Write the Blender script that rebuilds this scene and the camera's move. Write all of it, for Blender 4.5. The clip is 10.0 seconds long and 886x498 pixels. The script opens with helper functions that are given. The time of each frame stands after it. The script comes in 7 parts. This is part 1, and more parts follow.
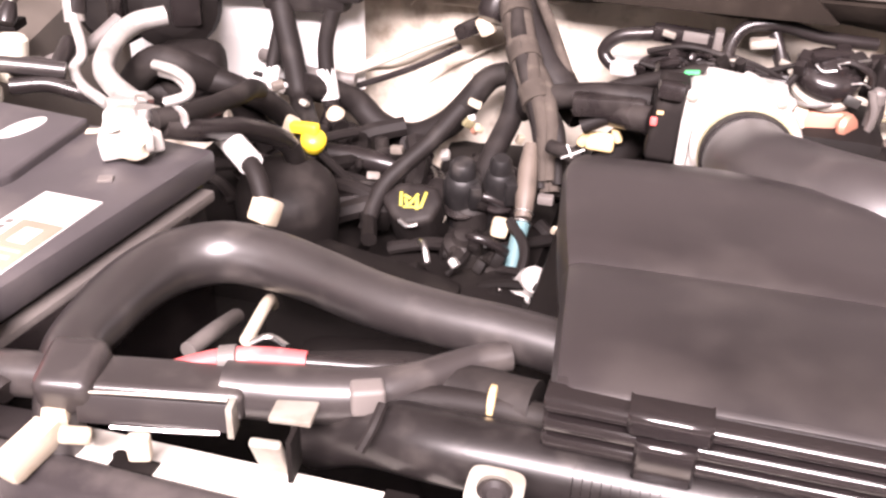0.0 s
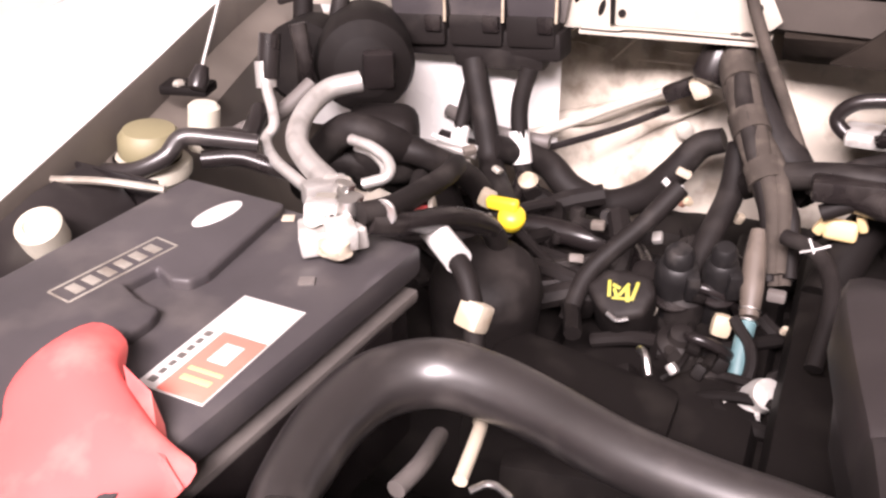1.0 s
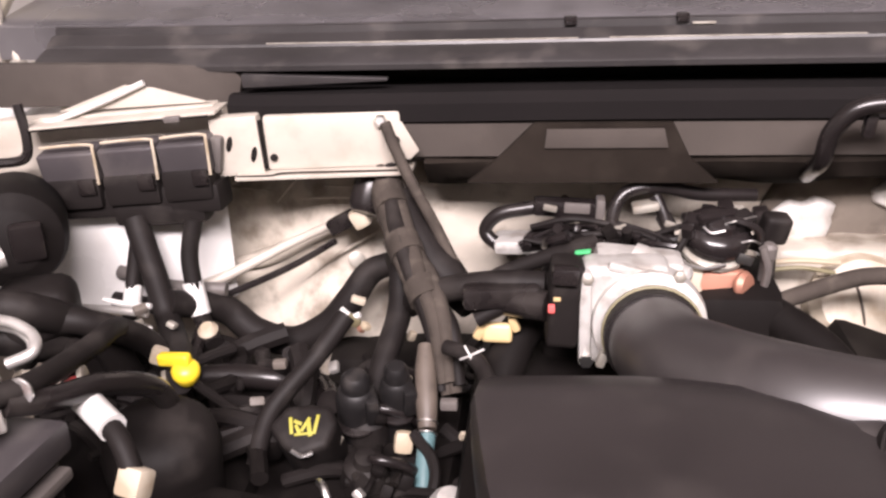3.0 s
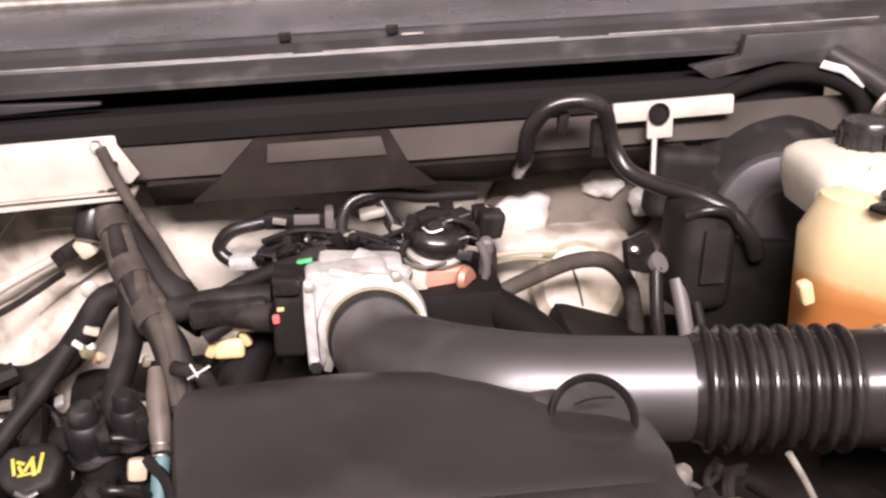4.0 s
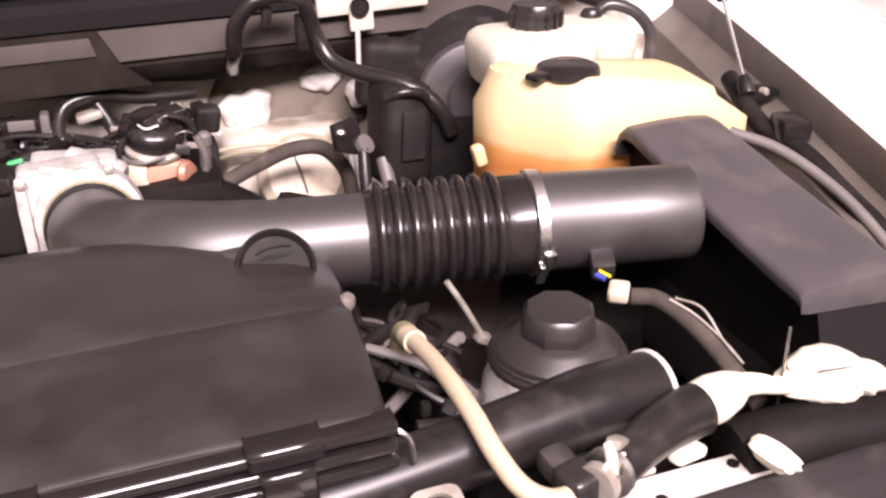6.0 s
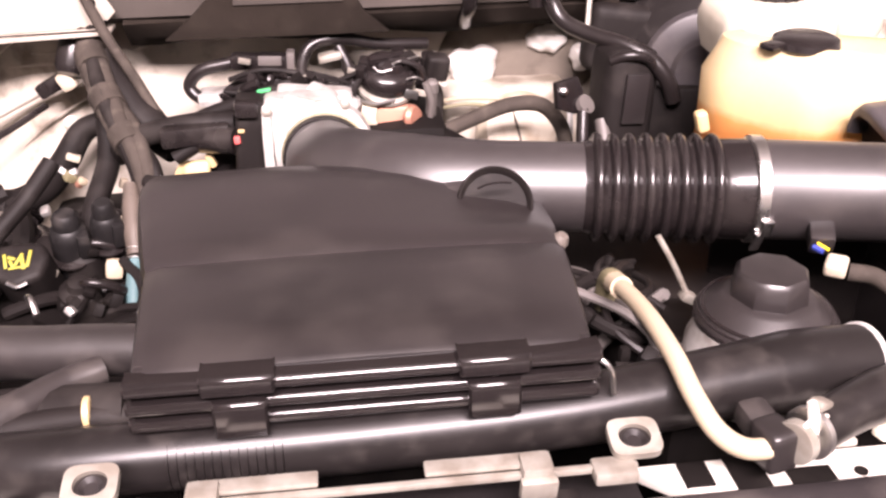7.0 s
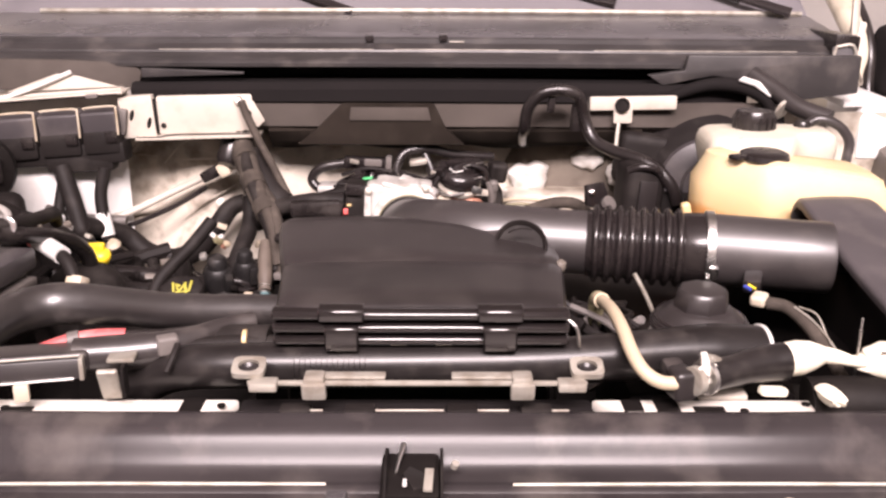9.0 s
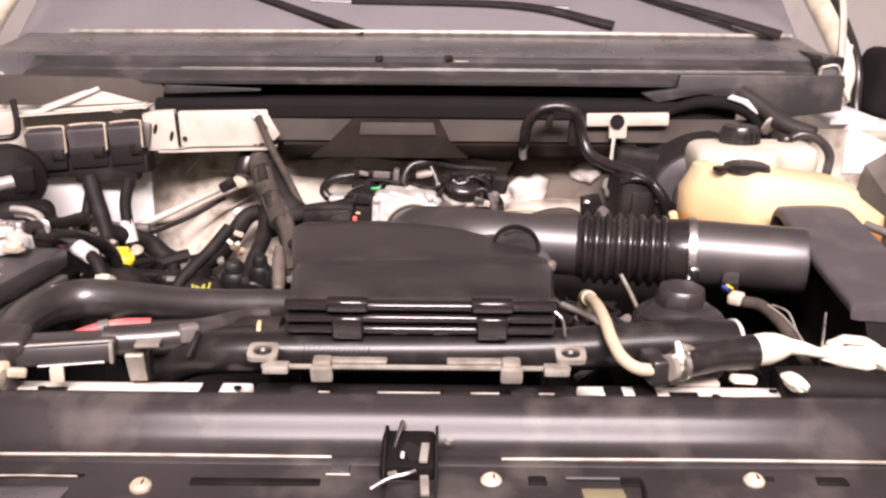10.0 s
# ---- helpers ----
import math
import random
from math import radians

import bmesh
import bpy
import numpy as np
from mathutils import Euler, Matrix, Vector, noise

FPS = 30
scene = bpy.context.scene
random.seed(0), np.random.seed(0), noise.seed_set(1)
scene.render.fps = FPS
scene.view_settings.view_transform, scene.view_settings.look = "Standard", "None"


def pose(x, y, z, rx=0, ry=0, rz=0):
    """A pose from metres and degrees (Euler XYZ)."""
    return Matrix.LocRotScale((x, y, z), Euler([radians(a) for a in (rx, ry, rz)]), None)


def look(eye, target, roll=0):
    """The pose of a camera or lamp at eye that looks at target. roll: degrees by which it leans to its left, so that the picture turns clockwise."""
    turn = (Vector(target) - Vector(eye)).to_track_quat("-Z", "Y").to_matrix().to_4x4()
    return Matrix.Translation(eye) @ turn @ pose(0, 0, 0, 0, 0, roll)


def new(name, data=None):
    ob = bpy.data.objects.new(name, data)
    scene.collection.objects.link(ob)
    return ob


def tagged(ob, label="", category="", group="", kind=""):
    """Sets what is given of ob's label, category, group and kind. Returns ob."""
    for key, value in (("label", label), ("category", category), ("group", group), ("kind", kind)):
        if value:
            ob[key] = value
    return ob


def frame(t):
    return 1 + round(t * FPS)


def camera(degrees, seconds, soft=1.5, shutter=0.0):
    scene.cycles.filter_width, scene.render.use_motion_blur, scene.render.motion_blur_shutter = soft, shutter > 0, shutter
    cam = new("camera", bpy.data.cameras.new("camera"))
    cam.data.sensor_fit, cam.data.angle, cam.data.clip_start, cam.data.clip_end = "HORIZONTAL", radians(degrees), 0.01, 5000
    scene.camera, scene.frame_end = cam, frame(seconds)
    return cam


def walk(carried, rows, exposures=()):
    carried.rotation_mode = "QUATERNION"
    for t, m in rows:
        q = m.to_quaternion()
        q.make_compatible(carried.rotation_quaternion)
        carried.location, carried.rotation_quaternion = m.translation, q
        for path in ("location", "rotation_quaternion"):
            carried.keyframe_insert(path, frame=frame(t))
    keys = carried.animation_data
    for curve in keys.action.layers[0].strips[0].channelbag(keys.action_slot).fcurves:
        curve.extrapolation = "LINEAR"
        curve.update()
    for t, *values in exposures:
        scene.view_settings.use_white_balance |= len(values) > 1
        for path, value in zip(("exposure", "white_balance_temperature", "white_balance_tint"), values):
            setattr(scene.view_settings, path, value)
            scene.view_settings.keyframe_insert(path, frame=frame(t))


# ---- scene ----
cam = camera(49.7, 10.0, soft=2.5)
PATH = [
    (0, (-0.106, -0.427, 1.366), (-0.537, 1.252, 0.37), 1.9),
    (0.5, (-0.18, -0.365, 1.375), (-0.735, 1.252, 0.338), 0.9),
    (1, (-0.229, -0.32, 1.391), (-0.923, 1.277, 0.407), -0.5),
    (1.5, (-0.241, -0.289, 1.402), (-0.974, 1.357, 0.533), -1.1),
    (2, (-0.215, -0.279, 1.408), (-0.727, 1.483, 0.612), 0.4),
    (2.2, (-0.204, -0.279, 1.404), (-0.658, 1.499, 0.609), -0.2),
    (3.3, (-0.104, -0.32, 1.4), (-0.218, 1.538, 0.668), -2.3),
    (3.5, (-0.084, -0.322, 1.404), (-0.12, 1.538, 0.668), -2.2),
    (4, (-0.04, -0.338, 1.398), (0.144, 1.517, 0.674), -2.6),
    (4.5, (-0.007, -0.352, 1.393), (0.378, 1.473, 0.67), -2.7),
    (5, (0.022, -0.393, 1.393), (0.595, 1.378, 0.662), -3.0),
    (5.2, (0.033, -0.413, 1.393), (0.65, 1.335, 0.642), -2.9),
    (6.3, (0.029, -0.481, 1.377), (0.567, 1.218, 0.469), -1.2),
    (6.5, (0.013, -0.487, 1.374), (0.467, 1.234, 0.46), -1.0),
    (7, (0.0, -0.507, 1.363), (0.19, 1.266, 0.457), -1.1),
    (7.5, (0.011, -0.596, 1.362), (-0.03, 1.233, 0.553), -0.4),
    (8, (0.028, -0.7, 1.367), (-0.025, 1.157, 0.626), 0.4),
    (8.5, (0.01, -0.821, 1.369), (0.002, 1.076, 0.735), 0.2),
    (9, (0.02, -0.938, 1.378), (0.037, 0.97, 0.777), 0.3),
    (9.5, (0.041, -1.002, 1.378), (0.046, 0.914, 0.806), 0.4),
    (10, (0.039, -1.045, 1.38), (0.027, 0.876, 0.824), 0.4),
]
EXPOSURES = [(0, 0.93, 6650, 30), (0.5, 0.95, 6700, 33), (1, 0.26, 6600, 28), (1.5, -0.35, 6500, 23), (2, -0.50, 6500, 23), (3.5, -0.06, 6500, 25), (4.5, -0.10, 6550, 27), (5, -0.16, 6600, 28), (6.5, 0.20, 6700, 33), (7, 0.37, 6750, 33), (7.5, 0.68, 6750, 33), (8, 0.58, 6800, 32), (8.5, 0.16, 6800, 30), (10, -0.18, 6750, 28)]
walk(cam, [(t, look(eye, target, roll)) for t, eye, target, roll in PATH], EXPOSURES)

# ---- world and light ----
world = bpy.data.worlds.new("sky")
scene.world = world
world.use_nodes = True
wt = world.node_tree
sky = wt.nodes.new("ShaderNodeTexSky")
sky.sky_type, sky.sun_disc = "NISHITA", False
sky.sun_elevation, sky.sun_rotation = radians(42), radians(190)
sky.dust_density, sky.air_density = 4.0, 1.0
grey = wt.nodes.new("ShaderNodeHueSaturation")
grey.inputs["Saturation"].default_value = 0.18
wt.links.new(sky.outputs["Color"], grey.inputs["Color"])
wt.links.new(grey.outputs["Color"], wt.nodes["Background"].inputs["Color"])
wt.nodes["Background"].inputs["Strength"].default_value = 0.12
# added area lamp for the light from high in front, set in an invented wall opening
front_area_light = new("front_area_light", bpy.data.lights.new("front_area_light", "AREA"))
front_area_light.data.shape, front_area_light.data.size, front_area_light.data.size_y = "RECTANGLE", 4.8, 1.6
front_area_light.data.energy, front_area_light.data.color = 2200, (1.0, 0.955, 0.915)
front_area_light.matrix_world = pose(0.2, -4.42, 5.3, 90, 0, 0)

# ---- materials ----
def mat(name, colour, rough=0.5, metal=0.0, spread=0.12, grain=60.0, bump=0.15, coat=0.0, stain=None, trans=0.0, stain_scale=7.0, stain_amount=0.5, sheen=0.12, stain_from=0.52, spec=0.5):
    """A surface with fine grain, broad mottling and, if asked, stains of another colour."""
    m = bpy.data.materials.new(name)
    m.use_nodes = True
    n, l = m.node_tree.nodes, m.node_tree.links
    b = n["Principled BSDF"]
    co = n.new("ShaderNodeTexCoord")
    fine, broad = n.new("ShaderNodeTexNoise"), n.new("ShaderNodeTexNoise")
    for t, s in ((fine, grain), (broad, stain_scale)):
        l.new(co.outputs["Object"], t.inputs["Vector"])
        t.inputs["Scale"].default_value, t.inputs["Detail"].default_value = s, 5.0
    ramp = n.new("ShaderNodeValToRGB")
    c = [min(1.0, v) for v in colour]
    ramp.color_ramp.elements[0].position, ramp.color_ramp.elements[1].position = 0.3, 0.7
    ramp.color_ramp.elements[0].color = (*[v * (1 - spread) for v in c], 1)
    ramp.color_ramp.elements[1].color = (*[min(1.0, v * (1 + spread)) for v in c], 1)
    l.new(broad.outputs["Fac"], ramp.inputs["Fac"])
    out = ramp.outputs["Color"]
    if stain:
        mask = n.new("ShaderNodeValToRGB")
        mask.color_ramp.elements[0].position, mask.color_ramp.elements[1].position = stain_from, stain_from + 0.18
        mask.color_ramp.elements[1].color = (stain_amount,) * 3 + (1,)
        spots = n.new("ShaderNodeTexNoise")
        spots.inputs["Scale"].default_value, spots.inputs["Detail"].default_value = stain_scale * 2.3, 8.0
        l.new(co.outputs["Object"], spots.inputs["Vector"])
        l.new(spots.outputs["Fac"], mask.inputs["Fac"])
        mix = n.new("ShaderNodeMixRGB")
        mix.inputs["Color2"].default_value = (*stain, 1)
        l.new(mask.outputs["Color"], mix.inputs["Fac"])
        l.new(out, mix.inputs["Color1"])
        out = mix.outputs["Color"]
    l.new(out, b.inputs["Base Color"])
    r = n.new("ShaderNodeMapRange")
    r.inputs["To Min"].default_value, r.inputs["To Max"].default_value = max(0.02, rough - sheen), min(1.0, rough + sheen)
    l.new(broad.outputs["Fac"], r.inputs["Value"])
    l.new(r.outputs["Result"], b.inputs["Roughness"])
    if bump:
        bp = n.new("ShaderNodeBump")
        bp.inputs["Strength"].default_value, bp.inputs["Distance"].default_value = bump, 0.0005
        l.new(fine.outputs["Fac"], bp.inputs["Height"])
        l.new(bp.outputs["Normal"], b.inputs["Normal"])
    b.inputs["Metallic"].default_value = metal
    b.inputs["Coat Weight"].default_value = coat
    b.inputs["Coat Roughness"].default_value = 0.12
    b.inputs["Specular IOR Level"].default_value = spec
    b.inputs["Transmission Weight"].default_value = trans
    return m


DUST = (0.17, 0.15, 0.135)
plastic = mat("black plastic", (0.0165, 0.0136, 0.0136), 0.36, grain=220, bump=0.05, spread=0.3, stain=DUST, stain_amount=0.07, sheen=0.03, stain_scale=5, spec=0.62)
edge = mat("polished moulded edge", (0.010, 0.008, 0.008), 0.15, grain=90, bump=0.03, sheen=0.03, coat=0.35)
gloss = mat("glossy black plastic", (0.012, 0.0095, 0.0095), 0.22, grain=90, bump=0.06, stain=DUST, stain_amount=0.06, sheen=0.05)
satin = mat("dusty satin dark plastic", (0.026, 0.0225, 0.023), 0.22, grain=120, bump=0.04, spread=0.3, stain=DUST, stain_amount=0.25, stain_scale=5, sheen=0.07, spec=0.145)
rubber = mat("black rubber", (0.012, 0.0096, 0.0094), 0.28, grain=140, bump=0.10, stain=DUST, stain_amount=0.12, sheen=0.08, spec=0.42)
batcase = mat("dusty battery plastic", (0.050, 0.0445, 0.0465), 0.40, grain=160, bump=0.08, spread=0.2, stain=DUST, stain_amount=0.22, sheen=0.06, spec=0.28)
hosemat = mat("dusty grey-black hose", (0.023, 0.0195, 0.019), 0.32, grain=140, bump=0.12, stain=DUST, stain_amount=0.18, stain_scale=12, sheen=0.05, spec=0.6)
# kept almost black so seal and gap carry the cowl lip's shadow
foam = mat("near-black foam, gap shade in its colour", (0.008, 0.0067, 0.0067), 0.85, grain=200, bump=0.4, spec=0.10)
oldrubber = mat("aged satin rubber", (0.0105, 0.0088, 0.0086), 0.32, grain=140, bump=0.10, spread=0.25, stain=DUST, stain_amount=0.10, sheen=0.04, stain_scale=16, spec=0.38)
# tape and dark are darkened to carry the deep shade among the clutter
tape = mat("cloth loom tape", (0.0105, 0.0085, 0.008), 0.6, grain=320, bump=0.4, stain=DUST, stain_amount=0.10, spec=0.15)
dark = mat("grimy metal darkened for deep shade", (0.0075, 0.006, 0.0056), 0.65, metal=0.1, grain=60, bump=0.4, stain=(0.08, 0.07, 0.06), stain_amount=0.10, spec=0.12)
wingpaint = mat("white outer body paint", (0.70, 0.69, 0.67), 0.3, grain=40, bump=0.02, spread=0.06, coat=0.4, stain=(0.45, 0.42, 0.38), stain_amount=0.3)
paint = mat("cream body paint", (0.50, 0.455, 0.36), 0.38, grain=50, bump=0.04, stain=(0.22, 0.18, 0.12), stain_amount=0.45, coat=0.3)
# body paint in grey-beige: the inner wing's shade is in the colour
shadepaint = mat("mottled inner body paint, shade in its tone", (0.115, 0.098, 0.083), 0.6, grain=40, bump=0.15, spread=0.3, stain=(0.07, 0.058, 0.048), stain_amount=0.6, stain_scale=5)
firepaint = mat("stained bulkhead paint", (0.46, 0.415, 0.35), 0.5, grain=26, bump=0.3, spread=0.3, stain=(0.13, 0.10, 0.07), stain_amount=0.75, stain_scale=8, stain_from=0.48)
whitepaint = mat("pale primed sheet metal", (0.40, 0.365, 0.315), 0.42, grain=40, bump=0.05, stain=(0.24, 0.19, 0.14), stain_amount=0.28, stain_from=0.50, stain_scale=9)
alu = mat("cast aluminium", (0.47, 0.455, 0.43), 0.55, metal=0.35, grain=130, bump=0.45, stain=(0.20, 0.17, 0.14), stain_amount=0.6, stain_scale=18, stain_from=0.48)
pipealu = mat("dull aluminium tube", (0.56, 0.54, 0.51), 0.38, metal=0.7, grain=90, bump=0.12, stain=(0.25, 0.22, 0.2), stain_amount=0.45, stain_scale=18)
steel = mat("bright steel", (0.72, 0.71, 0.69), 0.28, metal=1.0, grain=90, bump=0.05)
zinc = mat("zinc-plated bracket", (0.32, 0.30, 0.26), 0.5, metal=0.4, grain=80, bump=0.15, stain=(0.16, 0.13, 0.10), stain_amount=0.6, stain_from=0.46, stain_scale=16)
cowlgrey = mat("dusty cowl plastic", (0.026, 0.0235, 0.0235), 0.42, grain=60, bump=0.15, spread=0.25, stain=DUST, stain_amount=0.22, spec=0.38)
felt = mat("grey sound-deadening felt", (0.060, 0.051, 0.045), 0.9, grain=180, bump=0.5, spread=0.25, stain=(0.035, 0.029, 0.025), stain_amount=0.5, stain_scale=4, spec=0.12)
brownfelt = mat("dark brown insulation blanket", (0.014, 0.011, 0.009), 0.95, grain=150, bump=0.6, spread=0.3, stain=(0.026, 0.021, 0.017), stain_amount=0.5, stain_scale=10, spec=0.05)
greyfelt = mat("grey-brown bulkhead insulation", (0.17, 0.145, 0.12), 0.9, grain=90, bump=0.6, spread=0.3, stain=(0.09, 0.075, 0.06), stain_amount=0.6, stain_scale=9, spec=0.15)
foil = mat("wrinkled pale heat shield", (0.60, 0.575, 0.535), 0.5, metal=0.1, grain=40, bump=0.5, spread=0.2, stain=(0.32, 0.27, 0.21), stain_amount=0.5, stain_scale=14)
# paler than cowlgrey to stand in for the sky reflected in the cowl
cowltop = mat("grey plastic lightened for cowl reflection", (0.070, 0.066, 0.069), 0.28, grain=70, bump=0.08, spread=0.35, stain=(0.042, 0.039, 0.040), stain_amount=0.6, stain_scale=5, spec=0.8)
neckwhite = mat("milky white plastic", (0.46, 0.43, 0.355), 0.42, grain=40, bump=0.05, stain=(0.36, 0.31, 0.22), stain_amount=0.4, stain_scale=8)
tank = mat("yellowed translucent plastic", (0.50, 0.37, 0.19), 0.38, grain=30, bump=0.05, stain=(0.62, 0.42, 0.18), stain_amount=0.35, stain_scale=5)
coolant = mat("orange coolant behind plastic", (0.62, 0.29, 0.08), 0.35, grain=30, bump=0.03, stain=(0.45, 0.18, 0.05), stain_amount=0.5, stain_scale=5)
cream = mat("aged white plastic", (0.42, 0.365, 0.285), 0.5, grain=60, bump=0.08, stain=(0.26, 0.195, 0.12), stain_amount=0.6, stain_from=0.47, stain_scale=14)
crust = mat("crusted white plastic", (0.64, 0.60, 0.49), 0.5, grain=60, bump=0.2, stain=(0.42, 0.37, 0.25), stain_amount=0.5, stain_scale=16)
railpaint = mat("white painted rail", (0.56, 0.53, 0.48), 0.4, grain=40, bump=0.05, stain=(0.28, 0.24, 0.19), stain_amount=0.35, stain_scale=11)
snorkmat = mat("scuffed grey-black duct plastic", (0.017, 0.0143, 0.014), 0.36, grain=120, bump=0.06, spread=0.3, stain=DUST, stain_amount=0.16, stain_scale=9, sheen=0.05, spec=1.0)
beigehose = mat("aged beige rubber hose", (0.37, 0.305, 0.215), 0.55, grain=80, bump=0.1, stain=(0.30, 0.24, 0.16), stain_amount=0.5)
white = mat("white label film", (0.52, 0.51, 0.49), 0.45, grain=50, bump=0.04, spread=0.08, stain=(0.38, 0.35, 0.31), stain_amount=0.4, stain_scale=20)
redp = mat("faded red plastic", (0.60, 0.085, 0.08), 0.55, grain=40, bump=0.1, stain=(0.68, 0.22, 0.19), stain_amount=0.6)
redsleeve = mat("faded red cable sleeve", (0.42, 0.075, 0.075), 0.55, grain=60, bump=0.1, stain=(0.55, 0.25, 0.23), stain_amount=0.5, stain_scale=20)
orange = mat("red-orange label print", (0.62, 0.16, 0.12), 0.45, grain=50, bump=0.02, stain=(0.72, 0.34, 0.28), stain_amount=0.6)
blueblack = mat("dull blue-black moulded rubber", (0.0088, 0.0079, 0.0080), 0.46, grain=140, bump=0.12, stain=DUST, stain_amount=0.14, stain_scale=14, spec=0.35)
ductmat = mat("satin black duct plastic", (0.025, 0.0212, 0.0212), 0.40, grain=160, bump=0.05, spread=0.25, stain=DUST, stain_amount=0.12, stain_scale=6, sheen=0.07, spec=0.95)
# near black because the shade under lid and crossbar is in this colour
matblack = mat("matt black plastic with shade in its colour", (0.012, 0.0102, 0.0102), 0.7, grain=120, bump=0.15, spec=0.12)
yellow = mat("yellow plastic", (0.85, 0.62, 0.03), 0.4, grain=60, bump=0.05)
yellowpaint = mat("yellow paint marker", (0.30, 0.275, 0.035), 0.6, grain=60, bump=0.1)
teal = mat("teal plastic connector", (0.085, 0.16, 0.17), 0.45, grain=60, bump=0.05)
copper = mat("dull copper housing", (0.37, 0.17, 0.115), 0.5, metal=0.4, grain=70, bump=0.2, stain=(0.14, 0.085, 0.065), stain_amount=0.6, stain_scale=16)
dustyloom = mat("dusty woven loom sleeve", (0.046, 0.038, 0.032), 0.8, grain=260, bump=0.7, spread=0.3, stain=(0.095, 0.08, 0.066), stain_amount=0.5, stain_scale=22, spec=0.12)
greyp = mat("grey plastic", (0.095, 0.084, 0.078), 0.55, grain=80, bump=0.1, stain=DUST, stain_amount=0.3)
stainbrown = mat("stained grey-brown plastic", (0.085, 0.068, 0.055), 0.5, grain=60, bump=0.15, stain=(0.035, 0.028, 0.024), stain_amount=0.6, stain_scale=20)
olive = mat("yellowed grey plastic cap", (0.17, 0.15, 0.085), 0.55, grain=60, bump=0.15)
bluep = mat("blue plastic", (0.04, 0.06, 0.30), 0.4, bump=0.02)
greenp = mat("green plastic", (0.05, 0.38, 0.14), 0.4, bump=0.02)
concrete = mat("pale concrete", (0.82, 0.79, 0.745), 0.8, grain=25, bump=0.3, stain=(0.66, 0.62, 0.57), stain_amount=0.4, stain_scale=1.2)
# opaque lilac grey stands in for sky mirrored in the glass
glass = mat("windscreen with sky reflection in its tone", (0.135, 0.127, 0.135), 0.10, grain=20, bump=0.0, spread=0.05)
# plaster and roofing of the added hall, paled to bounce fill light
plaster = mat("hall plaster", (0.42, 0.40, 0.38), 0.9, grain=20, bump=0.2, stain=(0.14, 0.13, 0.12), stain_amount=0.4, stain_scale=0.8)
roofing = mat("grey roof sheeting", (0.22, 0.207, 0.20), 0.7, grain=15, bump=0.2, stain_scale=0.8)
meshmat = mat("condenser fins", (0.05, 0.048, 0.046), 0.5, metal=0.6, grain=500, bump=0.6)


# ---- builders ----
def spline(pts, step=8):
    """A smooth line through the points (Catmull-Rom)."""
    p = [Vector(q) for q in pts]
    if len(p) < 3:
        return p
    p = [p[0] * 2 - p[1]] + p + [p[-1] * 2 - p[-2]]
    out = []
    for a, b, c, d in zip(p, p[1:], p[2:], p[3:]):
        for k in range(step):
            u = k / step
            out.append(0.5 * (2 * b + (c - a) * u + (2 * a - 5 * b + 4 * c - d) * u * u + (3 * b - a - 3 * c + d) * u ** 3))
    return out + [p[-2]]


def skin(bm, loops, caps=True, closed=True):
    rows = [[bm.verts.new(v) for v in loop] for loop in loops]
    n = len(rows[0])
    for a, b in zip(rows, rows[1:]):
        for k in range(n if closed else n - 1):
            bm.faces.new((a[k], a[(k + 1) % n], b[(k + 1) % n], b[k]))
    if caps and closed:
        bm.faces.new(rows[0][::-1])
        bm.faces.new(rows[-1])
    return rows


def tube(pts, r, seg=14, step=8, bm=None, flat=1.0):
    """A round hose along a smooth line; r is one radius, a list along the points, or a function of 0..1."""
    bm = bm or bmesh.new()
    line = spline(pts, step)
    loops, up = [], None
    for k, q in enumerate(line):
        way = (line[min(k + 1, len(line) - 1)] - line[max(k - 1, 0)]).normalized()
        if up is None:
            up = way.orthogonal().normalized()
        up = (up - way * up.dot(way)).normalized()
        side = way.cross(up)
        u = k / (len(line) - 1)
        if callable(r):
            rad = r(u)
        elif isinstance(r, (list, tuple)):
            f = u * (len(r) - 1)
            i = min(int(f), len(r) - 2)
            rad = r[i] + (r[i + 1] - r[i]) * (f - i)
        else:
            rad = r
        loops.append([q + (up * math.cos(a) + side * math.sin(a) * flat) * rad for a in (2 * math.pi * j / seg for j in range(seg))])
    skin(bm, loops)
    return bm


def lathe(profile, at, axis=(0, 0, 1), seg=28, bm=None):
    """A turned form: (radius, height) along the axis from the point."""
    bm = bm or bmesh.new()
    m = Vector(axis).normalized().to_track_quat("Z", "Y").to_matrix()
    at = Vector(at)
    loops = [[at + m @ Vector((max(r, 1e-4) * math.cos(a), max(r, 1e-4) * math.sin(a), h)) for a in (2 * math.pi * j / seg for j in range(seg))] for r, h in profile]
    skin(bm, loops)
    return bm


def block(at, size, turn=(0, 0, 0), bevel=0.004, bm=None, segs=2):
    """A box with rounded edges."""
    own = bmesh.new()
    bmesh.ops.create_cube(own, size=1.0)
    bmesh.ops.scale(own, vec=size, verts=own.verts)
    if bevel:
        bmesh.ops.bevel(own, geom=own.edges[:], offset=min(bevel, min(size) * 0.45), segments=segs, profile=0.6, affect="EDGES")
    bmesh.ops.transform(own, matrix=pose(*at, *turn), verts=own.verts)
    if bm is None:
        return own
    merge(bm, own)
    return bm


def merge(bm, own):
    tmp = bpy.data.meshes.new("tmp")
    own.to_mesh(tmp)
    bm.from_mesh(tmp)
    bpy.data.meshes.remove(tmp)
    own.free()


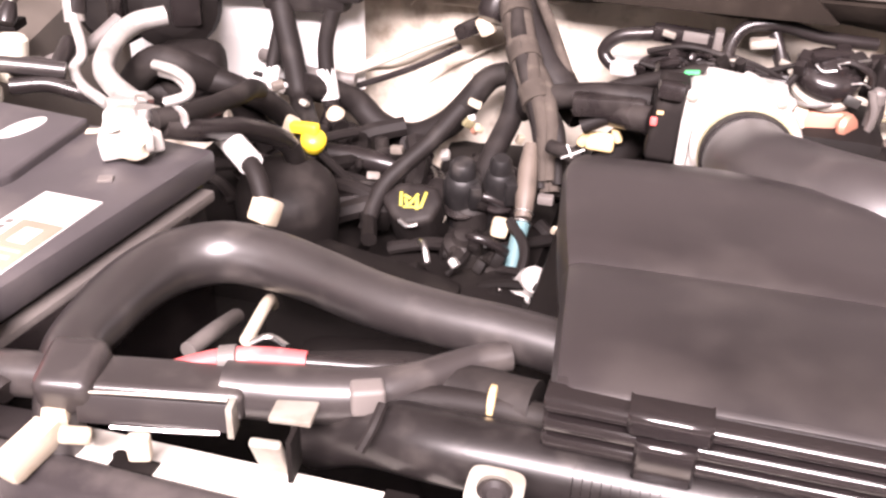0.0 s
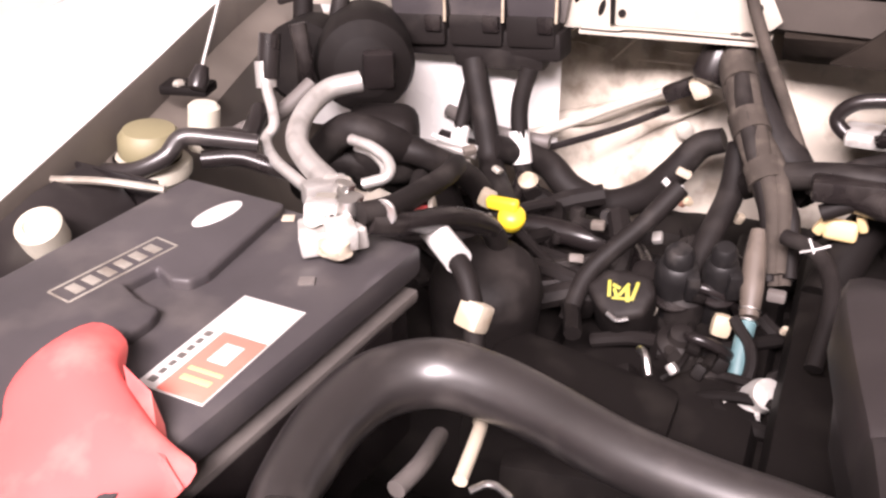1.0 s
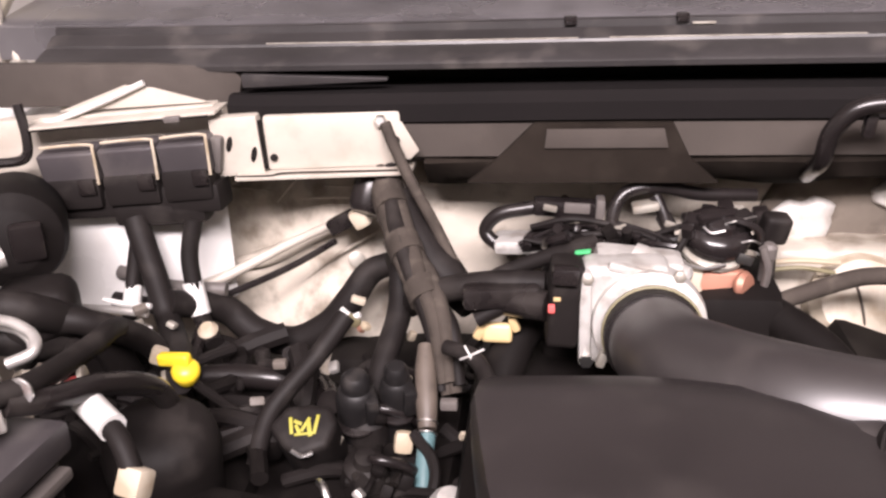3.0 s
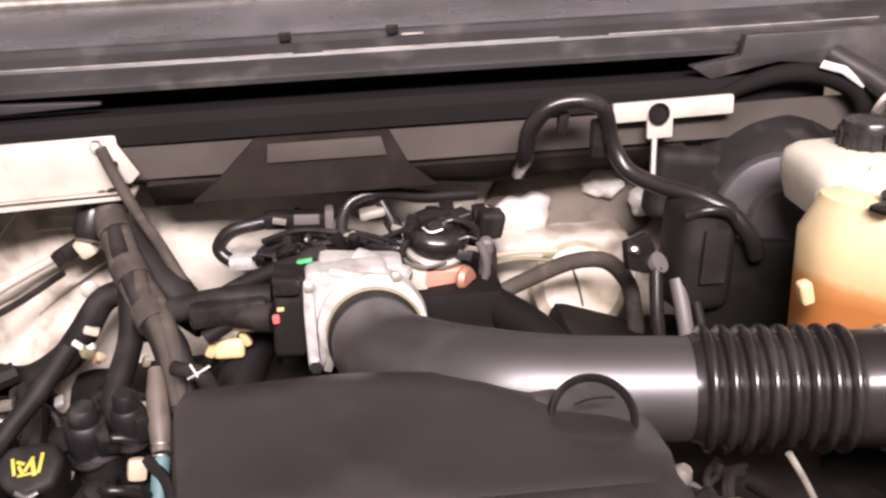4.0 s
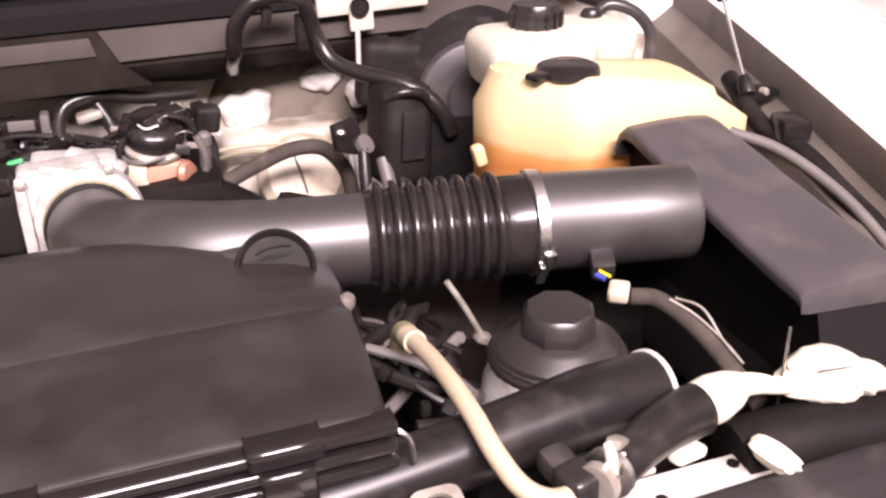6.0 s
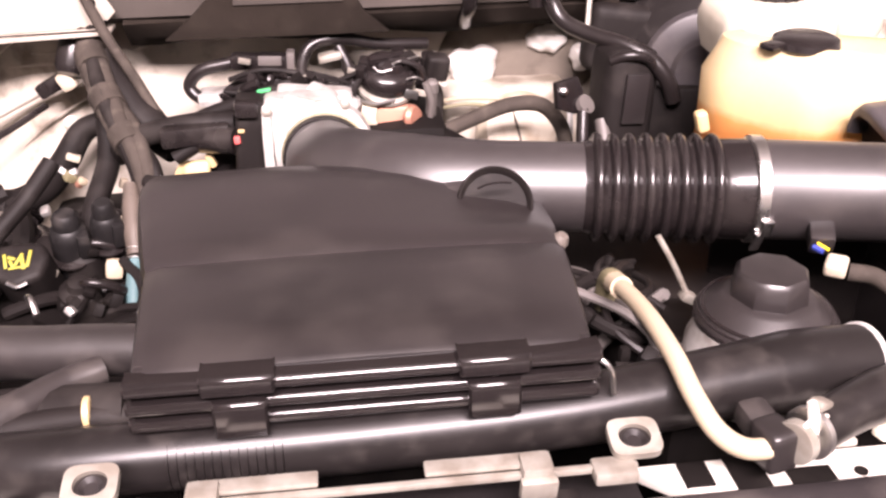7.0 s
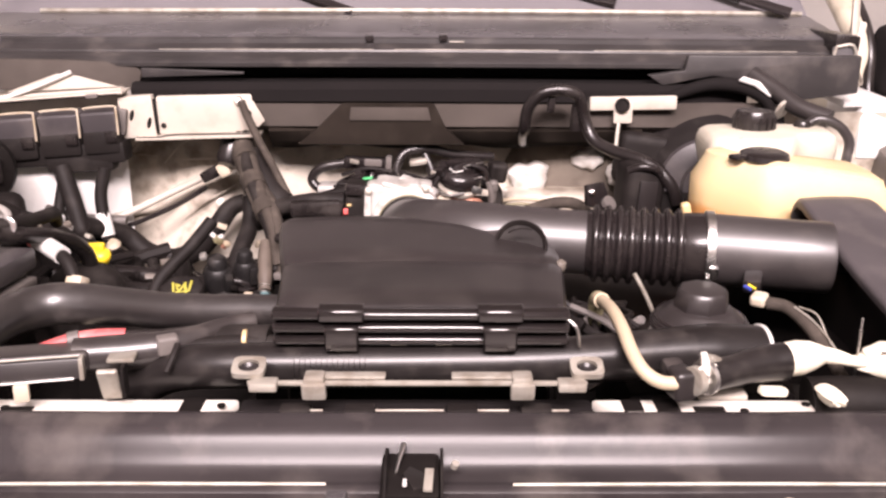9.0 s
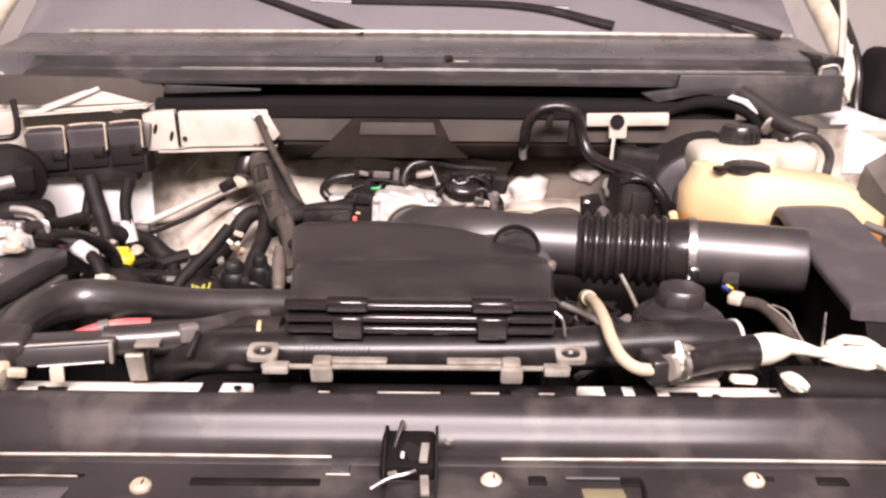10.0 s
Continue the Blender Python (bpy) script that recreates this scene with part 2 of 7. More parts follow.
def prism(poly, depth, m=None, bevel=0.003, bm=None, segs=2):
    """A flat outline (x, y) raised by depth along z, then placed by m."""
    own = bmesh.new()
    low = [own.verts.new((x, y, 0)) for x, y in poly]
    high = [own.verts.new((x, y, depth)) for x, y in poly]
    n = len(poly)
    own.faces.new(low[::-1]), own.faces.new(high)
    for k in range(n):
        own.faces.new((low[k], low[(k + 1) % n], high[(k + 1) % n], high[k]))
    bmesh.ops.recalc_face_normals(own, faces=own.faces)
    if bevel:
        bmesh.ops.bevel(own, geom=own.edges[:], offset=bevel, segments=segs, profile=0.6, affect="EDGES")
    if m:
        bmesh.ops.transform(own, matrix=m, verts=own.verts)
    if bm is None:
        return own
    merge(bm, own)
    return bm


def finish(ob, bm, material, smooth=40):
    bmesh.ops.recalc_face_normals(bm, faces=bm.faces)
    for f in bm.faces:
        f.smooth = True
    for e in bm.edges:
        if len(e.link_faces) == 2 and e.calc_face_angle(0) > radians(smooth):
            e.smooth = False
    bm.to_mesh(ob.data)
    bm.free()
    ob.data.materials.append(material)
    return ob


def part(name, bm, material, parent, label=""):
    ob = finish(new(name, bpy.data.meshes.new(name)), bm, material)
    ob.parent = parent
    ob.matrix_parent_inverse = parent.matrix_world.inverted()
    return tagged(ob, label)


def thing(name, at, label, category, group="", kind=""):
    ob = new(name)
    ob.empty_display_size = 0.03
    ob.matrix_world = pose(*at)
    bpy.context.view_layer.update()
    return tagged(ob, label, category, group, kind)


def solid(name, bm, material, label, category="", group="", kind=""):
    return tagged(finish(new(name, bpy.data.meshes.new(name)), bm, material), label, category, group, kind)


def ring(at, r, thick, axis, width, bm=None, seg=32):
    """A band round an axis: outer radius r, wall thick, wide along the axis."""
    return lathe([(r - thick, -width / 2), (r, -width / 2 + 0.001), (r, width / 2 - 0.001), (r - thick, width / 2)], at, axis, seg, bm)


def along(a, b, u):
    return tuple(Vector(a).lerp(Vector(b), u))




# ---- large structure: ground and the car's body round the bay ----
bm = bmesh.new()
bmesh.ops.create_grid(bm, x_segments=2, y_segments=2, size=60)
solid("ground", bm, concrete, "pale bright concrete yard floor under the car", "ground", kind="structure")


# unseen plain hall added round the car, with a high front opening for the lamp
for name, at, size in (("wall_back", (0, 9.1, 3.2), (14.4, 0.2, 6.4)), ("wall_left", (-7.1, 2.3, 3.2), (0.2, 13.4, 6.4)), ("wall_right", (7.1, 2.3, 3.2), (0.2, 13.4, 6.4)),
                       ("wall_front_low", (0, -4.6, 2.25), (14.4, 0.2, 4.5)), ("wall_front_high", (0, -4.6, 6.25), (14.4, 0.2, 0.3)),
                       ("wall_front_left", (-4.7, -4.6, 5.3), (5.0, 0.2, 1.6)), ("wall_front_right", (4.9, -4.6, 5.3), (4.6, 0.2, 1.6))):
    solid(name, block(at, size, (0, 0, 0), 0.0), plaster, "plain grey plastered wall of an added, unseen hall", "wall", kind="structure")
solid("ceiling", block((0, 2.25, 6.5), (14.4, 13.9, 0.2), (0, 0, 0), 0.0), roofing, "plain grey roof of an added, unseen hall", "ceiling", kind="structure")


def sheet(lines, thick, bm=None):
    """A bent sheet of metal through several lines of points, with thickness downward and inward."""
    bm = bm or bmesh.new()
    rows = [[bm.verts.new(p) for p in line] for line in lines]
    fs = [bm.faces.new((a[k], a[k + 1], b[k + 1], b[k])) for a, b in zip(rows, rows[1:]) for k in range(len(a) - 1)]
    bmesh.ops.recalc_face_normals(bm, faces=fs)
    bmesh.ops.solidify(bm, geom=fs, thickness=thick)
    return bm


def fender(name, s, edge, label):
    """The inner wing: a ledge at the gutter, the wall down to the wheel arch and the outer skin rolling away."""
    ends = spline(edge, 5)
    lines = []
    for q in ends:
        x, y, z = q
        lines.append([(x + s * 0.50, y, z - 0.50), (x + s * 0.46, y, z - 0.20), (x + s * 0.38, y, z - 0.07), (x + s * 0.22, y, z - 0.012), (x + s * 0.09, y, z + 0.002), (x + s * 0.012, y, z + 0.004), (x, y, z),
                      (x - s * 0.004, y, z - 0.012), (x - s * 0.006, y, z - 0.05), (x - s * 0.05, y, z - 0.075), (x - s * 0.06, y, z - 0.12), (x - s * 0.10, y, z - 0.36)])
    body = thing(name, (ends[2][0], ends[2][1], 0.6), label, "fender", kind="structure")
    outer, inner = [r[:7] for r in lines], [r[6:] for r in lines]
    part("outer_skin", sheet(outer, 0.002), wingpaint, body, "cream white painted outer wing skin")
    # same white car, but this side is coloured as if shaded
    part("inner_panel", sheet(inner, 0.003), shadepaint, body, "mottled inner wing panel, shade put into its grey-beige")
    return body


fender("fender_left", -1, [(-0.84, -0.16, 0.955), (-0.89, 0.05, 0.975), (-0.925, 0.25, 0.996), (-0.985, 0.54, 1.022), (-1.04, 0.79, 1.045), (-1.09, 1.08, 1.065)],
       "cream white front wing with shade-toned inner panel beside the battery")
fender("fender_right", 1, [(0.76, -0.16, 0.93), (0.80, 0.10, 0.955), (0.85, 0.32, 0.98), (0.90, 0.53, 1.002), (0.95, 0.77, 1.028), (1.01, 1.08, 1.062)],
       "cream white front wing with shade-toned inner panel beside the air box")

# bulkhead behind the engine
wall = thing("wall_firewall", (0, 1.0, 0.5), "pale beige painted sheet-metal bulkhead behind the engine", "firewall", kind="structure")
lines = []
for k in range(33):
    x = -1.04 + 2.06 * k / 32
    bulge = -0.035 * math.exp(-((x + 0.02) / 0.2) ** 2) - 0.06 * math.exp(-((x + 0.42) / 0.12) ** 2) - 0.03 * math.exp(-((x - 0.28) / 0.1) ** 2)
    lines.append([(x, 1.02 + bulge * 0.2, 1.06), (x, 1.03 + bulge, 1.0), (x, 1.02 + bulge, 0.9), (x, 1.0 + bulge * 1.3, 0.8), (x, 0.96 + bulge, 0.7), (x, 0.86, 0.5)])
part("bulkhead_panel", sheet(lines, 0.003), firepaint, wall)
def blister(at, size, turn, seed):
    """A shallow rounded pressing in sheet metal."""
    own = bmesh.new()
    bmesh.ops.create_uvsphere(own, u_segments=28, v_segments=16, radius=1.0)
    g = random.Random(seed)
    a, b = g.uniform(0, 6), g.uniform(0, 6)
    for v in own.verts:
        v.co *= 1 + 0.10 * math.sin(3 * v.co.x + a) + 0.08 * math.sin(4 * v.co.z + b)
    bmesh.ops.scale(own, vec=size, verts=own.verts)
    bmesh.ops.transform(own, matrix=pose(*at, *turn), verts=own.verts)
    return own


for at, size, turn, seed in (((-0.430, 0.985, 0.850), (0.050, 0.022, 0.062), (0, 25, 0), 1), ((-0.545, 1.0, 0.820), (0.070, 0.018, 0.040), (0, -10, 0), 2), ((-0.56, 1.02, 0.93), (0.09, 0.014, 0.05), (0, -25, 0), 3)):
    part("pressed_blister", blister(at, size, turn, seed), firepaint, wall)
part("pressed_rib", tube([(-0.66, 0.99, 0.845), (-0.56, 0.985, 0.865), (-0.47, 0.98, 0.905), (-0.39, 0.975, 0.94)], [0.006, 0.014, 0.014, 0.008], 12), firepaint, wall)

def lump(at, size, seed, turn=(0, 0, 0), q=0.55):
    """A soft pillow form with dents, flat towards the wall."""
    own = bmesh.new()
    bmesh.ops.create_uvsphere(own, u_segments=30, v_segments=18, radius=1.0)
    g = random.Random(seed)
    ph = [g.uniform(0, 6.3) for _ in range(6)]
    for v in own.verts:
        x, y, z = v.co
        x, z = math.copysign(abs(x) ** q, x), math.copysign(abs(z) ** q, z)
        d = 1 + 0.10 * math.sin(3.1 * x + ph[0]) + 0.10 * math.sin(3.7 * z + ph[1]) + 0.10 * math.sin(7 * x + 5 * z + ph[2]) + 0.08 * math.sin(11 * x - 9 * z + ph[5])
        v.co = (x * (1 + 0.12 * math.sin(3.3 * z + ph[3]) + 0.05 * math.sin(9 * z + ph[0])), y * d, z * (1 + 0.12 * math.sin(3.6 * x + ph[4]) + 0.05 * math.sin(8 * x + ph[1])))
    bmesh.ops.scale(own, vec=[s / 2 for s in size], verts=own.verts)
    bmesh.ops.transform(own, matrix=pose(*at, *turn), verts=own.verts)
    return own


part("insulation_pad", lump((0.305, 1.0, 0.945), (0.26, 0.05, 0.16), 4, q=0.7), greyfelt, wall, "grey-brown bulkhead insulation pad")
for at, size, seed in (((0.212, 0.975, 0.930), (0.080, 0.035, 0.066), 5), ((0.330, 0.972, 0.970), (0.062, 0.03, 0.046), 6), ((0.392, 0.968, 0.938), (0.046, 0.03, 0.044), 7), ((0.205, 0.965, 0.885), (0.11, 0.04, 0.04), 8)):
    part("heat_shield_patch", lump(at, size, seed, (0, 7 * seed - 45, 0), 0.8), foil, wall, "wrinkled pale foil patch")
part("pale_plate", sheet([[(x, 0.884 + 0.06 * (max(0.0, x + 0.72) / 0.14) ** 4, z) for x in np.linspace(-0.97, -0.59, 14)] for z in (0.980, 0.95, 0.90, 0.85, 0.83)], 0.003), wingpaint, wall, "pale bare plate behind the looms")
g = random.Random(17)
for k in range(9):
    x, z = g.uniform(-0.62, -0.22), g.uniform(0.84, 1.0)
    w, h = g.uniform(0.03, 0.08), g.uniform(-0.02, 0.05)
    y = 1.012 - 0.06 * math.exp(-((x + 0.42) / 0.12) ** 2) - 0.03 * math.exp(-((x - 0.28) / 0.1) ** 2)
    part("crease", tube([(x - w, y, z - h), (x - w * 0.2, y - 0.006, z + g.uniform(-0.008, 0.008)), (x + w, y, z + h)], [0.001, g.uniform(0.0015, 0.003), 0.001], 8), firepaint, wall)

cowl = thing("cowl", (0, 1.0, 1.05), "dark grey plastic cowl with shade-blackened rubber seal below the windscreen", "cowl", kind="structure")
part("closing_panel", sheet([[(x, 0.90, 1.04), (x, 0.886, 1.05), (x, 0.886, 1.096), (x, 0.892, 1.097)] for x in np.linspace(-0.33, 0.66, 11)], 0.003), felt, cowl, "grey felt-faced closing panel")
part("blanket", sheet([[(x, 0.905, 1.052), (x, 0.892 + 0.004 * math.sin(23 * x), 1.040), (x, 0.902 + 0.005 * math.sin(17 * x + 1), 1.022), (x, 0.925, 1.008 + 0.004 * math.sin(29 * x)), (x, 0.955, 1.004), (x, 1.01, 1.006)] for x in np.linspace(-0.30, 0.42, 37)], 0.004), brownfelt, cowl, "dark brown insulation blanket edge")
bm = bmesh.new()
skin(bm, [[(x, 0.93 + 0.06 * (x / 0.8) ** 4 + dy, z + 0.010 * (1 - (x / 0.8) ** 2)) for dy, z in ((-0.044, 1.084), (-0.050, 1.089), (-0.050, 1.112), (-0.036, 1.124), (0.0, 1.124), (0.05, 1.124), (0.05, 1.079))] for x in np.linspace(-0.56, 0.62, 28)])
part("rubber_seal", bm, foam, cowl, "rubber weather seal, blackened for the shadow under the cowl lip")
# black backing drawn as the shadow in the gap under the cowl
part("gap_shade", block((0.02, 1.0, 1.135), (1.3, 0.01, 0.06), (0, 0, 0), 0.002), foam, cowl)
bm = bmesh.new()
prof = [(0.905, 1.153), (0.904, 1.160), (0.907, 1.1635), (0.935, 1.1725), (0.951, 1.1765), (0.9525, 1.180), (0.956, 1.1815), (0.975, 1.1905), (0.978, 1.188), (0.984, 1.190), (0.985, 1.199), (0.990, 1.2015), (0.99, 1.152)]
skin(bm, [[(x, y + 0.07 * (abs(x) / 0.9) ** 3, z + 0.008 * (1 - (x / 0.9) ** 2)) for y, z in prof] for x in np.linspace(-0.86, 0.86, 30)])
part("grille_panel", bm, cowlgrey, cowl, "dark grey moulded cowl front panel")
prof = [(0.991, 1.2005), (0.994, 1.203), (1.03, 1.209), (1.10, 1.2185), (1.16, 1.226), (1.19, 1.231), (1.215, 1.2345), (1.215, 1.16), (0.991, 1.152)]
bm = bmesh.new()
skin(bm, [[(x, y + 0.07 * (abs(x) / 0.9) ** 3, z + 0.008 * (1 - (x / 0.9) ** 2)) for y, z in prof] for x in np.linspace(-0.98, 0.86, 30)])
part("top_panel", bm, cowltop, cowl, "grey cowl top, reflected light put into its colour")
bow = lambda x, y, z: (x, y + 0.07 * (abs(x) / 0.9) ** 3, z + 0.008 * (1 - (x / 0.9) ** 2))
# pale threads laid on the moulding as its edge highlight
for a, b in ((-0.52, -0.10), (-0.06, 0.26), (0.33, 0.74)):
    part("edge_highlight", tube([bow(a + (b - a) * k / 6, 0.9535, 1.1808) for k in range(7)], 0.0011, 6, 3), zinc, cowl, "thin pale line drawn as the moulded edge's highlight")
part("glass_edge", tube([bow(x, 1.207, 1.2365) for x in np.linspace(-0.86, 0.84, 12)], 0.006, 8, 3, flat=1.6), zinc, cowl, "pale lower windscreen trim")
for x, y, z in ((0.035, 0.984, 1.2085), (-0.11, 0.984, 1.207)):
    part("clip", block((x, y, z), (0.016, 0.012, 0.012), (0, 0, 8), 0.002), gloss, cowl)
part("clip_tail", block((0.062, 0.978, 1.2015), (0.03, 0.004, 0.003), (0, 0, 0), 0.001), zinc, cowl)
wedge = [(-0.54, 1.157), (-0.345, 1.150), (-0.345, 1.146), (-0.54, 1.139)]
onto = lambda y: Matrix(((1, 0, 0, 0), (0, 0, -1, y), (0, 1, 0, 0), (0, 0, 0, 1)))
part("end_panel", prism([(-0.90, 1.11), (-0.555, 1.112), (-0.545, 1.146), (-0.56, 1.166), (-0.90, 1.172)], 0.02, onto(0.945), 0.005), felt, cowl, "dusty grey cowl end panel")
part("end_wedge", prism(wedge, 0.01, onto(0.915), 0.0015), cowlgrey, cowl)
corner = [(0.425, 1.148), (0.495, 1.158), (0.50, 1.186), (0.83, 1.186), (0.83, 1.115), (0.70, 1.098), (0.655, 1.120), (0.61, 1.140), (0.55, 1.147), (0.505, 1.139), (0.455, 1.128)]
part("corner_panel", prism(corner, 0.02, onto(0.915), 0.004), cowlgrey, cowl, "dark grey cowl corner panel")
pad = [(-0.245, 1.016), (0.078, 1.016), (0.040, 1.050), (0.017, 1.096), (-0.156, 1.096), (-0.203, 1.050)]
part("insulation_pad", prism(pad, 0.012, onto(0.886), 0.004), brownfelt, cowl, "dark moulded insulation pad")
inset = [(-0.143, 1.064), (0.012, 1.064), (0.006, 1.089), (-0.140, 1.089)]
part("pad_inset", prism(inset, 0.004, onto(0.8745), 0.0015), felt, cowl)

screen = thing("window_windscreen", (0, 1.3, 1.23), "sloping windscreen above the cowl, sky reflection in its tone", "windscreen", kind="structure")
lines = [[(x, 1.20 + 0.07 * (abs(x) / 0.9) ** 3 + d, 1.225 + 0.62 * d) for d in (0, 0.2, 0.45, 0.75)] for x in np.linspace(-1.0, 0.86, 15)]
part("pane", sheet(lines, 0.005), glass, screen)
for pts in ([(-0.16, 1.205, 1.242), (-0.31, 1.285, 1.287), (-0.46, 1.36, 1.332)], [(0.80, 1.215, 1.245), (0.655, 1.28, 1.288), (0.50, 1.35, 1.330)], [(0.42, 1.25, 1.262), (0.20, 1.315, 1.304), (-0.20, 1.33, 1.312)]):
    w = thing("windscreen_wiper", pts[0], "black wiper arm with blade resting on the windscreen", "wiper", "windscreen wipers")
    part("arm", tube(pts, [0.014, 0.011, 0.008], 8, flat=0.6), gloss, w)
    bl = [tuple(Vector(p) + Vector((0.0, 0.01, -0.006))) for p in (along(pts[1], pts[2], -0.3), pts[1], pts[2], along(pts[1], pts[2], 1.25))]
    part("blade", tube(bl, 0.007, 8, flat=1.4), rubber, w)

# painted relay shelf in front of the bulkhead, far side of the battery
shelf = thing("relay_shelf", (-0.6, 0.9, 1.03), "pale beige painted shelf panel with a bolt and stay", "body panel", kind="structure")
part("panel", block((-0.418, 0.895, 1.073), (0.184, 0.03, 0.074), (0, -2, 0), 0.006), whitepaint, shelf)
part("flange", block((-0.43, 0.877, 1.033), (0.235, 0.045, 0.006), (0, -2, 0), 0.002), whitepaint, shelf)
# thin dark tube drawn as the shadow line along the flange
part("flange_shadow", tube([(-0.545, 0.856, 1.0325), (-0.50, 0.855, 1.034), (-0.47, 0.855, 1.038), (-0.33, 0.855, 1.041)], 0.0013, 6), dark, shelf)
part("panel", block((-0.546, 0.888, 1.068), (0.066, 0.032, 0.080), (0, -4, 0), 0.005), whitepaint, shelf)
for x, z in ((-0.555, 1.072), (-0.523, 1.058)):
    part("slot", prism([(0.004 * math.cos(a), 0.011 * math.sin(a)) for a in (math.pi * k / 6 for k in range(12))], 0.002, Matrix.Translation((x, 0.8725, z)) @ pose(0, 0, 0, 90, 0, 0) @ pose(0, 0, 0, 0, 0, -14), 0.0005), dark, shelf, "dark oval slot")
part("panel", block((-0.775, 0.91, 1.066), (0.40, 0.03, 0.082), (0, -4, 0), 0.006), whitepaint, shelf)
part("lip", block((-0.70, 0.888, 1.106), (0.27, 0.056, 0.005), (0, -4.5, 0), 0.002), whitepaint, shelf)
part("lip_edge", tube([(-0.828, 0.858, 1.094), (-0.70, 0.858, 1.1045), (-0.575, 0.858, 1.1135)], 0.0016, 6), dark, shelf)
part("lip_clip", block((-0.622, 0.857, 1.110), (0.022, 0.008, 0.008), (0, -4, 0), 0.002), greyp, shelf)
gusset = [(-0.80, 1.110), (-0.585, 1.122), (-0.66, 1.142), (-0.70, 1.146)]
part("gusset", prism(gusset, 0.006, Matrix(((1, 0, 0, 0), (0, 0, -1, 0.905), (0, 1, 0, 0), (0, 0, 0, 1))), 0.002), whitepaint, shelf)
part("bolt", lathe([(0.009, 0), (0.009, 0.005), (0.006, 0.009)], (-0.352, 0.878, 1.100), (0, -1, 0.2), 6), steel, shelf)
part("hole_plug", lathe([(0.005, 0), (0.005, 0.003)], (-0.498, 0.879, 1.052), (0, -1, 0), 12), rubber, shelf)
part("hole_plug", lathe([(0.006, 0), (0.006, 0.003)], (-0.898, 0.893, 1.068), (0, -1, 0), 12), rubber, shelf)
part("seam", block((-0.511, 0.8765, 1.070), (0.005, 0.006, 0.066), (0, -3, 0), 0.001), dark, shelf)

bar = thing("cowl_bar", (0.39, 0.88, 1.09), "pale painted cross bar with a round hole", "body panel", kind="structure")
part("bar", block((0.395, 0.872, 1.099), (0.165, 0.012, 0.026), (0, -1, 0), 0.004), whitepaint, bar)
part("tab", block((0.376, 0.868, 1.082), (0.036, 0.008, 0.042), (0, -1, 0), 0.008), whitepaint, bar)
part("hole", lathe([(0.014, 0), (0.0145, 0.0035), (0.011, 0.004), (0.010, 0.001)], (0.373, 0.863, 1.096), (0, -1, 0.1), 20), dark, bar, "dark round hole with rubber rim")
part("stem", tube([(0.368, 0.862, 1.062), (0.362, 0.845, 1.018)], 0.004, 8), zinc, bar)

part("end_cap", block((0.835, 1.06, 1.20), (0.05, 0.16, 0.035), (0, 4, 0), 0.006), rubber, cowl)
part("bracket_plate", prism([(0.803, 1.195), (0.842, 1.195), (0.862, 1.124), (0.800, 1.118)], 0.004, onto(0.975), 0.001), cowltop, cowl, "grey hinge stop plate")
part("bracket_loop", tube([(0.808, 0.968, 1.196), (0.842, 0.968, 1.197), (0.856, 0.968, 1.15), (0.866, 0.968, 1.124), (0.83, 0.968, 1.116), (0.797, 0.968, 1.119), (0.800, 0.968, 1.15), (0.808, 0.968, 1.196)], 0.0035, 8), zinc, cowl)
for s, x in ((1, 0.955), (-1, -1.01)):
    part("cowl_side", block((x, 1.10, 1.015), (0.13, 0.16, 0.11), (0, 0, s * 4), 0.012), wingpaint, cowl, "white painted cowl side")
for s, x, y in ((1, 0.90, 1.10), (-1, -0.96, 1.04)):
    h = part("hinge", block((x, y, 1.082), (0.11, 0.16, 0.014), (4, 0, s * 8), 0.004), wingpaint, cowl, "white painted hood hinge")
    part("arm", block((x + s * 0.02, y + 0.05, 1.15), (0.016, 0.05, 0.16), (-14, s * 10, 0), 0.005), whitepaint, h)
    part("link", tube([(x - s * 0.03, y - 0.02, 1.09), (x - s * 0.02, y + 0.03, 1.14), (x + s * 0.03, y + 0.06, 1.23)], 0.010, 8, flat=0.5), whitepaint, h)
    part("goose_neck", tube([(x + s * 0.02, y + 0.05, 1.20), (x + s * 0.0, y + 0.06, 1.36), (x - s * 0.12, y + 0.06, 1.56)], 0.014, 8, flat=0.5), whitepaint, h)
    part("pivot", lathe([(0.012, 0), (0.012, 0.02), (0.008, 0.026)], (x - s * 0.012, y + 0.03, 1.14), (-s, -0.3, 0), 12), zinc, h)

# hood stands out of view; its dark lining is added to dim lid reflections
hood = thing("car_hood", (0, 1.05, 1.16), "unseen raised hood over the bay, dark lining added to dim reflections", "hood")
poly = [(-0.80, 0.02), (0.80, 0.02), (0.84, 0.5), (0.78, 1.12), (0.55, 1.20), (-0.55, 1.20), (-0.78, 1.12), (-0.84, 0.5)]
part("skin", prism(poly, 0.012, pose(0, 1.12, 1.52, 118, 0, 0), 0.004), felt, hood)
for x, w in ((-0.62, 0.12), (0.0, 0.14), (0.62, 0.12)):
    part("stiffener", block((x, 1.12 - 0.60 * 0.469 - 0.012, 1.52 + 0.60 * 0.883), (w, 1.0, 0.03), (118, 0, 0), 0.010), felt, hood)

# front: radiator support
support = thing("radiator_support", (0, 0, 0.7), "pale painted radiator support panel with brackets", "radiator support", kind="structure")
for inner, outer in ((-0.198, -0.50), (0.196, 0.47)):
    s = -1 if inner < 0 else 1
    poly = [(inner, 0.034), (inner + s * 0.045, -0.008), (outer, -0.008), (outer + s * 0.005, 0.034)]
    part("rail", prism(poly, 0.014, pose(0, 0, 0.881), 0.003), railpaint, support, "white painted flat top rail")
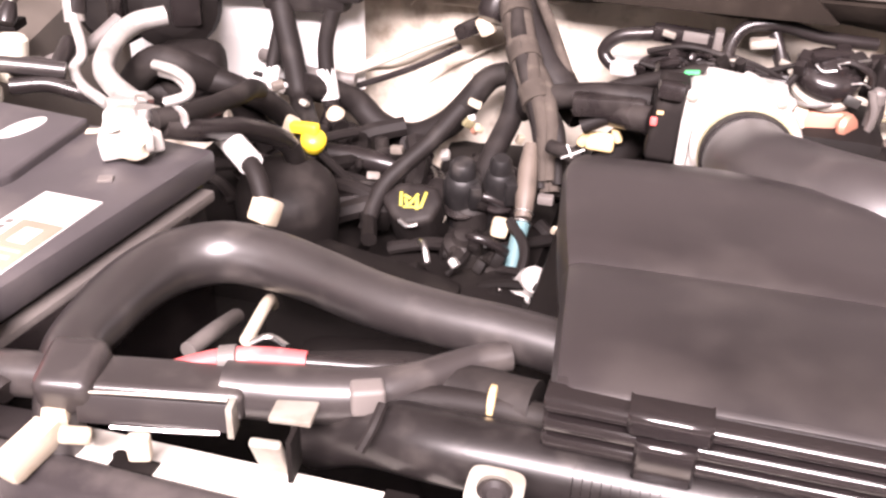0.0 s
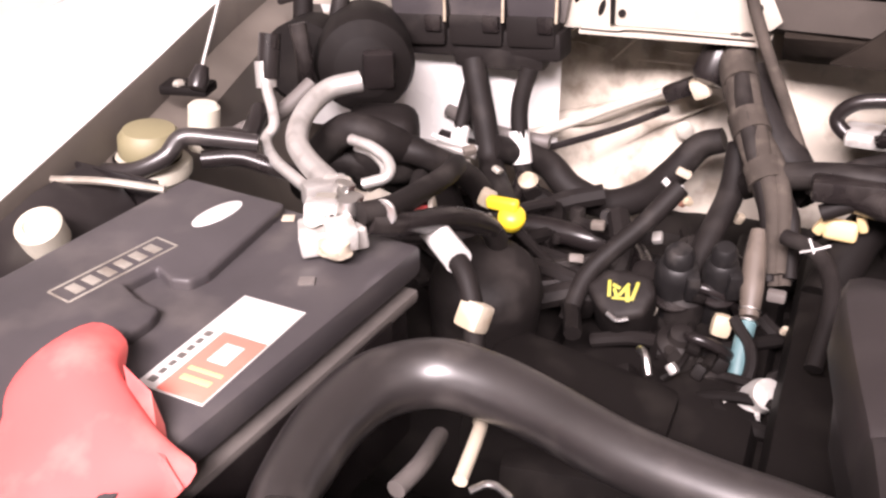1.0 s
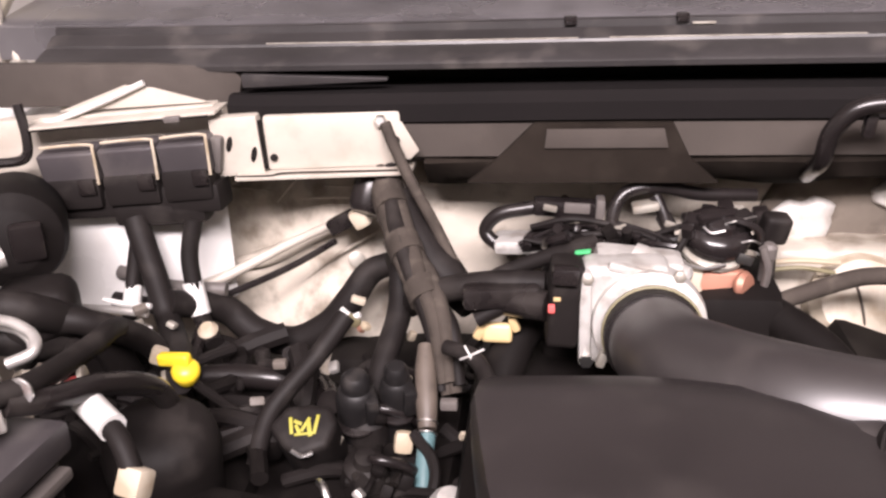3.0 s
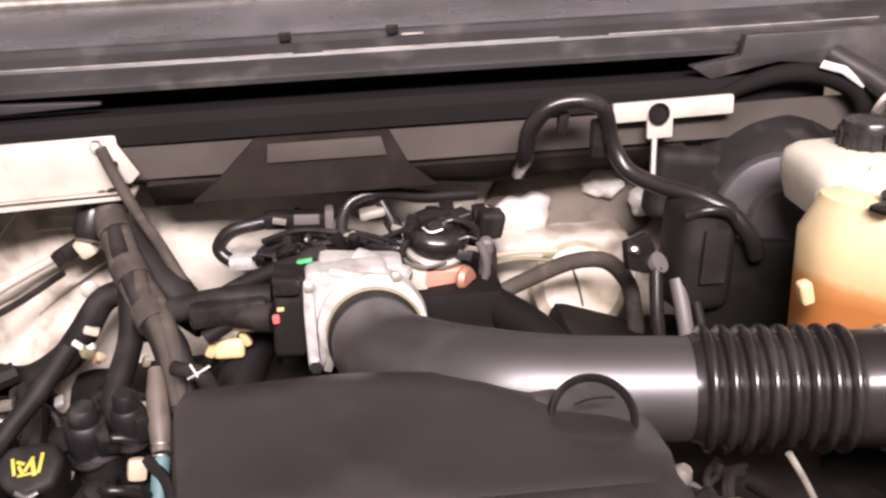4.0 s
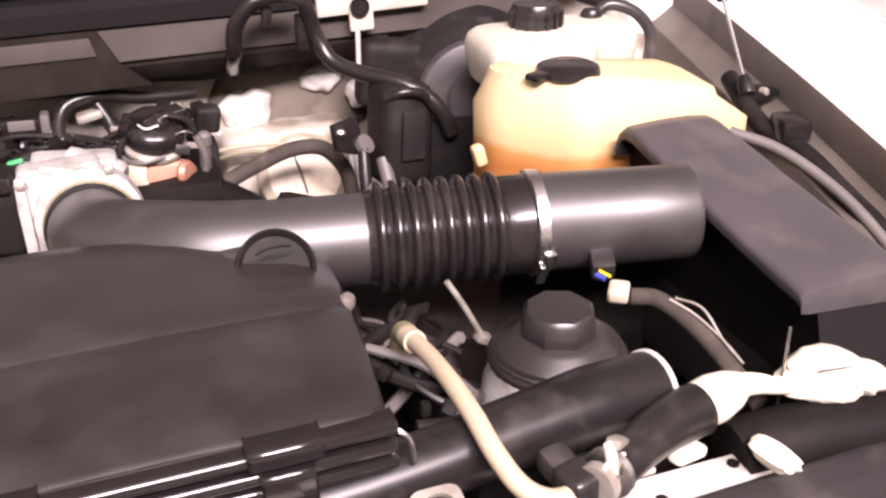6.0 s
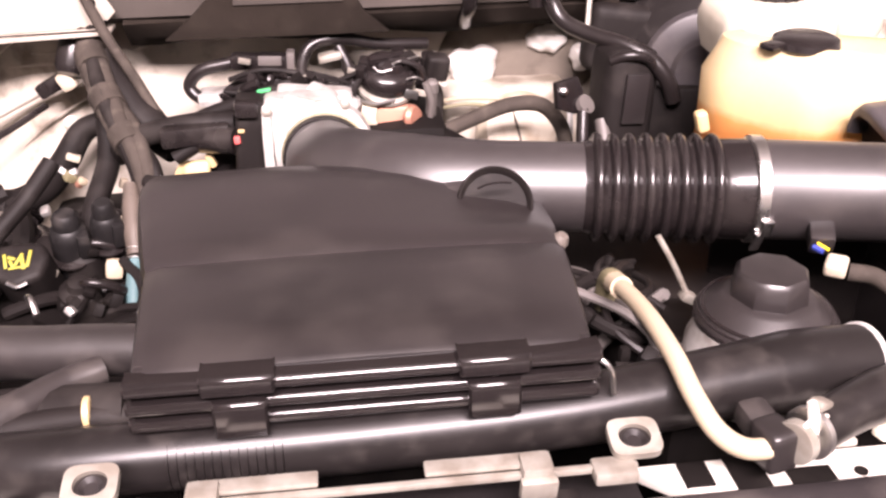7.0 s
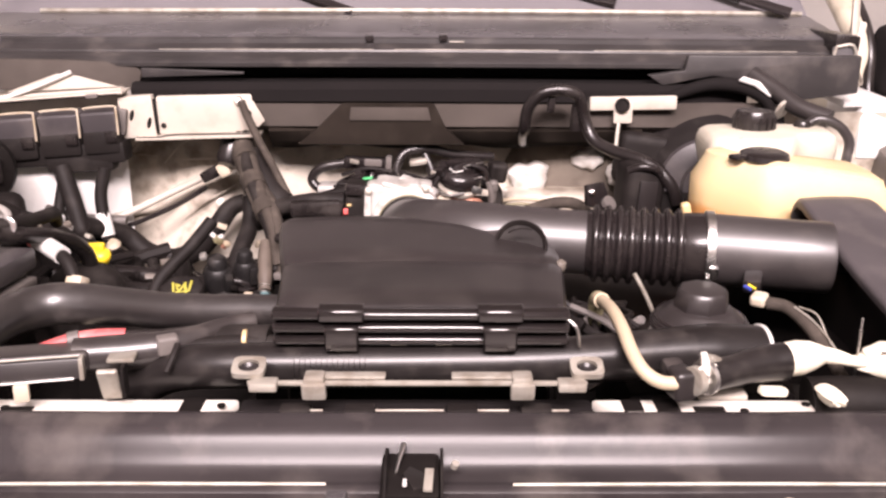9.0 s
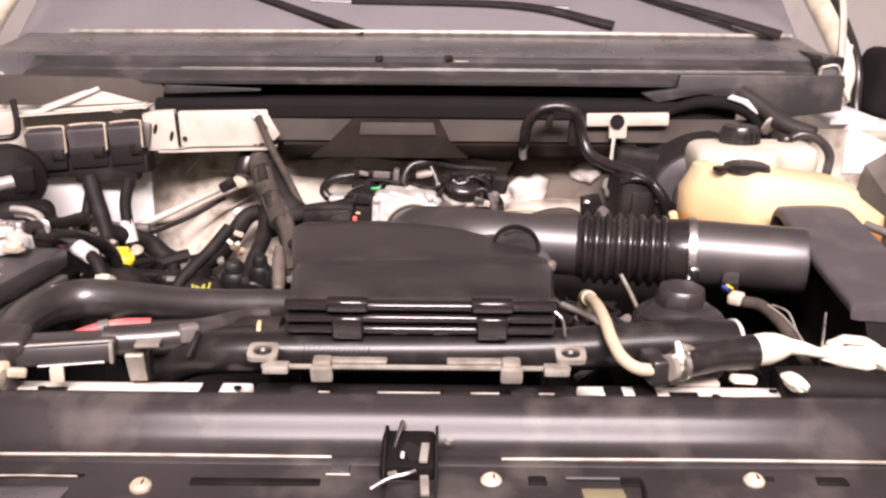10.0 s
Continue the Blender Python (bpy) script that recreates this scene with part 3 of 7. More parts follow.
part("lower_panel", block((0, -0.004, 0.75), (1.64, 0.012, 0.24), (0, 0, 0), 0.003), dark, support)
part("side_panel", block((-0.68, 0.015, 0.86), (0.34, 0.06, 0.04), (0, -4, 0), 0.006), plastic, support)
part("side_panel", block((0.65, 0.015, 0.85), (0.34, 0.06, 0.04), (0, 4, 0), 0.006), plastic, support)
for x, y in ((0.433, 0.022), (-0.215, 0.018), (-0.45, 0.012), (0.36, 0.006)):
    part("rail_hole", lathe([(0.005, 0), (0.005, 0.002)], (x, y, 0.8945), (0, 0, 1), 12), dark, support)
for x, y, w, d in ((-0.247, 0.012, 0.024, 0.046), (-0.435, 0.0, 0.034, 0.026), (0.239, 0.018, 0.022, 0.026), (0.277, 0.012, 0.026, 0.046), (0.322, 0.002, 0.034, 0.026)):
    part("rail_notch", block((x, y, 0.8945), (w, d, 0.005), (0, 0, 0), 0.001), dark, support)
part("rail_tab", block((0.345, 0.045, 0.897), (0.055, 0.02, 0.006), (6, 0, 0), 0.002), whitepaint, support)
part("crossbar", block((0.002, -0.015, 0.9385), (0.36, 0.0055, 0.005), (0, 0, 0), 0.0015), zinc, support, "thin pale metal crossbar")
for x in (-0.178, 0.183):
    s = -1 if x < 0 else 1
    eye = thing("mounting_eye", (x, 0, 0.92), "pale stamped steel mounting eye with a round rubber bush", "bracket", "radiator mounting eyes")
    outer = [(-0.026, -0.02), (0.026, -0.02), (0.024, 0.02), (-0.024, 0.02)]
    bm = bmesh.new()
    loops = []
    for w, h, z, q in ((0.0178, 0.0152, 0.0, 0.45), (0.0178, 0.0152, 0.006, 0.45), (0.0112, 0.0094, 0.006, 0.9), (0.0112, 0.0094, 0.0, 0.9)):
        loops.append([(math.copysign(abs(math.cos(a)) ** q, math.cos(a)) * w, math.copysign(abs(math.sin(a)) ** q, math.sin(a)) * h, z) for a in (2 * math.pi * k / 28 for k in range(28))])
    loops.append(loops[0])
    skin(bm, loops, caps=False)
    bmesh.ops.remove_doubles(bm, verts=bm.verts, dist=1e-5)
    bmesh.ops.transform(bm, matrix=pose(x, 0.0, 0.947, 16, 0, 0), verts=bm.verts)
    part("eye_plate", bm, zinc, eye)
    part("bush", lathe([(0.0118, 0), (0.0118, 0.004), (0.008, 0.006), (0.005, 0.003)], (x, 0.0, 0.9445), (0, -0.276, 0.961), 20), plastic, eye, "dark rubber bush")
    part("leg", block((x - s * 0.018, -0.018, 0.938), (0.03, 0.02, 0.01), (0, 0, 0), 0.003), zinc, eye)
for x in (-0.107, 0.113):
    tb = thing("support_tab", (x, -0.02, 0.92), "pale plastic retaining tab on the radiator crossbar", "tab", "crossbar tabs")
    part("tab_face", block((x, -0.022, 0.932), (0.026, 0.008, 0.020), (14, 0, 0), 0.004), zinc, tb)
    part("tab_head", block((x, -0.012, 0.943), (0.022, 0.022, 0.010), (0, 0, 0), 0.004), zinc, tb)
    part("strip", block((x + (0.035 if x < 0 else -0.035), -0.005, 0.9425), (0.080, 0.014, 0.004), (0, 0, 0), 0.002), zinc, tb)

rad = thing("radiator", (0, -0.02, 0.5), "black radiator top tank and fins behind the crossbar", "radiator")
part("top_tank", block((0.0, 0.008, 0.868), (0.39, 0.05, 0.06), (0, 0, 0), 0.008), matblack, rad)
part("core", block((0.0, 0.01, 0.69), (0.70, 0.05, 0.34), (0, 0, 0), 0.004), meshmat, rad)
for x in (-0.13, -0.06, 0.05, 0.13):
    part("rib", block((x, -0.004, 0.900), (0.034, 0.02, 0.012), (0, 0, 0), 0.004), tape, rad)

# front plastic cover over the grille
cover = thing("grille_cover", (0, -0.15, 0.6), "glossy dark plastic sight shield over the grille with slots", "panel", kind="structure")
prof = [(-0.006, 0.80), (-0.006, 0.896), (-0.008, 0.901), (-0.012, 0.9035), (-0.020, 0.9030), (-0.027, 0.9010)] + [(-0.031 - 0.040 * k / 14, 0.8795 + 0.0195 * math.cos(math.pi * k / 14)) for k in range(15)] + [(-0.076, 0.8585), (-0.080, 0.8575), (-0.086, 0.860), (-0.092, 0.8585), (-0.095, 0.855), (-0.20, 0.845), (-0.33, 0.835), (-0.40, 0.81), (-0.42, 0.76), (-0.40, 0.70), (-0.1, 0.70)]
bm = bmesh.new()
skin(bm, [[(x, y + 0.03 * (abs(x) / 0.85) ** 2.5, z - 0.008 * (abs(x) / 0.85) ** 2) for y, z in prof] for x in np.linspace(-0.84, 0.80, 33)])
part("shield", bm, satin, cover)
# zinc threads drawn as the highlight on the shield's front lip
for x, w in ((-0.31, 0.44), (0.34, 0.48)):
    part("lip_highlight", tube([(x - w / 2, -0.0862, 0.8592), (x, -0.0868, 0.8608), (x + w / 2, -0.0852, 0.8592)], 0.0022, 6), zinc, cover, "thin pale line drawn as the lip's highlight")
for x, y, w, d in ((-0.42, -0.122, 0.13, 0.007), (-0.167, -0.128, 0.14, 0.013), (-0.085, -0.078, 0.034, 0.016), (0.137, -0.120, 0.020, 0.018), (0.238, -0.121, 0.022, 0.018), (0.384, -0.114, 0.024, 0.009), (0.458, -0.118, 0.034, 0.018), (0.62, -0.12, 0.10, 0.010), (-0.64, -0.12, 0.12, 0.010)):
    part("slot", block((x, y + 0.03 * (abs(x) / 0.85) ** 2.5, 0.8515 - 0.008 * (abs(x) / 0.85) ** 2), (w, d, 0.006), (-6, 0, 0), 0.002), dark, cover, "dark vent slot")
part("slot_bar", tube([(-0.485, -0.1245, 0.8535), (-0.42, -0.1225, 0.854), (-0.36, -0.1235, 0.854)], 0.0012, 6), zinc, cover)
part("slot_frame", tube([(0.168, -0.1185, 0.8545), (0.20, -0.1185, 0.8545), (0.226, -0.1185, 0.8545)], 0.0022, 6), rubber, cover)
part("slot_frame", tube([(0.248, -0.118, 0.853), (0.2495, -0.135, 0.8515), (0.247, -0.155, 0.849)], 0.003, 6), dark, cover)
part("raised_pad", block((-0.42, -0.160, 0.8495), (0.115, 0.045, 0.006), (-6, 0, 0), 0.003), cowltop, cover, "lighter grey raised pad")
part("raised_pad", block((0.205, -0.148, 0.8505), (0.045, 0.03, 0.005), (-6, 0, 0), 0.002), olive, cover, "yellowed foam pad")
part("stepped_tab", block((-0.078, -0.103, 0.8545), (0.022, 0.030, 0.008), (-6, 0, 0), 0.003), cowltop, cover, "grey stepped tab")
part("tab_edge", tube([(-0.092, -0.1175, 0.856), (-0.066, -0.1175, 0.856)], 0.0014, 6), zinc, cover)
for x, y in ((-0.287, -0.139), (0.087, -0.121), (0.372, -0.116), (-0.62, -0.10)):
    rv = part("push_rivet", lathe([(0.0115, 0), (0.0115, 0.004), (0.008, 0.008), (0.001, 0.009)], (x, y, 0.8500), (0, -0.12, 1), 16), cream, cover, "white push rivet")
    part("rivet_slit", block((x + 0.003, y - 0.001, 0.8588), (0.0018, 0.012, 0.001), (-6, 0, 0), 0.0003), dark, rv)
# broken highlight of the back edge, drawn with pale threads
for a, b in ((-0.145, -0.10), (-0.075, 0.03), (0.06, 0.10), (0.13, 0.165)):
    part("back_highlight", tube([(a, -0.0085, 0.9030), (b, -0.0085, 0.9030)], 0.0012, 6), zinc, cover, "thin pale line drawn as the back edge's highlight")
latch = thing("hood_latch", (0.0, -0.10, 0.86), "grimy steel hood latch with a bright lever at the front cover", "latch")
part("latch_body", block((-0.004, -0.088, 0.862), (0.060, 0.070, 0.026), (8, 0, 0), 0.006), dark, latch)
for x in (-0.030, 0.026):
    part("side_plate", prism([(-0.16, 0.848), (-0.055, 0.868), (-0.055, 0.884), (-0.075, 0.893), (-0.10, 0.889), (-0.13, 0.870)], 0.003, Matrix(((0, 0, 1, x), (1, 0, 0, 0), (0, 1, 0, 0), (0, 0, 0, 1))), 0.0008), dark, latch)
part("pawl", prism([(-0.010, -0.016), (0.006, -0.020), (0.012, 0.004), (0.004, 0.018), (-0.008, 0.010)], 0.005, Matrix.Translation((0.0, -0.100, 0.872)) @ pose(0, 0, 0, 8, 0, 30), 0.0012), oldrubber, latch)
part("lever", tube([(-0.019, -0.092, 0.876), (-0.016, -0.078, 0.883), (-0.012, -0.062, 0.889), (-0.014, -0.052, 0.887)], [0.002, 0.0035, 0.0045, 0.002], 8, flat=0.5), steel, latch)
part("pin", block((-0.009, -0.113, 0.878), (0.004, 0.010, 0.004), (0, 0, 0), 0.001), white, latch)
part("spring", tube([(-0.040, -0.164, 0.866), (-0.02, -0.152, 0.872), (-0.004, -0.149, 0.875), (0.006, -0.143, 0.876)], 0.0018, 6), steel, latch)
part("spring_end", block((-0.018, -0.150, 0.876), (0.010, 0.005, 0.004), (0, 0, 25), 0.001), zinc, latch)
part("striker_arm", block((0.0145, -0.108, 0.878), (0.009, 0.034, 0.004), (6, 0, -3), 0.001), zinc, latch)
part("striker_arm", block((0.016, -0.160, 0.868), (0.009, 0.030, 0.004), (10, 0, 3), 0.001), zinc, latch)
part("latch_pin", lathe([(0.004, 0), (0.004, 0.006)], (0.040, -0.080, 0.876), (0.3, -0.3, 1), 10), zinc, latch)

# engine mass under everything, near-black filler carrying the deep shade in its colour
eng = thing("engine", (0, 0.5, 0.55), "grimy engine block and covers, coloured near black for the shade under hoses", "engine")
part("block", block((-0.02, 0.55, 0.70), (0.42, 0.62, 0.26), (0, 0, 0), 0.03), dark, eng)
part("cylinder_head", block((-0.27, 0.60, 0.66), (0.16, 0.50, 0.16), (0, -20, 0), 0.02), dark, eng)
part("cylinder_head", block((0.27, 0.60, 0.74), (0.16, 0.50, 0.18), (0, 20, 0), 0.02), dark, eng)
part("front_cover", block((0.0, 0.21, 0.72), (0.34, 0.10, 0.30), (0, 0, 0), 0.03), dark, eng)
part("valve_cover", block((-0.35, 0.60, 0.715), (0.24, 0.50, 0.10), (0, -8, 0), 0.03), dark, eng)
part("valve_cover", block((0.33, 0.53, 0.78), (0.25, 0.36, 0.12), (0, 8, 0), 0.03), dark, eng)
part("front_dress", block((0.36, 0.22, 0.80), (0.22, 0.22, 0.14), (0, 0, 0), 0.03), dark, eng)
# two dark screens added to close off the view under the tank
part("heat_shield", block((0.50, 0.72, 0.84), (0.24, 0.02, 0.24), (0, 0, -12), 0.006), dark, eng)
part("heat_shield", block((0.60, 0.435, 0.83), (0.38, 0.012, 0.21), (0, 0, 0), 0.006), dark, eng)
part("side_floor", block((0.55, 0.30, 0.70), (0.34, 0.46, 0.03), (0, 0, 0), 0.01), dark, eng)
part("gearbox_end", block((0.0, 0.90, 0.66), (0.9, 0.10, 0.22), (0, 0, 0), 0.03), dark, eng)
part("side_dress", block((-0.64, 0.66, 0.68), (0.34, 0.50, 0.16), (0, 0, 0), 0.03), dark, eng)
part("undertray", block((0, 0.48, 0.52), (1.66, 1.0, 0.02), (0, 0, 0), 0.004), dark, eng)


# ---- intake: resonator box, ducts, air filter box ----
box = thing("intake_resonator", (0, 0.2, 0.90), "dusty black plastic intake resonator box with two front latches", "air box")
bm = bmesh.new()
stations = [(0.048, -0.157, 0.167, 0.998), (0.052, -0.157, 0.167, 1.001), (0.10, -0.162, 0.172, 1.003), (0.16, -0.168, 0.178, 1.003), (0.198, -0.172, 0.182, 1.001), (0.206, -0.173, 0.181, 0.9985),
            (0.214, -0.175, 0.178, 1.002), (0.25, -0.182, 0.186, 1.005), (0.29, -0.189, 0.190, 1.008), (0.33, -0.195, 0.188, 1.011), (0.355, -0.198, 0.176, 1.012), (0.385, -0.196, 0.13, 1.008), (0.40, -0.185, 0.10, 0.998)]
loops = []
for y, a, b, z in stations:
    top = [(a, 0.955), (a, z - 0.014), (a + 0.004, z - 0.004), (a + 0.014, z)]
    fall = 0.024 * min(1.0, max(0.0, (y - 0.22) / 0.08))
    top += [(a + (b - a) * u, z + 0.003 * math.sin(math.pi * u) - fall * max(0.0, (u - 0.4) / 0.6) ** 1.5) for u in (0.2, 0.4, 0.5, 0.6, 0.7, 0.8, 0.9)]
    zr = z - fall
    top += [(b - 0.014, zr), (b - 0.004, zr - 0.004), (b, zr - 0.014), (b, 0.955)]
    loops.append([(x, y, zz) for x, zz in top])
skin(bm, loops)
lid = part("lid", bm, plastic, box)
bm = bmesh.new()
skin(bm, [[(a + 0.006, y + 0.004, 0.90), (a + 0.003, y + 0.003, 0.968), (b - 0.003, y + 0.003, 0.968), (b - 0.006, y + 0.004, 0.90)] for y, a, b in ((0.056, -0.157, 0.167), (0.2, -0.172, 0.182), (0.30, -0.19, 0.145), (0.395, -0.19, 0.03))])
base = part("base", bm, plastic, box)
def nosed(x0, x1, y, z, roll, depth, thick):
    """A moulded ledge from x0 to x1 whose top front edge is rolled over; y and z give the roll's middle."""
    prof = [(y + depth, z + roll * math.sin(radians(62)))] + [(y - roll * math.cos(radians(e)), z + roll * math.sin(radians(e))) for e in (62, 54, 46, 38, 30, 22, 14, 8)]
    low = z + roll * math.sin(radians(62)) - thick
    prof += [(prof[-1][0], low + 0.001), (prof[-1][0] + 0.001, low), (y + depth, low)]
    bm = bmesh.new()
    skin(bm, [[(x, py + d, pz) for py, pz in prof] for x, d in ((x0, 0.002), (x0 + 0.002, 0.0), (x1 - 0.002, 0.0), (x1, 0.002))])
    return bm


for z, dy in ((0.9935, -0.004), (0.978, -0.003), (0.963, -0.001)):
    part("flange_rib", nosed(-0.158, 0.168, 0.043 + dy, z, 0.0066, 0.014, 0.0082), edge, box, "glossy moulded edge rib")
part("front_web", block((0.005, 0.056, 0.975), (0.318, 0.008, 0.05), (0, 0, 0), 0.002), plastic, box)
for x in (-0.082, 0.092):
    la = part("latch", nosed(x - 0.025, x + 0.025, 0.034, 0.9985, 0.0060, 0.016, 0.014), edge, box, "snap latch over the lid edge")
    part("latch_clip", nosed(x - 0.0185, x + 0.0185, 0.034, 0.978, 0.0060, 0.018, 0.028), edge, la)
for x in (-0.02, 0.03):
    part("drain_lip", block((x, 0.046, 0.9575), (0.018, 0.008, 0.0022), (0, 0, 0), 0.001), zinc, box)
part("corner_peg", lathe([(0.008, 0), (0.008, 0.008), (0.005, 0.013)], (0.178, 0.225, 0.985), (0.5, -0.3, 1), 12), shadepaint, box, "pale worn corner peg")
part("side_wire", tube([(0.168, 0.05, 0.985), (0.178, 0.046, 0.975), (0.181, 0.044, 0.955)], 0.0022, 6), steel, box)

duct = thing("intake_duct", (0.2, 0.36, 0.93), "black plastic intake duct bending from throttle to resonator", "air duct")
part("elbow", tube([(-0.024, 0.625, 0.924), (-0.018, 0.56, 0.936), (0.005, 0.475, 0.958), (0.065, 0.40, 0.977), (0.14, 0.372, 0.982), (0.245, 0.356, 0.98)], [0.050, 0.051, 0.054, 0.052, 0.046, 0.045], 30), ductmat, duct)
part("cuff", ring((-0.024, 0.622, 0.924), 0.0535, 0.008, (0, 1, -0.1), 0.020), tape, duct)
part("cuff_clamp", ring((-0.024, 0.634, 0.923), 0.0555, 0.003, (0, 1, -0.1), 0.006), olive, duct, "dull brass-coloured cuff clamp")
part("cuff_screw", block((-0.078, 0.628, 0.895), (0.010, 0.012, 0.018), (0, 20, 0), 0.003), zinc, duct)
part("boss", lathe([(0.0365, -0.06), (0.0365, -0.004), (0.0355, 0.0), (0.0335, 0.0012), (0.0315, -0.001), (0.030, -0.006), (0.001, -0.007)], (0.137, 0.300, 0.997), (0.0, -0.72, 0.69), 40), tape, duct, "round moulded boss on the duct")
part("boss_mark", tube([(0.119, 0.294, 1.0135), (0.128, 0.291, 1.0185), (0.139, 0.290, 1.020), (0.150, 0.292, 1.018)], 0.0011, 8), edge, duct)
part("fillet", tube([(0.05, 0.34, 0.965), (0.11, 0.335, 0.965), (0.17, 0.345, 0.960)], [0.03, 0.04, 0.030], 18), ductmat, duct)

A, B = Vector((0.238, 0.357, 0.980)), Vector((0.366, 0.336, 0.979))
bel = thing("intake_bellows", along(A, B, 0.5), "ribbed black rubber bellows with a steel worm-drive clamp", "air hose")
axis = (B - A).normalized()
prof, L, N = [(0.046, -0.004)], (B - A).length, 8
for k in range(N):
    z0 = L * k / N
    for u, r in ((0.05, 0.047), (0.22, 0.048), (0.36, 0.0535), (0.5, 0.0552), (0.64, 0.0552), (0.78, 0.0535), (0.92, 0.048)):
        prof.append((r, z0 + u * L / N))
prof += [(0.050, L + 0.002), (0.051, L + 0.045), (0.049, L + 0.047)]
part("bellows", lathe(prof, A, axis, 40), gloss, bel)
C = Vector((0.398, 0.326, 0.981))
part("hose_clamp", ring(C, 0.0535, 0.003, axis, 0.0125, seg=40), steel, bel, "bright steel band clamp")
part("clamp_screw", block(tuple(C + Vector((-0.004, -0.050, -0.018))), (0.012, 0.010, 0.020), (20, 0, 0), 0.003), steel, bel)
part("clamp_tail", block(tuple(C + Vector((-0.008, -0.044, -0.036))), (0.009, 0.004, 0.026), (28, 0, 0), 0.001), steel, bel)

D = Vector((0.572, 0.292, 0.978))
tubeo = thing("air_meter_tube", along(C, D, 0.5), "smooth black plastic air meter tube into the filter box", "air duct")
dax = (D - C).normalized()
part("tube", lathe([(0.0495, 0.0), (0.0505, 0.003), (0.0495, 0.008), (0.049, 0.1), (0.049, 0.158), (0.0475, 0.162), (0.044, 0.162)], C, dax, 40), ductmat, tubeo)
# black plug added in place of the shadow between tube and box
part("gap_shadow", lathe([(0.022, 0.150), (0.022, 0.205)], C, dax, 24), foam, tubeo, "black plug drawn as the shadow at the tube end")
part("sensor_tab", block((0.421, 0.292, 0.968), (0.018, 0.012, 0.030), (20, 0, 0), 0.003), gloss, tubeo)
part("screw", lathe([(0.0065, 0), (0.0065, 0.003), (0.003, 0.0045)], (0.422, 0.285, 0.972), (0, -1, 0.5), 6), zinc, tubeo, "bright hex screw")
part("sensor_body", block((0.445, 0.266, 0.957), (0.024, 0.036, 0.022), (20, 0, -20), 0.005), plastic, tubeo)
plug = part("sensor_plug", block((0.441, 0.223, 0.945), (0.020, 0.022, 0.015), (10, 0, -35), 0.005, segs=3), cream, tubeo, "pale plug with coloured wires")
part("blue_wire", tube([(0.428, 0.245, 0.955), (0.433, 0.236, 0.954)], 0.0028, 6), bluep, plug)
part("yellow_wire", tube([(0.434, 0.249, 0.956), (0.440, 0.238, 0.954)], 0.0016, 6), yellow, plug)
part("loom", tube([(0.449, 0.214, 0.943), (0.470, 0.200, 0.942), (0.486, 0.165, 0.930), (0.494, 0.12, 0.913), (0.500, 0.08, 0.895)], 0.0085, 10), dustyloom, tubeo)
for d in (0.0, 0.006):
    part("bare_lead", tube([(0.474 + d, 0.188, 0.948), (0.488 + d, 0.165, 0.940 + d), (0.498, 0.135, 0.928), (0.502, 0.11, 0.918)], 0.0013, 6), zinc, tubeo)

filt = thing("air_filter_box", (0.66, 0.28, 0.72), "black plastic air filter housing with a sloping lid", "air box")
lidline = [(0.105, 0.973), (0.1065, 0.978), (0.112, 0.981), (0.14, 0.984), (0.166, 0.988), (0.20, 0.993), (0.241, 1.000), (0.285, 1.008), (0.328, 1.017), (0.37, 1.025), (0.40, 1.031), (0.418, 1.031), (0.430, 1.022), (0.436, 1.006)]
bm, under = bmesh.new(), bmesh.new()
loops, inner = [], []
for y, z in lidline:
    a, b = 0.551, 0.668 + 0.010 * (0.40 - y) / 0.27
    q = 0.007
    top = [(a + 0.010, z - 0.016), (a + 0.001, z - 0.014), (a, z - q)] + [(a + q * (1 - math.cos(radians(e))), z - q + q * math.sin(radians(e))) for e in (22, 45, 68, 90)]
    top += [(a + (b - a) * u, z + 0.0025 * math.sin(math.pi * u)) for u in (0.3, 0.5, 0.7)]
    q = 0.016
    top += [(b - q * (1 - math.cos(radians(e))), z - q + q * math.sin(radians(e))) for e in (90, 68, 45, 22)] + [(b + 0.004, z - q), (b + 0.005, z - 0.024)]
    loops.append([(x, y, zz) for x, zz in top])
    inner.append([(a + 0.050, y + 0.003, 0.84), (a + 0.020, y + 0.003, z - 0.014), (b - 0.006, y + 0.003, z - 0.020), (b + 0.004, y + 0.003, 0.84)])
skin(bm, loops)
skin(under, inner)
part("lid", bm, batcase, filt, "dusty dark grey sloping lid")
# the wall's shade comes from its blacker material, not the lid's plastic
part("side_wall", under, matblack, filt, "wall below the lid, its shade put into a black colour")
part("tray", block((0.650, 0.285, 0.815), (0.10, 0.31, 0.17), (0, 0, 0), 0.014, segs=3), plastic, filt)
part("spout", tube([(0.62, 0.10, 0.86), (0.63, 0.0, 0.87), (0.66, -0.08, 0.86)], 0.04, 14, flat=1.4), plastic, filt)
spr = thing("dipstick_wire", (0.497, 0.055, 0.88), "thin bright wire standing up beside the filter box", "wire")
part("wire", tube([(0.500, 0.06, 0.86), (0.500, 0.058, 0.93), (0.499, 0.056, 0.985)], 0.0015, 6), steel, spr)

# ---- expansion tank ----
level = bpy.data.materials.new("yellowed tank with coolant level")
level.use_nodes = True
nt = level.node_tree
co, sep, nz, add, rp = (nt.nodes.new("ShaderNode" + k) for k in ("TexCoord", "SeparateXYZ", "TexNoise", "Math", "ValToRGB"))
nt.links.new(co.outputs["Object"], sep.inputs["Vector"])
nt.links.new(co.outputs["Object"], nz.inputs["Vector"])
nz.inputs["Scale"].default_value, nz.inputs["Detail"].default_value = 9.0, 6.0
add.operation = "MULTIPLY_ADD"
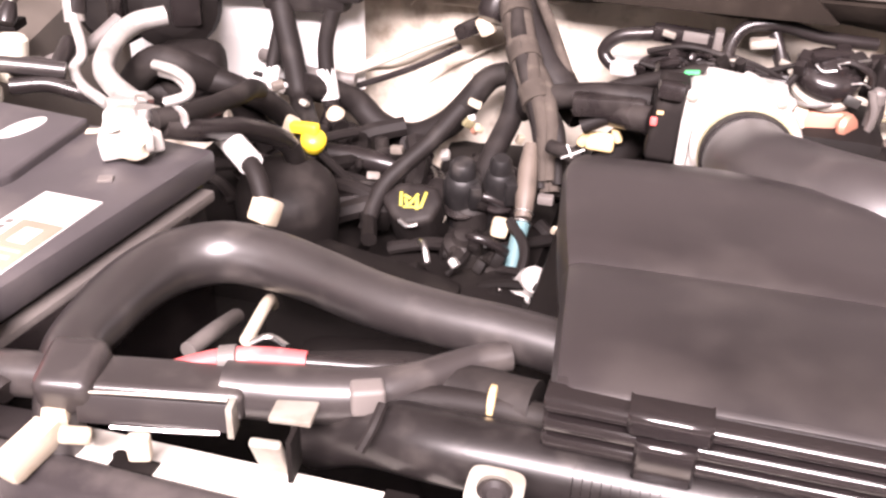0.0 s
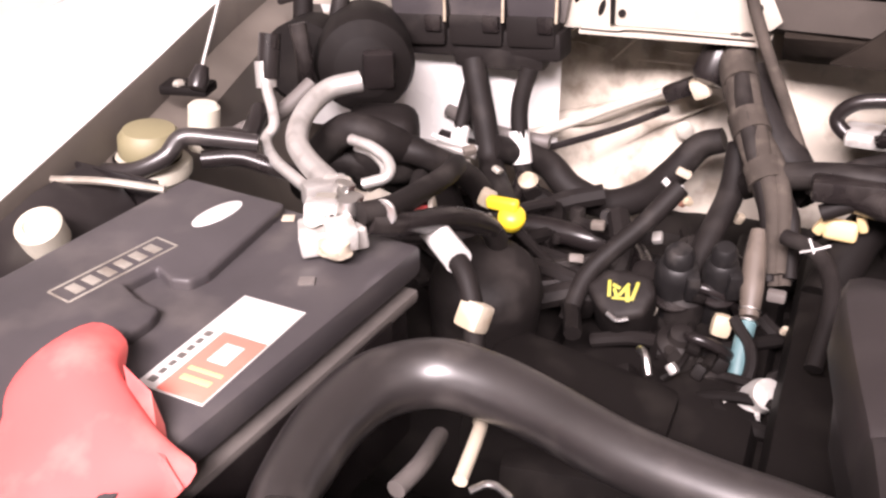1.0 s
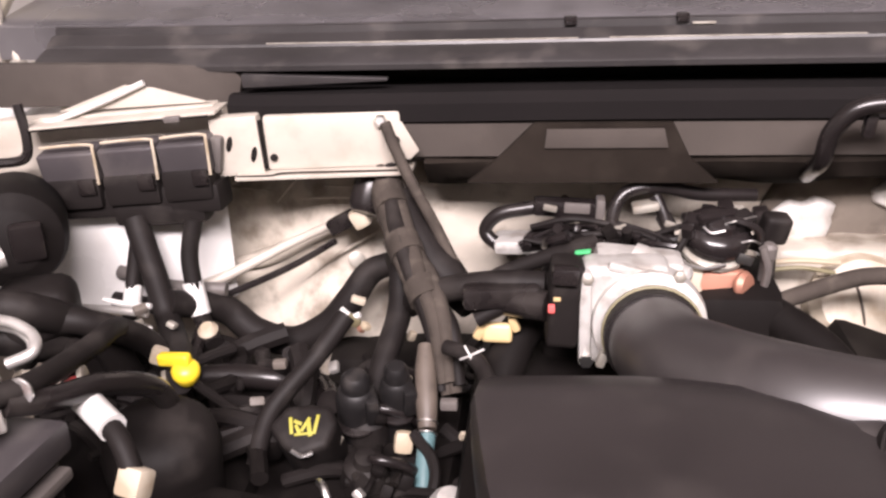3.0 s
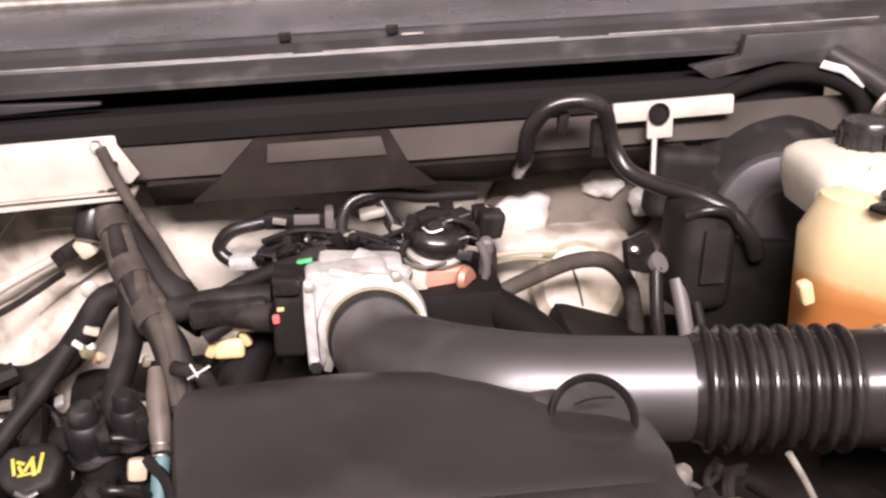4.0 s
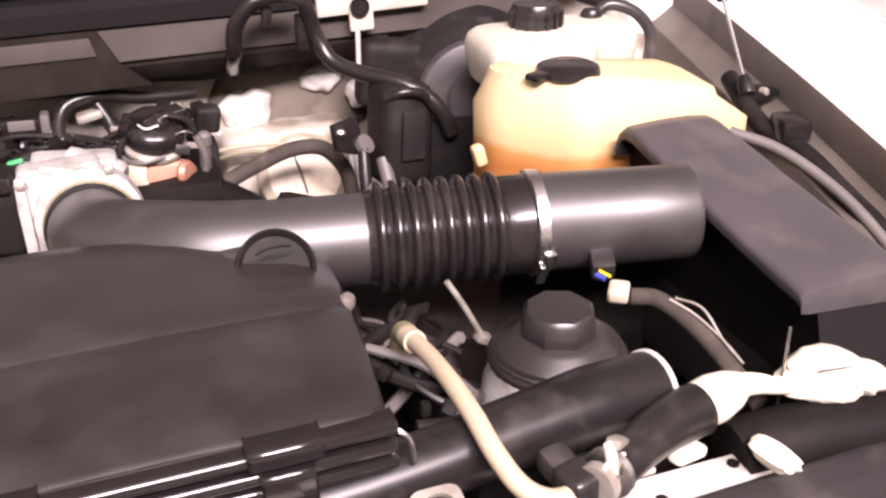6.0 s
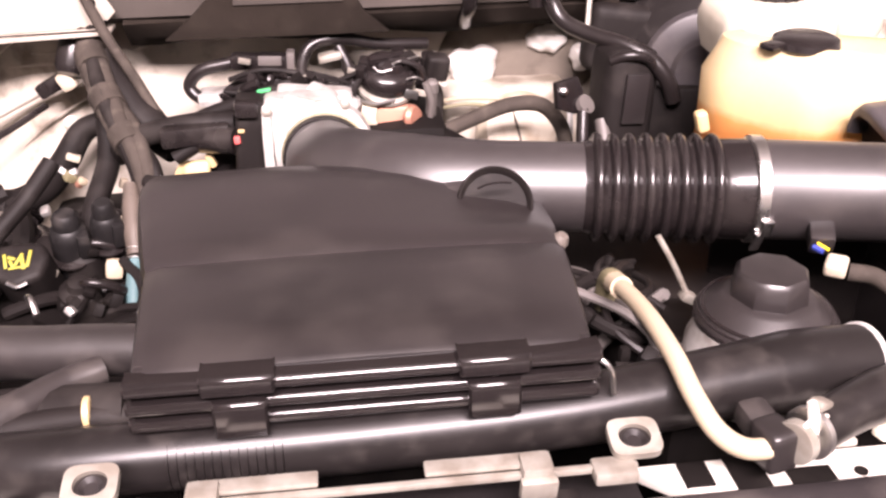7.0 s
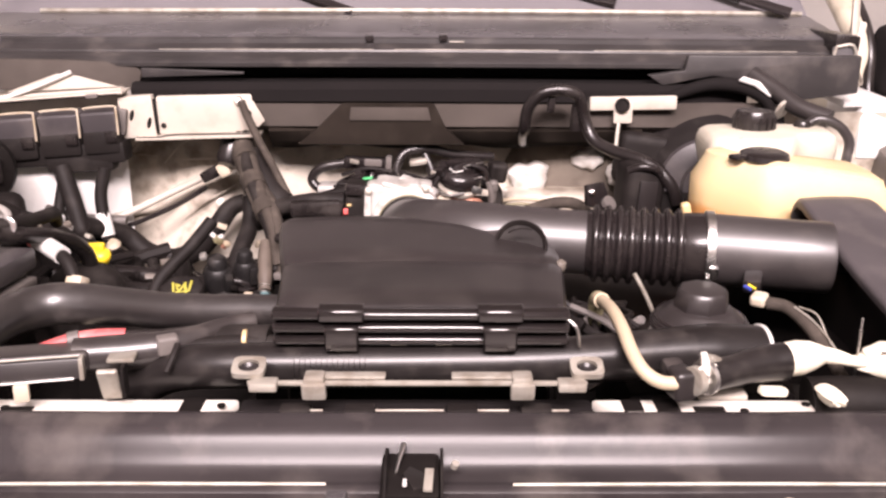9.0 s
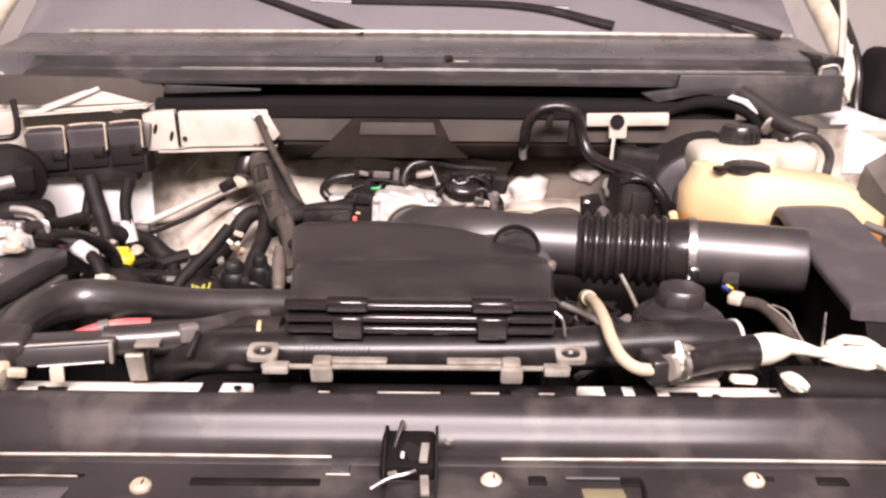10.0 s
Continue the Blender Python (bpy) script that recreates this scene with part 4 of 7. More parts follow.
add.inputs[1].default_value = 0.05
nt.links.new(nz.outputs["Fac"], add.inputs[0])
nt.links.new(sep.outputs["Z"], add.inputs[2])
mr = nt.nodes.new("ShaderNodeMapRange")
mr.inputs["From Min"].default_value, mr.inputs["From Max"].default_value = 0.955, 1.105
nt.links.new(add.outputs[0], mr.inputs["Value"])
nt.links.new(mr.outputs["Result"], rp.inputs["Fac"])
els = rp.color_ramp.elements
els[0].position, els[0].color = 0.25, (0.34, 0.125, 0.030, 1)
els[1].position, els[1].color = 0.85, (0.50, 0.405, 0.245, 1)
e = els.new(0.36)
e.color = (0.42, 0.20, 0.062, 1)
e = els.new(0.42)
e.color = (0.47, 0.335, 0.17, 1)
nt.links.new(rp.outputs["Color"], nt.nodes["Principled BSDF"].inputs["Base Color"])
nt.nodes["Principled BSDF"].inputs["Roughness"].default_value = 0.55
nt.nodes["Principled BSDF"].inputs["Subsurface Weight"].default_value = 0.2
nt.nodes["Principled BSDF"].inputs["Subsurface Radius"].default_value = (0.03, 0.02, 0.008)

tk = thing("expansion_tank", (0.58, 0.52, 0.80), "yellowed plastic expansion tank with orange coolant and black caps", "coolant tank")


def plan(poly, z, n=5, r=0.025):
    """Rounded corners of a plan outline at a height."""
    out = []
    p = [Vector((x, y)) for x, y in poly]
    for k in range(len(p)):
        a, b, c = p[k - 1], p[k], p[(k + 1) % len(p)]
        s, e = b + (a - b).normalized() * r, b + (c - b).normalized() * r
        for j in range(n):
            u = j / (n - 1)
            q = s * (1 - u) ** 2 + b * 2 * u * (1 - u) + e * u * u
            out.append((q.x, q.y, z))
    return out


def tilt_top(loop, at, dz):
    """Lowers a loop towards +x from the given x on."""
    return [(x, y, z + dz * max(0.0, (x - at)) ** 1.2) for x, y, z in loop]


low = [(0.435, 0.60), (0.436, 0.535), (0.52, 0.455), (0.74, 0.44), (0.76, 0.60)]
top = [(0.452, 0.60), (0.453, 0.545), (0.53, 0.475), (0.70, 0.45), (0.73, 0.60)]
bm = bmesh.new()
skin(bm, [plan(low, 0.84), plan(low, 0.90), plan(low, 0.98), tilt_top(plan(low, 1.03), 0.60, -0.25), tilt_top(plan(top, 1.057), 0.60, -0.35),
          tilt_top(plan([(x * 0.97 + 0.018, y * 0.97 + 0.016) for x, y in top], 1.068), 0.60, -0.38), tilt_top(plan([(x * 0.9 + 0.058, y * 0.9 + 0.054) for x, y in top], 1.071), 0.60, -0.4)])
part("lower_tank", bm, level, tk)
up = [(0.478, 0.74), (0.472, 0.60), (0.53, 0.562), (0.60, 0.580), (0.625, 0.625), (0.70, 0.635), (0.706, 0.74)]
mid_x, mid_y = 0.585, 0.66
bm = bmesh.new()
skin(bm, [plan([(mid_x + (x - mid_x) * k, mid_y + (y - mid_y) * k) for x, y in up], z, 7, 0.028) for z, k in ((1.02, 0.94), (1.05, 1.0), (1.066, 1.0), (1.078, 0.965), (1.084, 0.89), (1.086, 0.78))])
part("upper_tank", bm, neckwhite, tk, "milky white rounded filler section")
part("side_spout", lathe([(0.012, -0.02), (0.012, 0.012), (0.008, 0.016), (0.001, 0.016)], (0.478, 0.60, 1.052), (-0.8, -0.5, 0.25), 16), neckwhite, tk)
part("foot_lug", block((0.416, 0.515, 0.985), (0.014, 0.016, 0.026), (0, -14, 0), 0.005, segs=3), tank, tk)
cp = part("filler_cap", lathe([(0.031, 0), (0.034, 0.004), (0.034, 0.028), (0.030, 0.036), (0.012, 0.038)], (0.566, 0.685, 1.080), (0, 0, 1), 24), rubber, tk, "black screw cap")
for k in range(16):
    a = 2 * math.pi * k / 16
    part("cap_rib", block((0.566 + 0.0345 * math.cos(a), 0.685 + 0.0345 * math.sin(a), 1.096), (0.004, 0.004, 0.022), (0, 0, math.degrees(a)), 0.001), rubber, cp)
cap2 = part("flip_cap", lathe([(0.037, 0), (0.039, 0.003), (0.037, 0.010), (0.030, 0.013), (0.001, 0.013)], (0.532, 0.522, 1.066), (0, -0.05, 1), 28), gloss, tk, "shiny black flip cap")
part("hinge_tab", block((0.492, 0.512, 1.072), (0.032, 0.022, 0.008), (0, 0, 25), 0.004), gloss, cap2)
part("vent_hose", tube([(0.655, 0.70, 1.084), (0.685, 0.705, 1.098), (0.712, 0.685, 1.090), (0.720, 0.655, 1.070), (0.708, 0.628, 1.045), (0.695, 0.605, 1.020)], 0.0085, 10), hosemat, tk)
part("vent_plug", lathe([(0.014, 0), (0.015, 0.01), (0.011, 0.016)], (0.655, 0.70, 1.080), (0, 0, 1), 16), rubber, tk, "black hose plug")
part("overflow_hose", tube([(0.70, 0.43, 1.0), (0.74, 0.38, 0.985), (0.77, 0.30, 0.95), (0.78, 0.20, 0.9)], 0.007, 10), greyp, tk)

# ---- front hoses ----
uh = thing("radiator_hose", (0.05, 0.07, 0.93), "thick black rubber upper radiator hose across the front", "hose")
part("hose", tube([(-0.33, 0.085, 0.885), (-0.28, 0.068, 0.915), (-0.2, 0.052, 0.928), (0.0, 0.052, 0.93), (0.15, 0.06, 0.93), (0.28, 0.078, 0.932), (0.34, 0.088, 0.930), (0.405, 0.098, 0.924)], [0.0255, 0.0255, 0.0255, 0.026, 0.0265, 0.029, 0.033, 0.033], 22), oldrubber, uh)
for u in range(14):
    x = -0.135 + 0.006 * u
    part("knurl", ring((x, 0.0495, 0.929), 0.0258, 0.002, (1, 0.03, 0), 0.002, seg=20), oldrubber, uh)
part("end_clamp", ring((0.402, 0.098, 0.924), 0.0345, 0.003, (1, 0.15, -0.08), 0.006), white, uh, "thin pale hose clamp")
lh = thing("coolant_hose", (0.37, 0.04, 0.935), "short black coolant hose to a pale plastic neck", "hose")
part("hose", tube([(0.318, 0.006, 0.937), (0.355, 0.026, 0.937), (0.389, 0.040, 0.937), (0.412, 0.046, 0.937)], [0.0165, 0.018, 0.0205, 0.0215], 18), oldrubber, lh)
part("neck", tube([(0.408, 0.046, 0.938), (0.430, 0.051, 0.939), (0.445, 0.054, 0.940), (0.462, 0.058, 0.939), (0.478, 0.056, 0.937), (0.490, 0.049, 0.936), (0.505, 0.044, 0.936)], [0.019, 0.020, 0.017, 0.010, 0.0085, 0.0065, 0.006], 16), crust, lh, "pale plastic neck")
part("clamp", ring((0.313, 0.004, 0.937), 0.0195, 0.003, (1, 0.55, 0), 0.007), steel, lh)
part("clamp", ring((0.300, -0.003, 0.936), 0.016, 0.004, (1, 0.55, 0), 0.010), zinc, lh)
part("clamp_plate", prism([(-0.012, -0.013), (0.010, -0.013), (0.012, 0.001), (0.015, 0.008), (0.006, 0.009), (0.001, 0.024), (-0.006, 0.024), (-0.004, 0.009), (-0.010, 0.006)], 0.004, Matrix.Translation((0.309, -0.002, 0.945)) @ pose(0, 0, 0, 82, 0, 22), 0.0015), railpaint, lh, "white clamp plate with a prong")
part("clamp_screw", lathe([(0.003, 0), (0.003, 0.003)], (0.309, -0.007, 0.942), (0.3, -1, 0.2), 8), dark, lh)
part("clamp_ear", block((0.322, 0.012, 0.955), (0.016, 0.012, 0.008), (0, 20, 30), 0.003), zinc, lh)
part("fitting", block((0.287, 0.004, 0.930), (0.026, 0.030, 0.034), (0, 0, 15), 0.007, segs=3), plastic, lh, "black elbow fitting")
part("fitting_top", block((0.284, 0.030, 0.934), (0.024, 0.024, 0.020), (10, 0, 10), 0.006), hosemat, lh)
part("packing", block((0.400, 0.036, 0.905), (0.034, 0.014, 0.010), (0, 10, 18), 0.004), crust, lh, "pale packing piece")
part("lower_duct", tube([(0.44, 0.035, 0.890), (0.49, 0.032, 0.893), (0.55, 0.025, 0.893), (0.63, 0.02, 0.885)], 0.030, 16), dark, lh, "black lower hose")
cap = thing("filler_neck", (0.533, 0.03, 0.90), "pale crusted plastic filler neck at the radiator end", "cap")
part("cap", lump((0.536, 0.052, 0.935), (0.080, 0.052, 0.034), 21, (0, 0, -8), 0.75), crust, cap)
part("lug", lump((0.566, 0.040, 0.930), (0.040, 0.034, 0.026), 22, (0, 0, 20), 0.75), crust, cap)
part("stem", lathe([(0.02, 0), (0.02, 0.05)], (0.536, 0.048, 0.88), (0, 0, 1), 18), plastic, cap)
part("slit", block((0.530, 0.034, 0.9515), (0.030, 0.0015, 0.002), (0, 4, -4), 0.0004), greyp, cap)
part("stay", lump((0.446, -0.006, 0.920), (0.020, 0.042, 0.016), 23, (0, 0, 10), 0.6), crust, cap, "pale crusted bracket")
fh = thing("overflow_tube", (0.25, 0.1, 0.93), "aged beige rubber overflow tube bent beside the box", "hose")
part("tube", tube([(0.233, 0.205, 0.950), (0.233, 0.16, 0.960), (0.232, 0.11, 0.968), (0.233, 0.065, 0.967), (0.236, 0.03, 0.957), (0.245, 0.006, 0.944), (0.262, -0.004, 0.935), (0.285, -0.004, 0.933)], 0.0078, 14), beigehose, fh)
part("collar", lathe([(0.0105, 0), (0.0105, 0.022)], (0.233, 0.203, 0.950), (0, 0.9, -0.25), 14), beigehose, fh)
part("elbow", tube([(0.233, 0.222, 0.945), (0.234, 0.245, 0.935), (0.236, 0.262, 0.90)], 0.0105, 12), olive, fh)

sr = thing("steel_stay", (0.30, 0.27, 0.90), "thin bright steel stay beside the oil filler", "stay")
part("rod", tube([(0.288, 0.275, 0.962), (0.303, 0.27, 0.935), (0.320, 0.27, 0.900)], 0.003, 8), zinc, sr)
part("foot", block((0.322, 0.27, 0.896), (0.016, 0.014, 0.010), (0, 30, 0), 0.003), zinc, sr)

oil = thing("oil_filler_cap", (0.345, 0.16, 0.93), "large black stepped oil filler cap with a hexagonal grip", "cap")
part("neck", lathe([(0.066, -0.06), (0.064, -0.022), (0.058, -0.006), (0.0575, 0.002)], (0.345, 0.157, 0.932), (0, -0.05, 1), 32), alu, oil, "light alloy neck")
part("disc", lathe([(0.052, -0.004), (0.060, -0.001), (0.0605, 0.004), (0.0585, 0.007), (0.055, 0.011), (0.048, 0.017), (0.040, 0.023), (0.036, 0.026)], (0.347, 0.16, 0.934), (0, -0.05, 1), 40), plastic, oil)
part("grip", lathe([(0.033, 0), (0.0335, 0.004), (0.0315, 0.022), (0.028, 0.026), (0.001, 0.027)], (0.347, 0.16, 0.957), (0, -0.05, 1), 8), plastic, oil)
for k in range(3):
    part("edge_line", ring((0.347, 0.159, 0.9385 + 0.0040 * k), 0.0608 - 0.0026 * k, 0.002, (0, -0.05, 1), 0.0016, seg=40), gloss, oil)

sn = thing("intake_snorkel", (-0.4, 0.2, 0.88), "thick black plastic snorkel hose curving round to the front", "air duct")
part("hose", tube([(-0.14, 0.150, 0.953), (-0.20, 0.165, 0.950), (-0.26, 0.178, 0.944), (-0.32, 0.196, 0.938), (-0.385, 0.226, 0.932), (-0.435, 0.243, 0.929), (-0.482, 0.244, 0.928), (-0.517, 0.212, 0.928), (-0.527, 0.16, 0.930), (-0.522, 0.105, 0.934), (-0.510, 0.055, 0.940), (-0.500, 0.025, 0.930), (-0.496, 0.008, 0.89)], [0.021, 0.021, 0.022, 0.0235, 0.025, 0.027, 0.0285, 0.0285, 0.027, 0.025, 0.022, 0.018, 0.018], 24), snorkmat, sn)
part("strap", block((-0.489, 0.030, 0.944), (0.044, 0.05, 0.036), (14, 0, 10), 0.012, segs=4), hosemat, sn, "grey rubber strap round the snorkel end")
part("under_duct", tube([(-0.17, 0.10, 0.935), (-0.27, 0.115, 0.925), (-0.36, 0.10, 0.92)], [0.022, 0.024, 0.02], 14), tape, sn)

# ---- front corner near the battery ----
tr = thing("wiring_channel", (-0.38, 0.03, 0.92), "grey-black plastic wiring channel along the support rail", "wiring")
part("channel", block((-0.432, 0.042, 0.939), (0.135, 0.040, 0.024), (0, 0, 11), 0.007, segs=3), hosemat, tr)
part("front_face", block((-0.422, 0.022, 0.934), (0.110, 0.008, 0.022), (-14, 0, 11), 0.002), plastic, tr)
part("far_channel", tube([(-0.58, 0.022, 0.934), (-0.54, 0.026, 0.938), (-0.50, 0.030, 0.940)], 0.017, 14), hosemat, tr)
part("conduit", tube([(-0.385, 0.056, 0.938), (-0.35, 0.062, 0.938), (-0.315, 0.070, 0.938), (-0.285, 0.078, 0.940), (-0.255, 0.098, 0.944), (-0.225, 0.128, 0.945), (-0.20, 0.145, 0.945)], [0.020, 0.021, 0.021, 0.019, 0.014, 0.012, 0.012], 18), hosemat, tr)
part("loom_branch", tube([(-0.285, 0.070, 0.942), (-0.25, 0.086, 0.937), (-0.21, 0.090, 0.938), (-0.16, 0.090, 0.938)], 0.011, 10), tape, tr)
part("marker", ring((-0.200, 0.092, 0.942), 0.0125, 0.002, (1, 0.05, 0), 0.006, seg=18), tank, tr, "small yellowish marker")
# two pale threads drawn as highlights along the plastic channel
part("edge_highlight", tube([(-0.478, 0.010, 0.9475), (-0.43, 0.020, 0.9485), (-0.372, 0.032, 0.948)], 0.0012, 6), zinc, tr)
part("edge_highlight", tube([(-0.450, 0.008, 0.9245), (-0.41, 0.016, 0.9245), (-0.376, 0.024, 0.9245)], 0.0015, 6), steel, tr)
part("end_plate", block((-0.368, 0.030, 0.936), (0.005, 0.016, 0.026), (0, 0, 11), 0.0015), zinc, tr)
part("pale_clip", block((-0.470, -0.004, 0.922), (0.022, 0.010, 0.012), (0, 12, 25), 0.004, segs=3), cream, tr)
part("pale_clip", block((-0.425, 0.002, 0.918), (0.016, 0.010, 0.020), (0, 0, 17), 0.003), cream, tr)
part("clip", block((-0.282, 0.064, 0.948), (0.024, 0.018, 0.022), (0, 0, 24), 0.004, segs=3), greyp, tr)
part("drop_wire", tube([(-0.268, 0.055, 0.952), (-0.270, 0.040, 0.944), (-0.276, 0.030, 0.930)], 0.004, 8), tape, tr)
rc = thing("starter_cable", (-0.40, 0.085, 0.94), "red-sleeved battery cable beside the snorkel", "cable")
part("sleeve", tube([(-0.336, 0.086, 0.950), (-0.365, 0.080, 0.951), (-0.395, 0.073, 0.949), (-0.43, 0.060, 0.941), (-0.46, 0.050, 0.930)], [0.0085, 0.009, 0.0085, 0.007, 0.006], 12), redsleeve, rc)
part("collar", ring((-0.391, 0.0735, 0.9495), 0.0105, 0.002, (1, 0.3, 0.1), 0.014, seg=18), greyp, rc, "grey collar")
part("lead", tube([(-0.27, 0.108, 0.945), (-0.30, 0.095, 0.948), (-0.34, 0.085, 0.950)], 0.006, 10), rubber, rc)
sb = thing("rail_bracket", (-0.325, 0.0, 0.92), "pale upright stamped bracket on the support rail", "bracket")
part("stem", block((-0.334, 0.016, 0.922), (0.022, 0.007, 0.046), (26, 0, 6), 0.003, segs=3), zinc, sb)
part("head", block((-0.326, 0.040, 0.944), (0.030, 0.026, 0.005), (0, 0, 6), 0.002), zinc, sb)
part("side_web", block((-0.320, 0.022, 0.924), (0.004, 0.022, 0.036), (0, 0, 6), 0.001), dark, sb)
lb = thing("corner_bracket", (-0.47, -0.02, 0.92), "pale cast corner bracket at the rail end", "bracket")
part("arm", block((-0.500, -0.012, 0.912), (0.022, 0.055, 0.022), (10, 0, -12), 0.007), cream, lb)
part("ear", block((-0.494, 0.012, 0.925), (0.020, 0.022, 0.016), (0, 0, 20), 0.006), cream, lb)


# ---- battery corner ----
BT = pose(-0.60, 0.18, 0, 0, 0, -7)


def bblock(at, size, turn=(0, 0, 0), bevel=0.004):
    bm = block(at, size, turn, bevel)
    bmesh.ops.transform(bm, matrix=BT, verts=bm.verts)
    return bm


bat = thing("car_battery", (-0.70, 0.2, 0.76), "black car battery with a white and orange label", "battery")
part("case", bblock((-0.108, 0.0, 0.85), (0.255, 0.36, 0.19), (0, 0, 0), 0.006), gloss, bat)
deck = part("deck", bblock((-0.105, 0.0, 0.955), (0.272, 0.375, 0.030), (0, 0, 0), 0.007), batcase, bat)
raised = [(-0.238, 0.175), (-0.116, 0.178), (-0.092, 0.045), (-0.096, 0.026), (-0.112, 0.020), (-0.136, 0.030), (-0.140, -0.004), (-0.112, -0.014), (-0.088, -0.016), (-0.082, -0.03), (-0.080, -0.18), (-0.238, -0.18)]
bm = prism(raised, 0.016, pose(0, 0, 0.9645), 0.0045, segs=3)
bmesh.ops.transform(bm, matrix=BT, verts=bm.verts)
part("raised_cover", bm, batcase, bat)
part("lower_ledge", bblock((0.02, 0.0, 0.925), (0.03, 0.35, 0.012), (0, 0, 0), 0.004), greyp, bat)
part("hold_down", bblock((0.03, -0.02, 0.90), (0.012, 0.30, 0.05), (0, 0, 0), 0.004), gloss, bat)
part("emblem", (lambda b: (bmesh.ops.scale(b, vec=(0.42, 1, 1), verts=b.verts), bmesh.ops.transform(b, matrix=BT @ pose(-0.157, 0.129, 0.9802, 0, 0, -4), verts=b.verts), b)[2])(lathe([(0.030, 0), (0.030, 0.001), (0.028, 0.0016), (0.001, 0.0016)], (0, 0, 0), (0, 0, 1), 32)), white, bat, "plain white oval emblem")
LB = pose(-0.0165, -0.021, 0.9706, 0, 0, 4)


def slip(at, size):
    """A thin printed field on the battery's label, from the label's own axes."""
    bm = block(at, size, (0, 0, 0), 0.0002)
    bmesh.ops.transform(bm, matrix=BT @ LB, verts=bm.verts)
    return bm


lab = part("label", slip((0, 0, 0), (0.060, 0.130, 0.0012)), white, bat, "white label with orange print")
part("print_field", slip((0.0085, -0.025, 0.0010), (0.041, 0.078, 0.0008)), orange, lab)
part("print_window", slip((0.0085, -0.010, 0.0015), (0.017, 0.024, 0.0006)), white, lab)
part("text_bar", slip((0.0085, -0.034, 0.0015), (0.030, 0.004, 0.0006)), tank, lab)
part("text_bar", slip((0.0085, -0.045, 0.0015), (0.026, 0.006, 0.0006)), tank, lab)
for k in range(7):
    part("text_bar", slip((-0.0215, -0.056 + 0.0105 * k, 0.0010), (0.0045 if k % 3 else 0.006, 0.0065, 0.0006)), greyp, lab)
LG = pose(-0.1645, 0.010, 0.9806, 0, 0, -5)
for at, size, turn in [((-0.0135, 0, 0), (0.0022, 0.112, 0.0008), 0), ((0.0135, 0, 0), (0.0022, 0.112, 0.0008), 0), ((0, -0.056, 0), (0.027, 0.002, 0.0008), 0), ((0, 0.056, 0), (0.027, 0.002, 0.0008), 0)] + [((0.0, -0.040 + 0.016 * k, 0), (0.016, 0.0095, 0.0010), 0) for k in range(6)]:
    bm = block(at, size, (0, 0, turn), 0.0002)
    bmesh.ops.transform(bm, matrix=BT @ LG, verts=bm.verts)
    part("text_bar", bm, zinc, bat)
for x, y in ((-0.02, 0.085), (-0.04, 0.155)):
    part("vent_plug", bblock((x, y, 0.971), (0.014, 0.012, 0.003), (0, 0, 30), 0.001), greyp, bat)
part("yellow_fleck", bblock((-0.105, 0.168, 0.9715), (0.012, 0.012, 0.0015), (0, 0, 30), 0.0005), cream, bat)

clampo = thing("battery_clamp", (-0.604, 0.309, 0.97), "corroded grey lead battery terminal clamp with cables", "clamp")
part("clamp_body", block((-0.616, 0.326, 0.986), (0.060, 0.040, 0.022), (0, -6, 32), 0.004, segs=3), alu, clampo)
part("clamp_jaw", block((-0.600, 0.312, 0.996), (0.026, 0.030, 0.020), (6, 0, 40), 0.003), alu, clampo)
part("clamp_jaw", block((-0.634, 0.338, 0.998), (0.030, 0.024, 0.022), (-8, 6, 22), 0.004), alu, clampo)
part("clamp_ear", block((-0.640, 0.356, 0.994), (0.020, 0.026, 0.018), (0, 0, 20), 0.003), zinc, clampo)
part("clamp_slot", block((-0.617, 0.328, 0.9985), (0.004, 0.036, 0.006), (0, -6, 32), 0.001), dark, clampo)
part("clamp_slot", block((-0.602, 0.322, 1.0045), (0.020, 0.003, 0.004), (6, 0, 40), 0.001), dark, clampo)
part("crust", lump((-0.600, 0.300, 0.988), (0.030, 0.022, 0.018), 31, (0, 0, 10), 0.6), cream, clampo, "pale corrosion crust")
part("crust", lump((-0.628, 0.316, 1.002), (0.018, 0.016, 0.010), 33, (0, 0, 50), 0.6), foil, clampo, "pale corrosion crust")
part("post", lathe([(0.011, -0.03), (0.011, 0.012), (0.009, 0.018)], (-0.606, 0.338, 0.998), (0, 0, 1), 16), steel, clampo)
part("bolt", lathe([(0.008, 0), (0.008, 0.012)], (-0.615, 0.352, 0.998), (0.4, 0.3, 1), 6), steel, clampo)
part("negative_cable", tube([(-0.590, 0.33, 1.008), (-0.575, 0.36, 1.004), (-0.574, 0.42, 0.992), (-0.572, 0.48, 0.984), (-0.580, 0.52, 0.975), (-0.61, 0.60, 0.94)], 0.011, 12), tape, clampo)
part("second_cable", tube([(-0.585, 0.335, 1.0), (-0.562, 0.37, 0.985), (-0.545, 0.43, 0.965), (-0.53, 0.50, 0.92), (-0.54, 0.56, 0.84)], 0.012, 12), rubber, clampo)
part("cable_ring", ring((-0.574, 0.345, 1.006), 0.0125, 0.002, (0.1, 1, -0.1), 0.004, seg=20), steel, clampo)

boot = thing("terminal_boot", (-0.64, 0.03, 0.96), "faded red rubber boot folded over the positive terminal", "terminal cover")
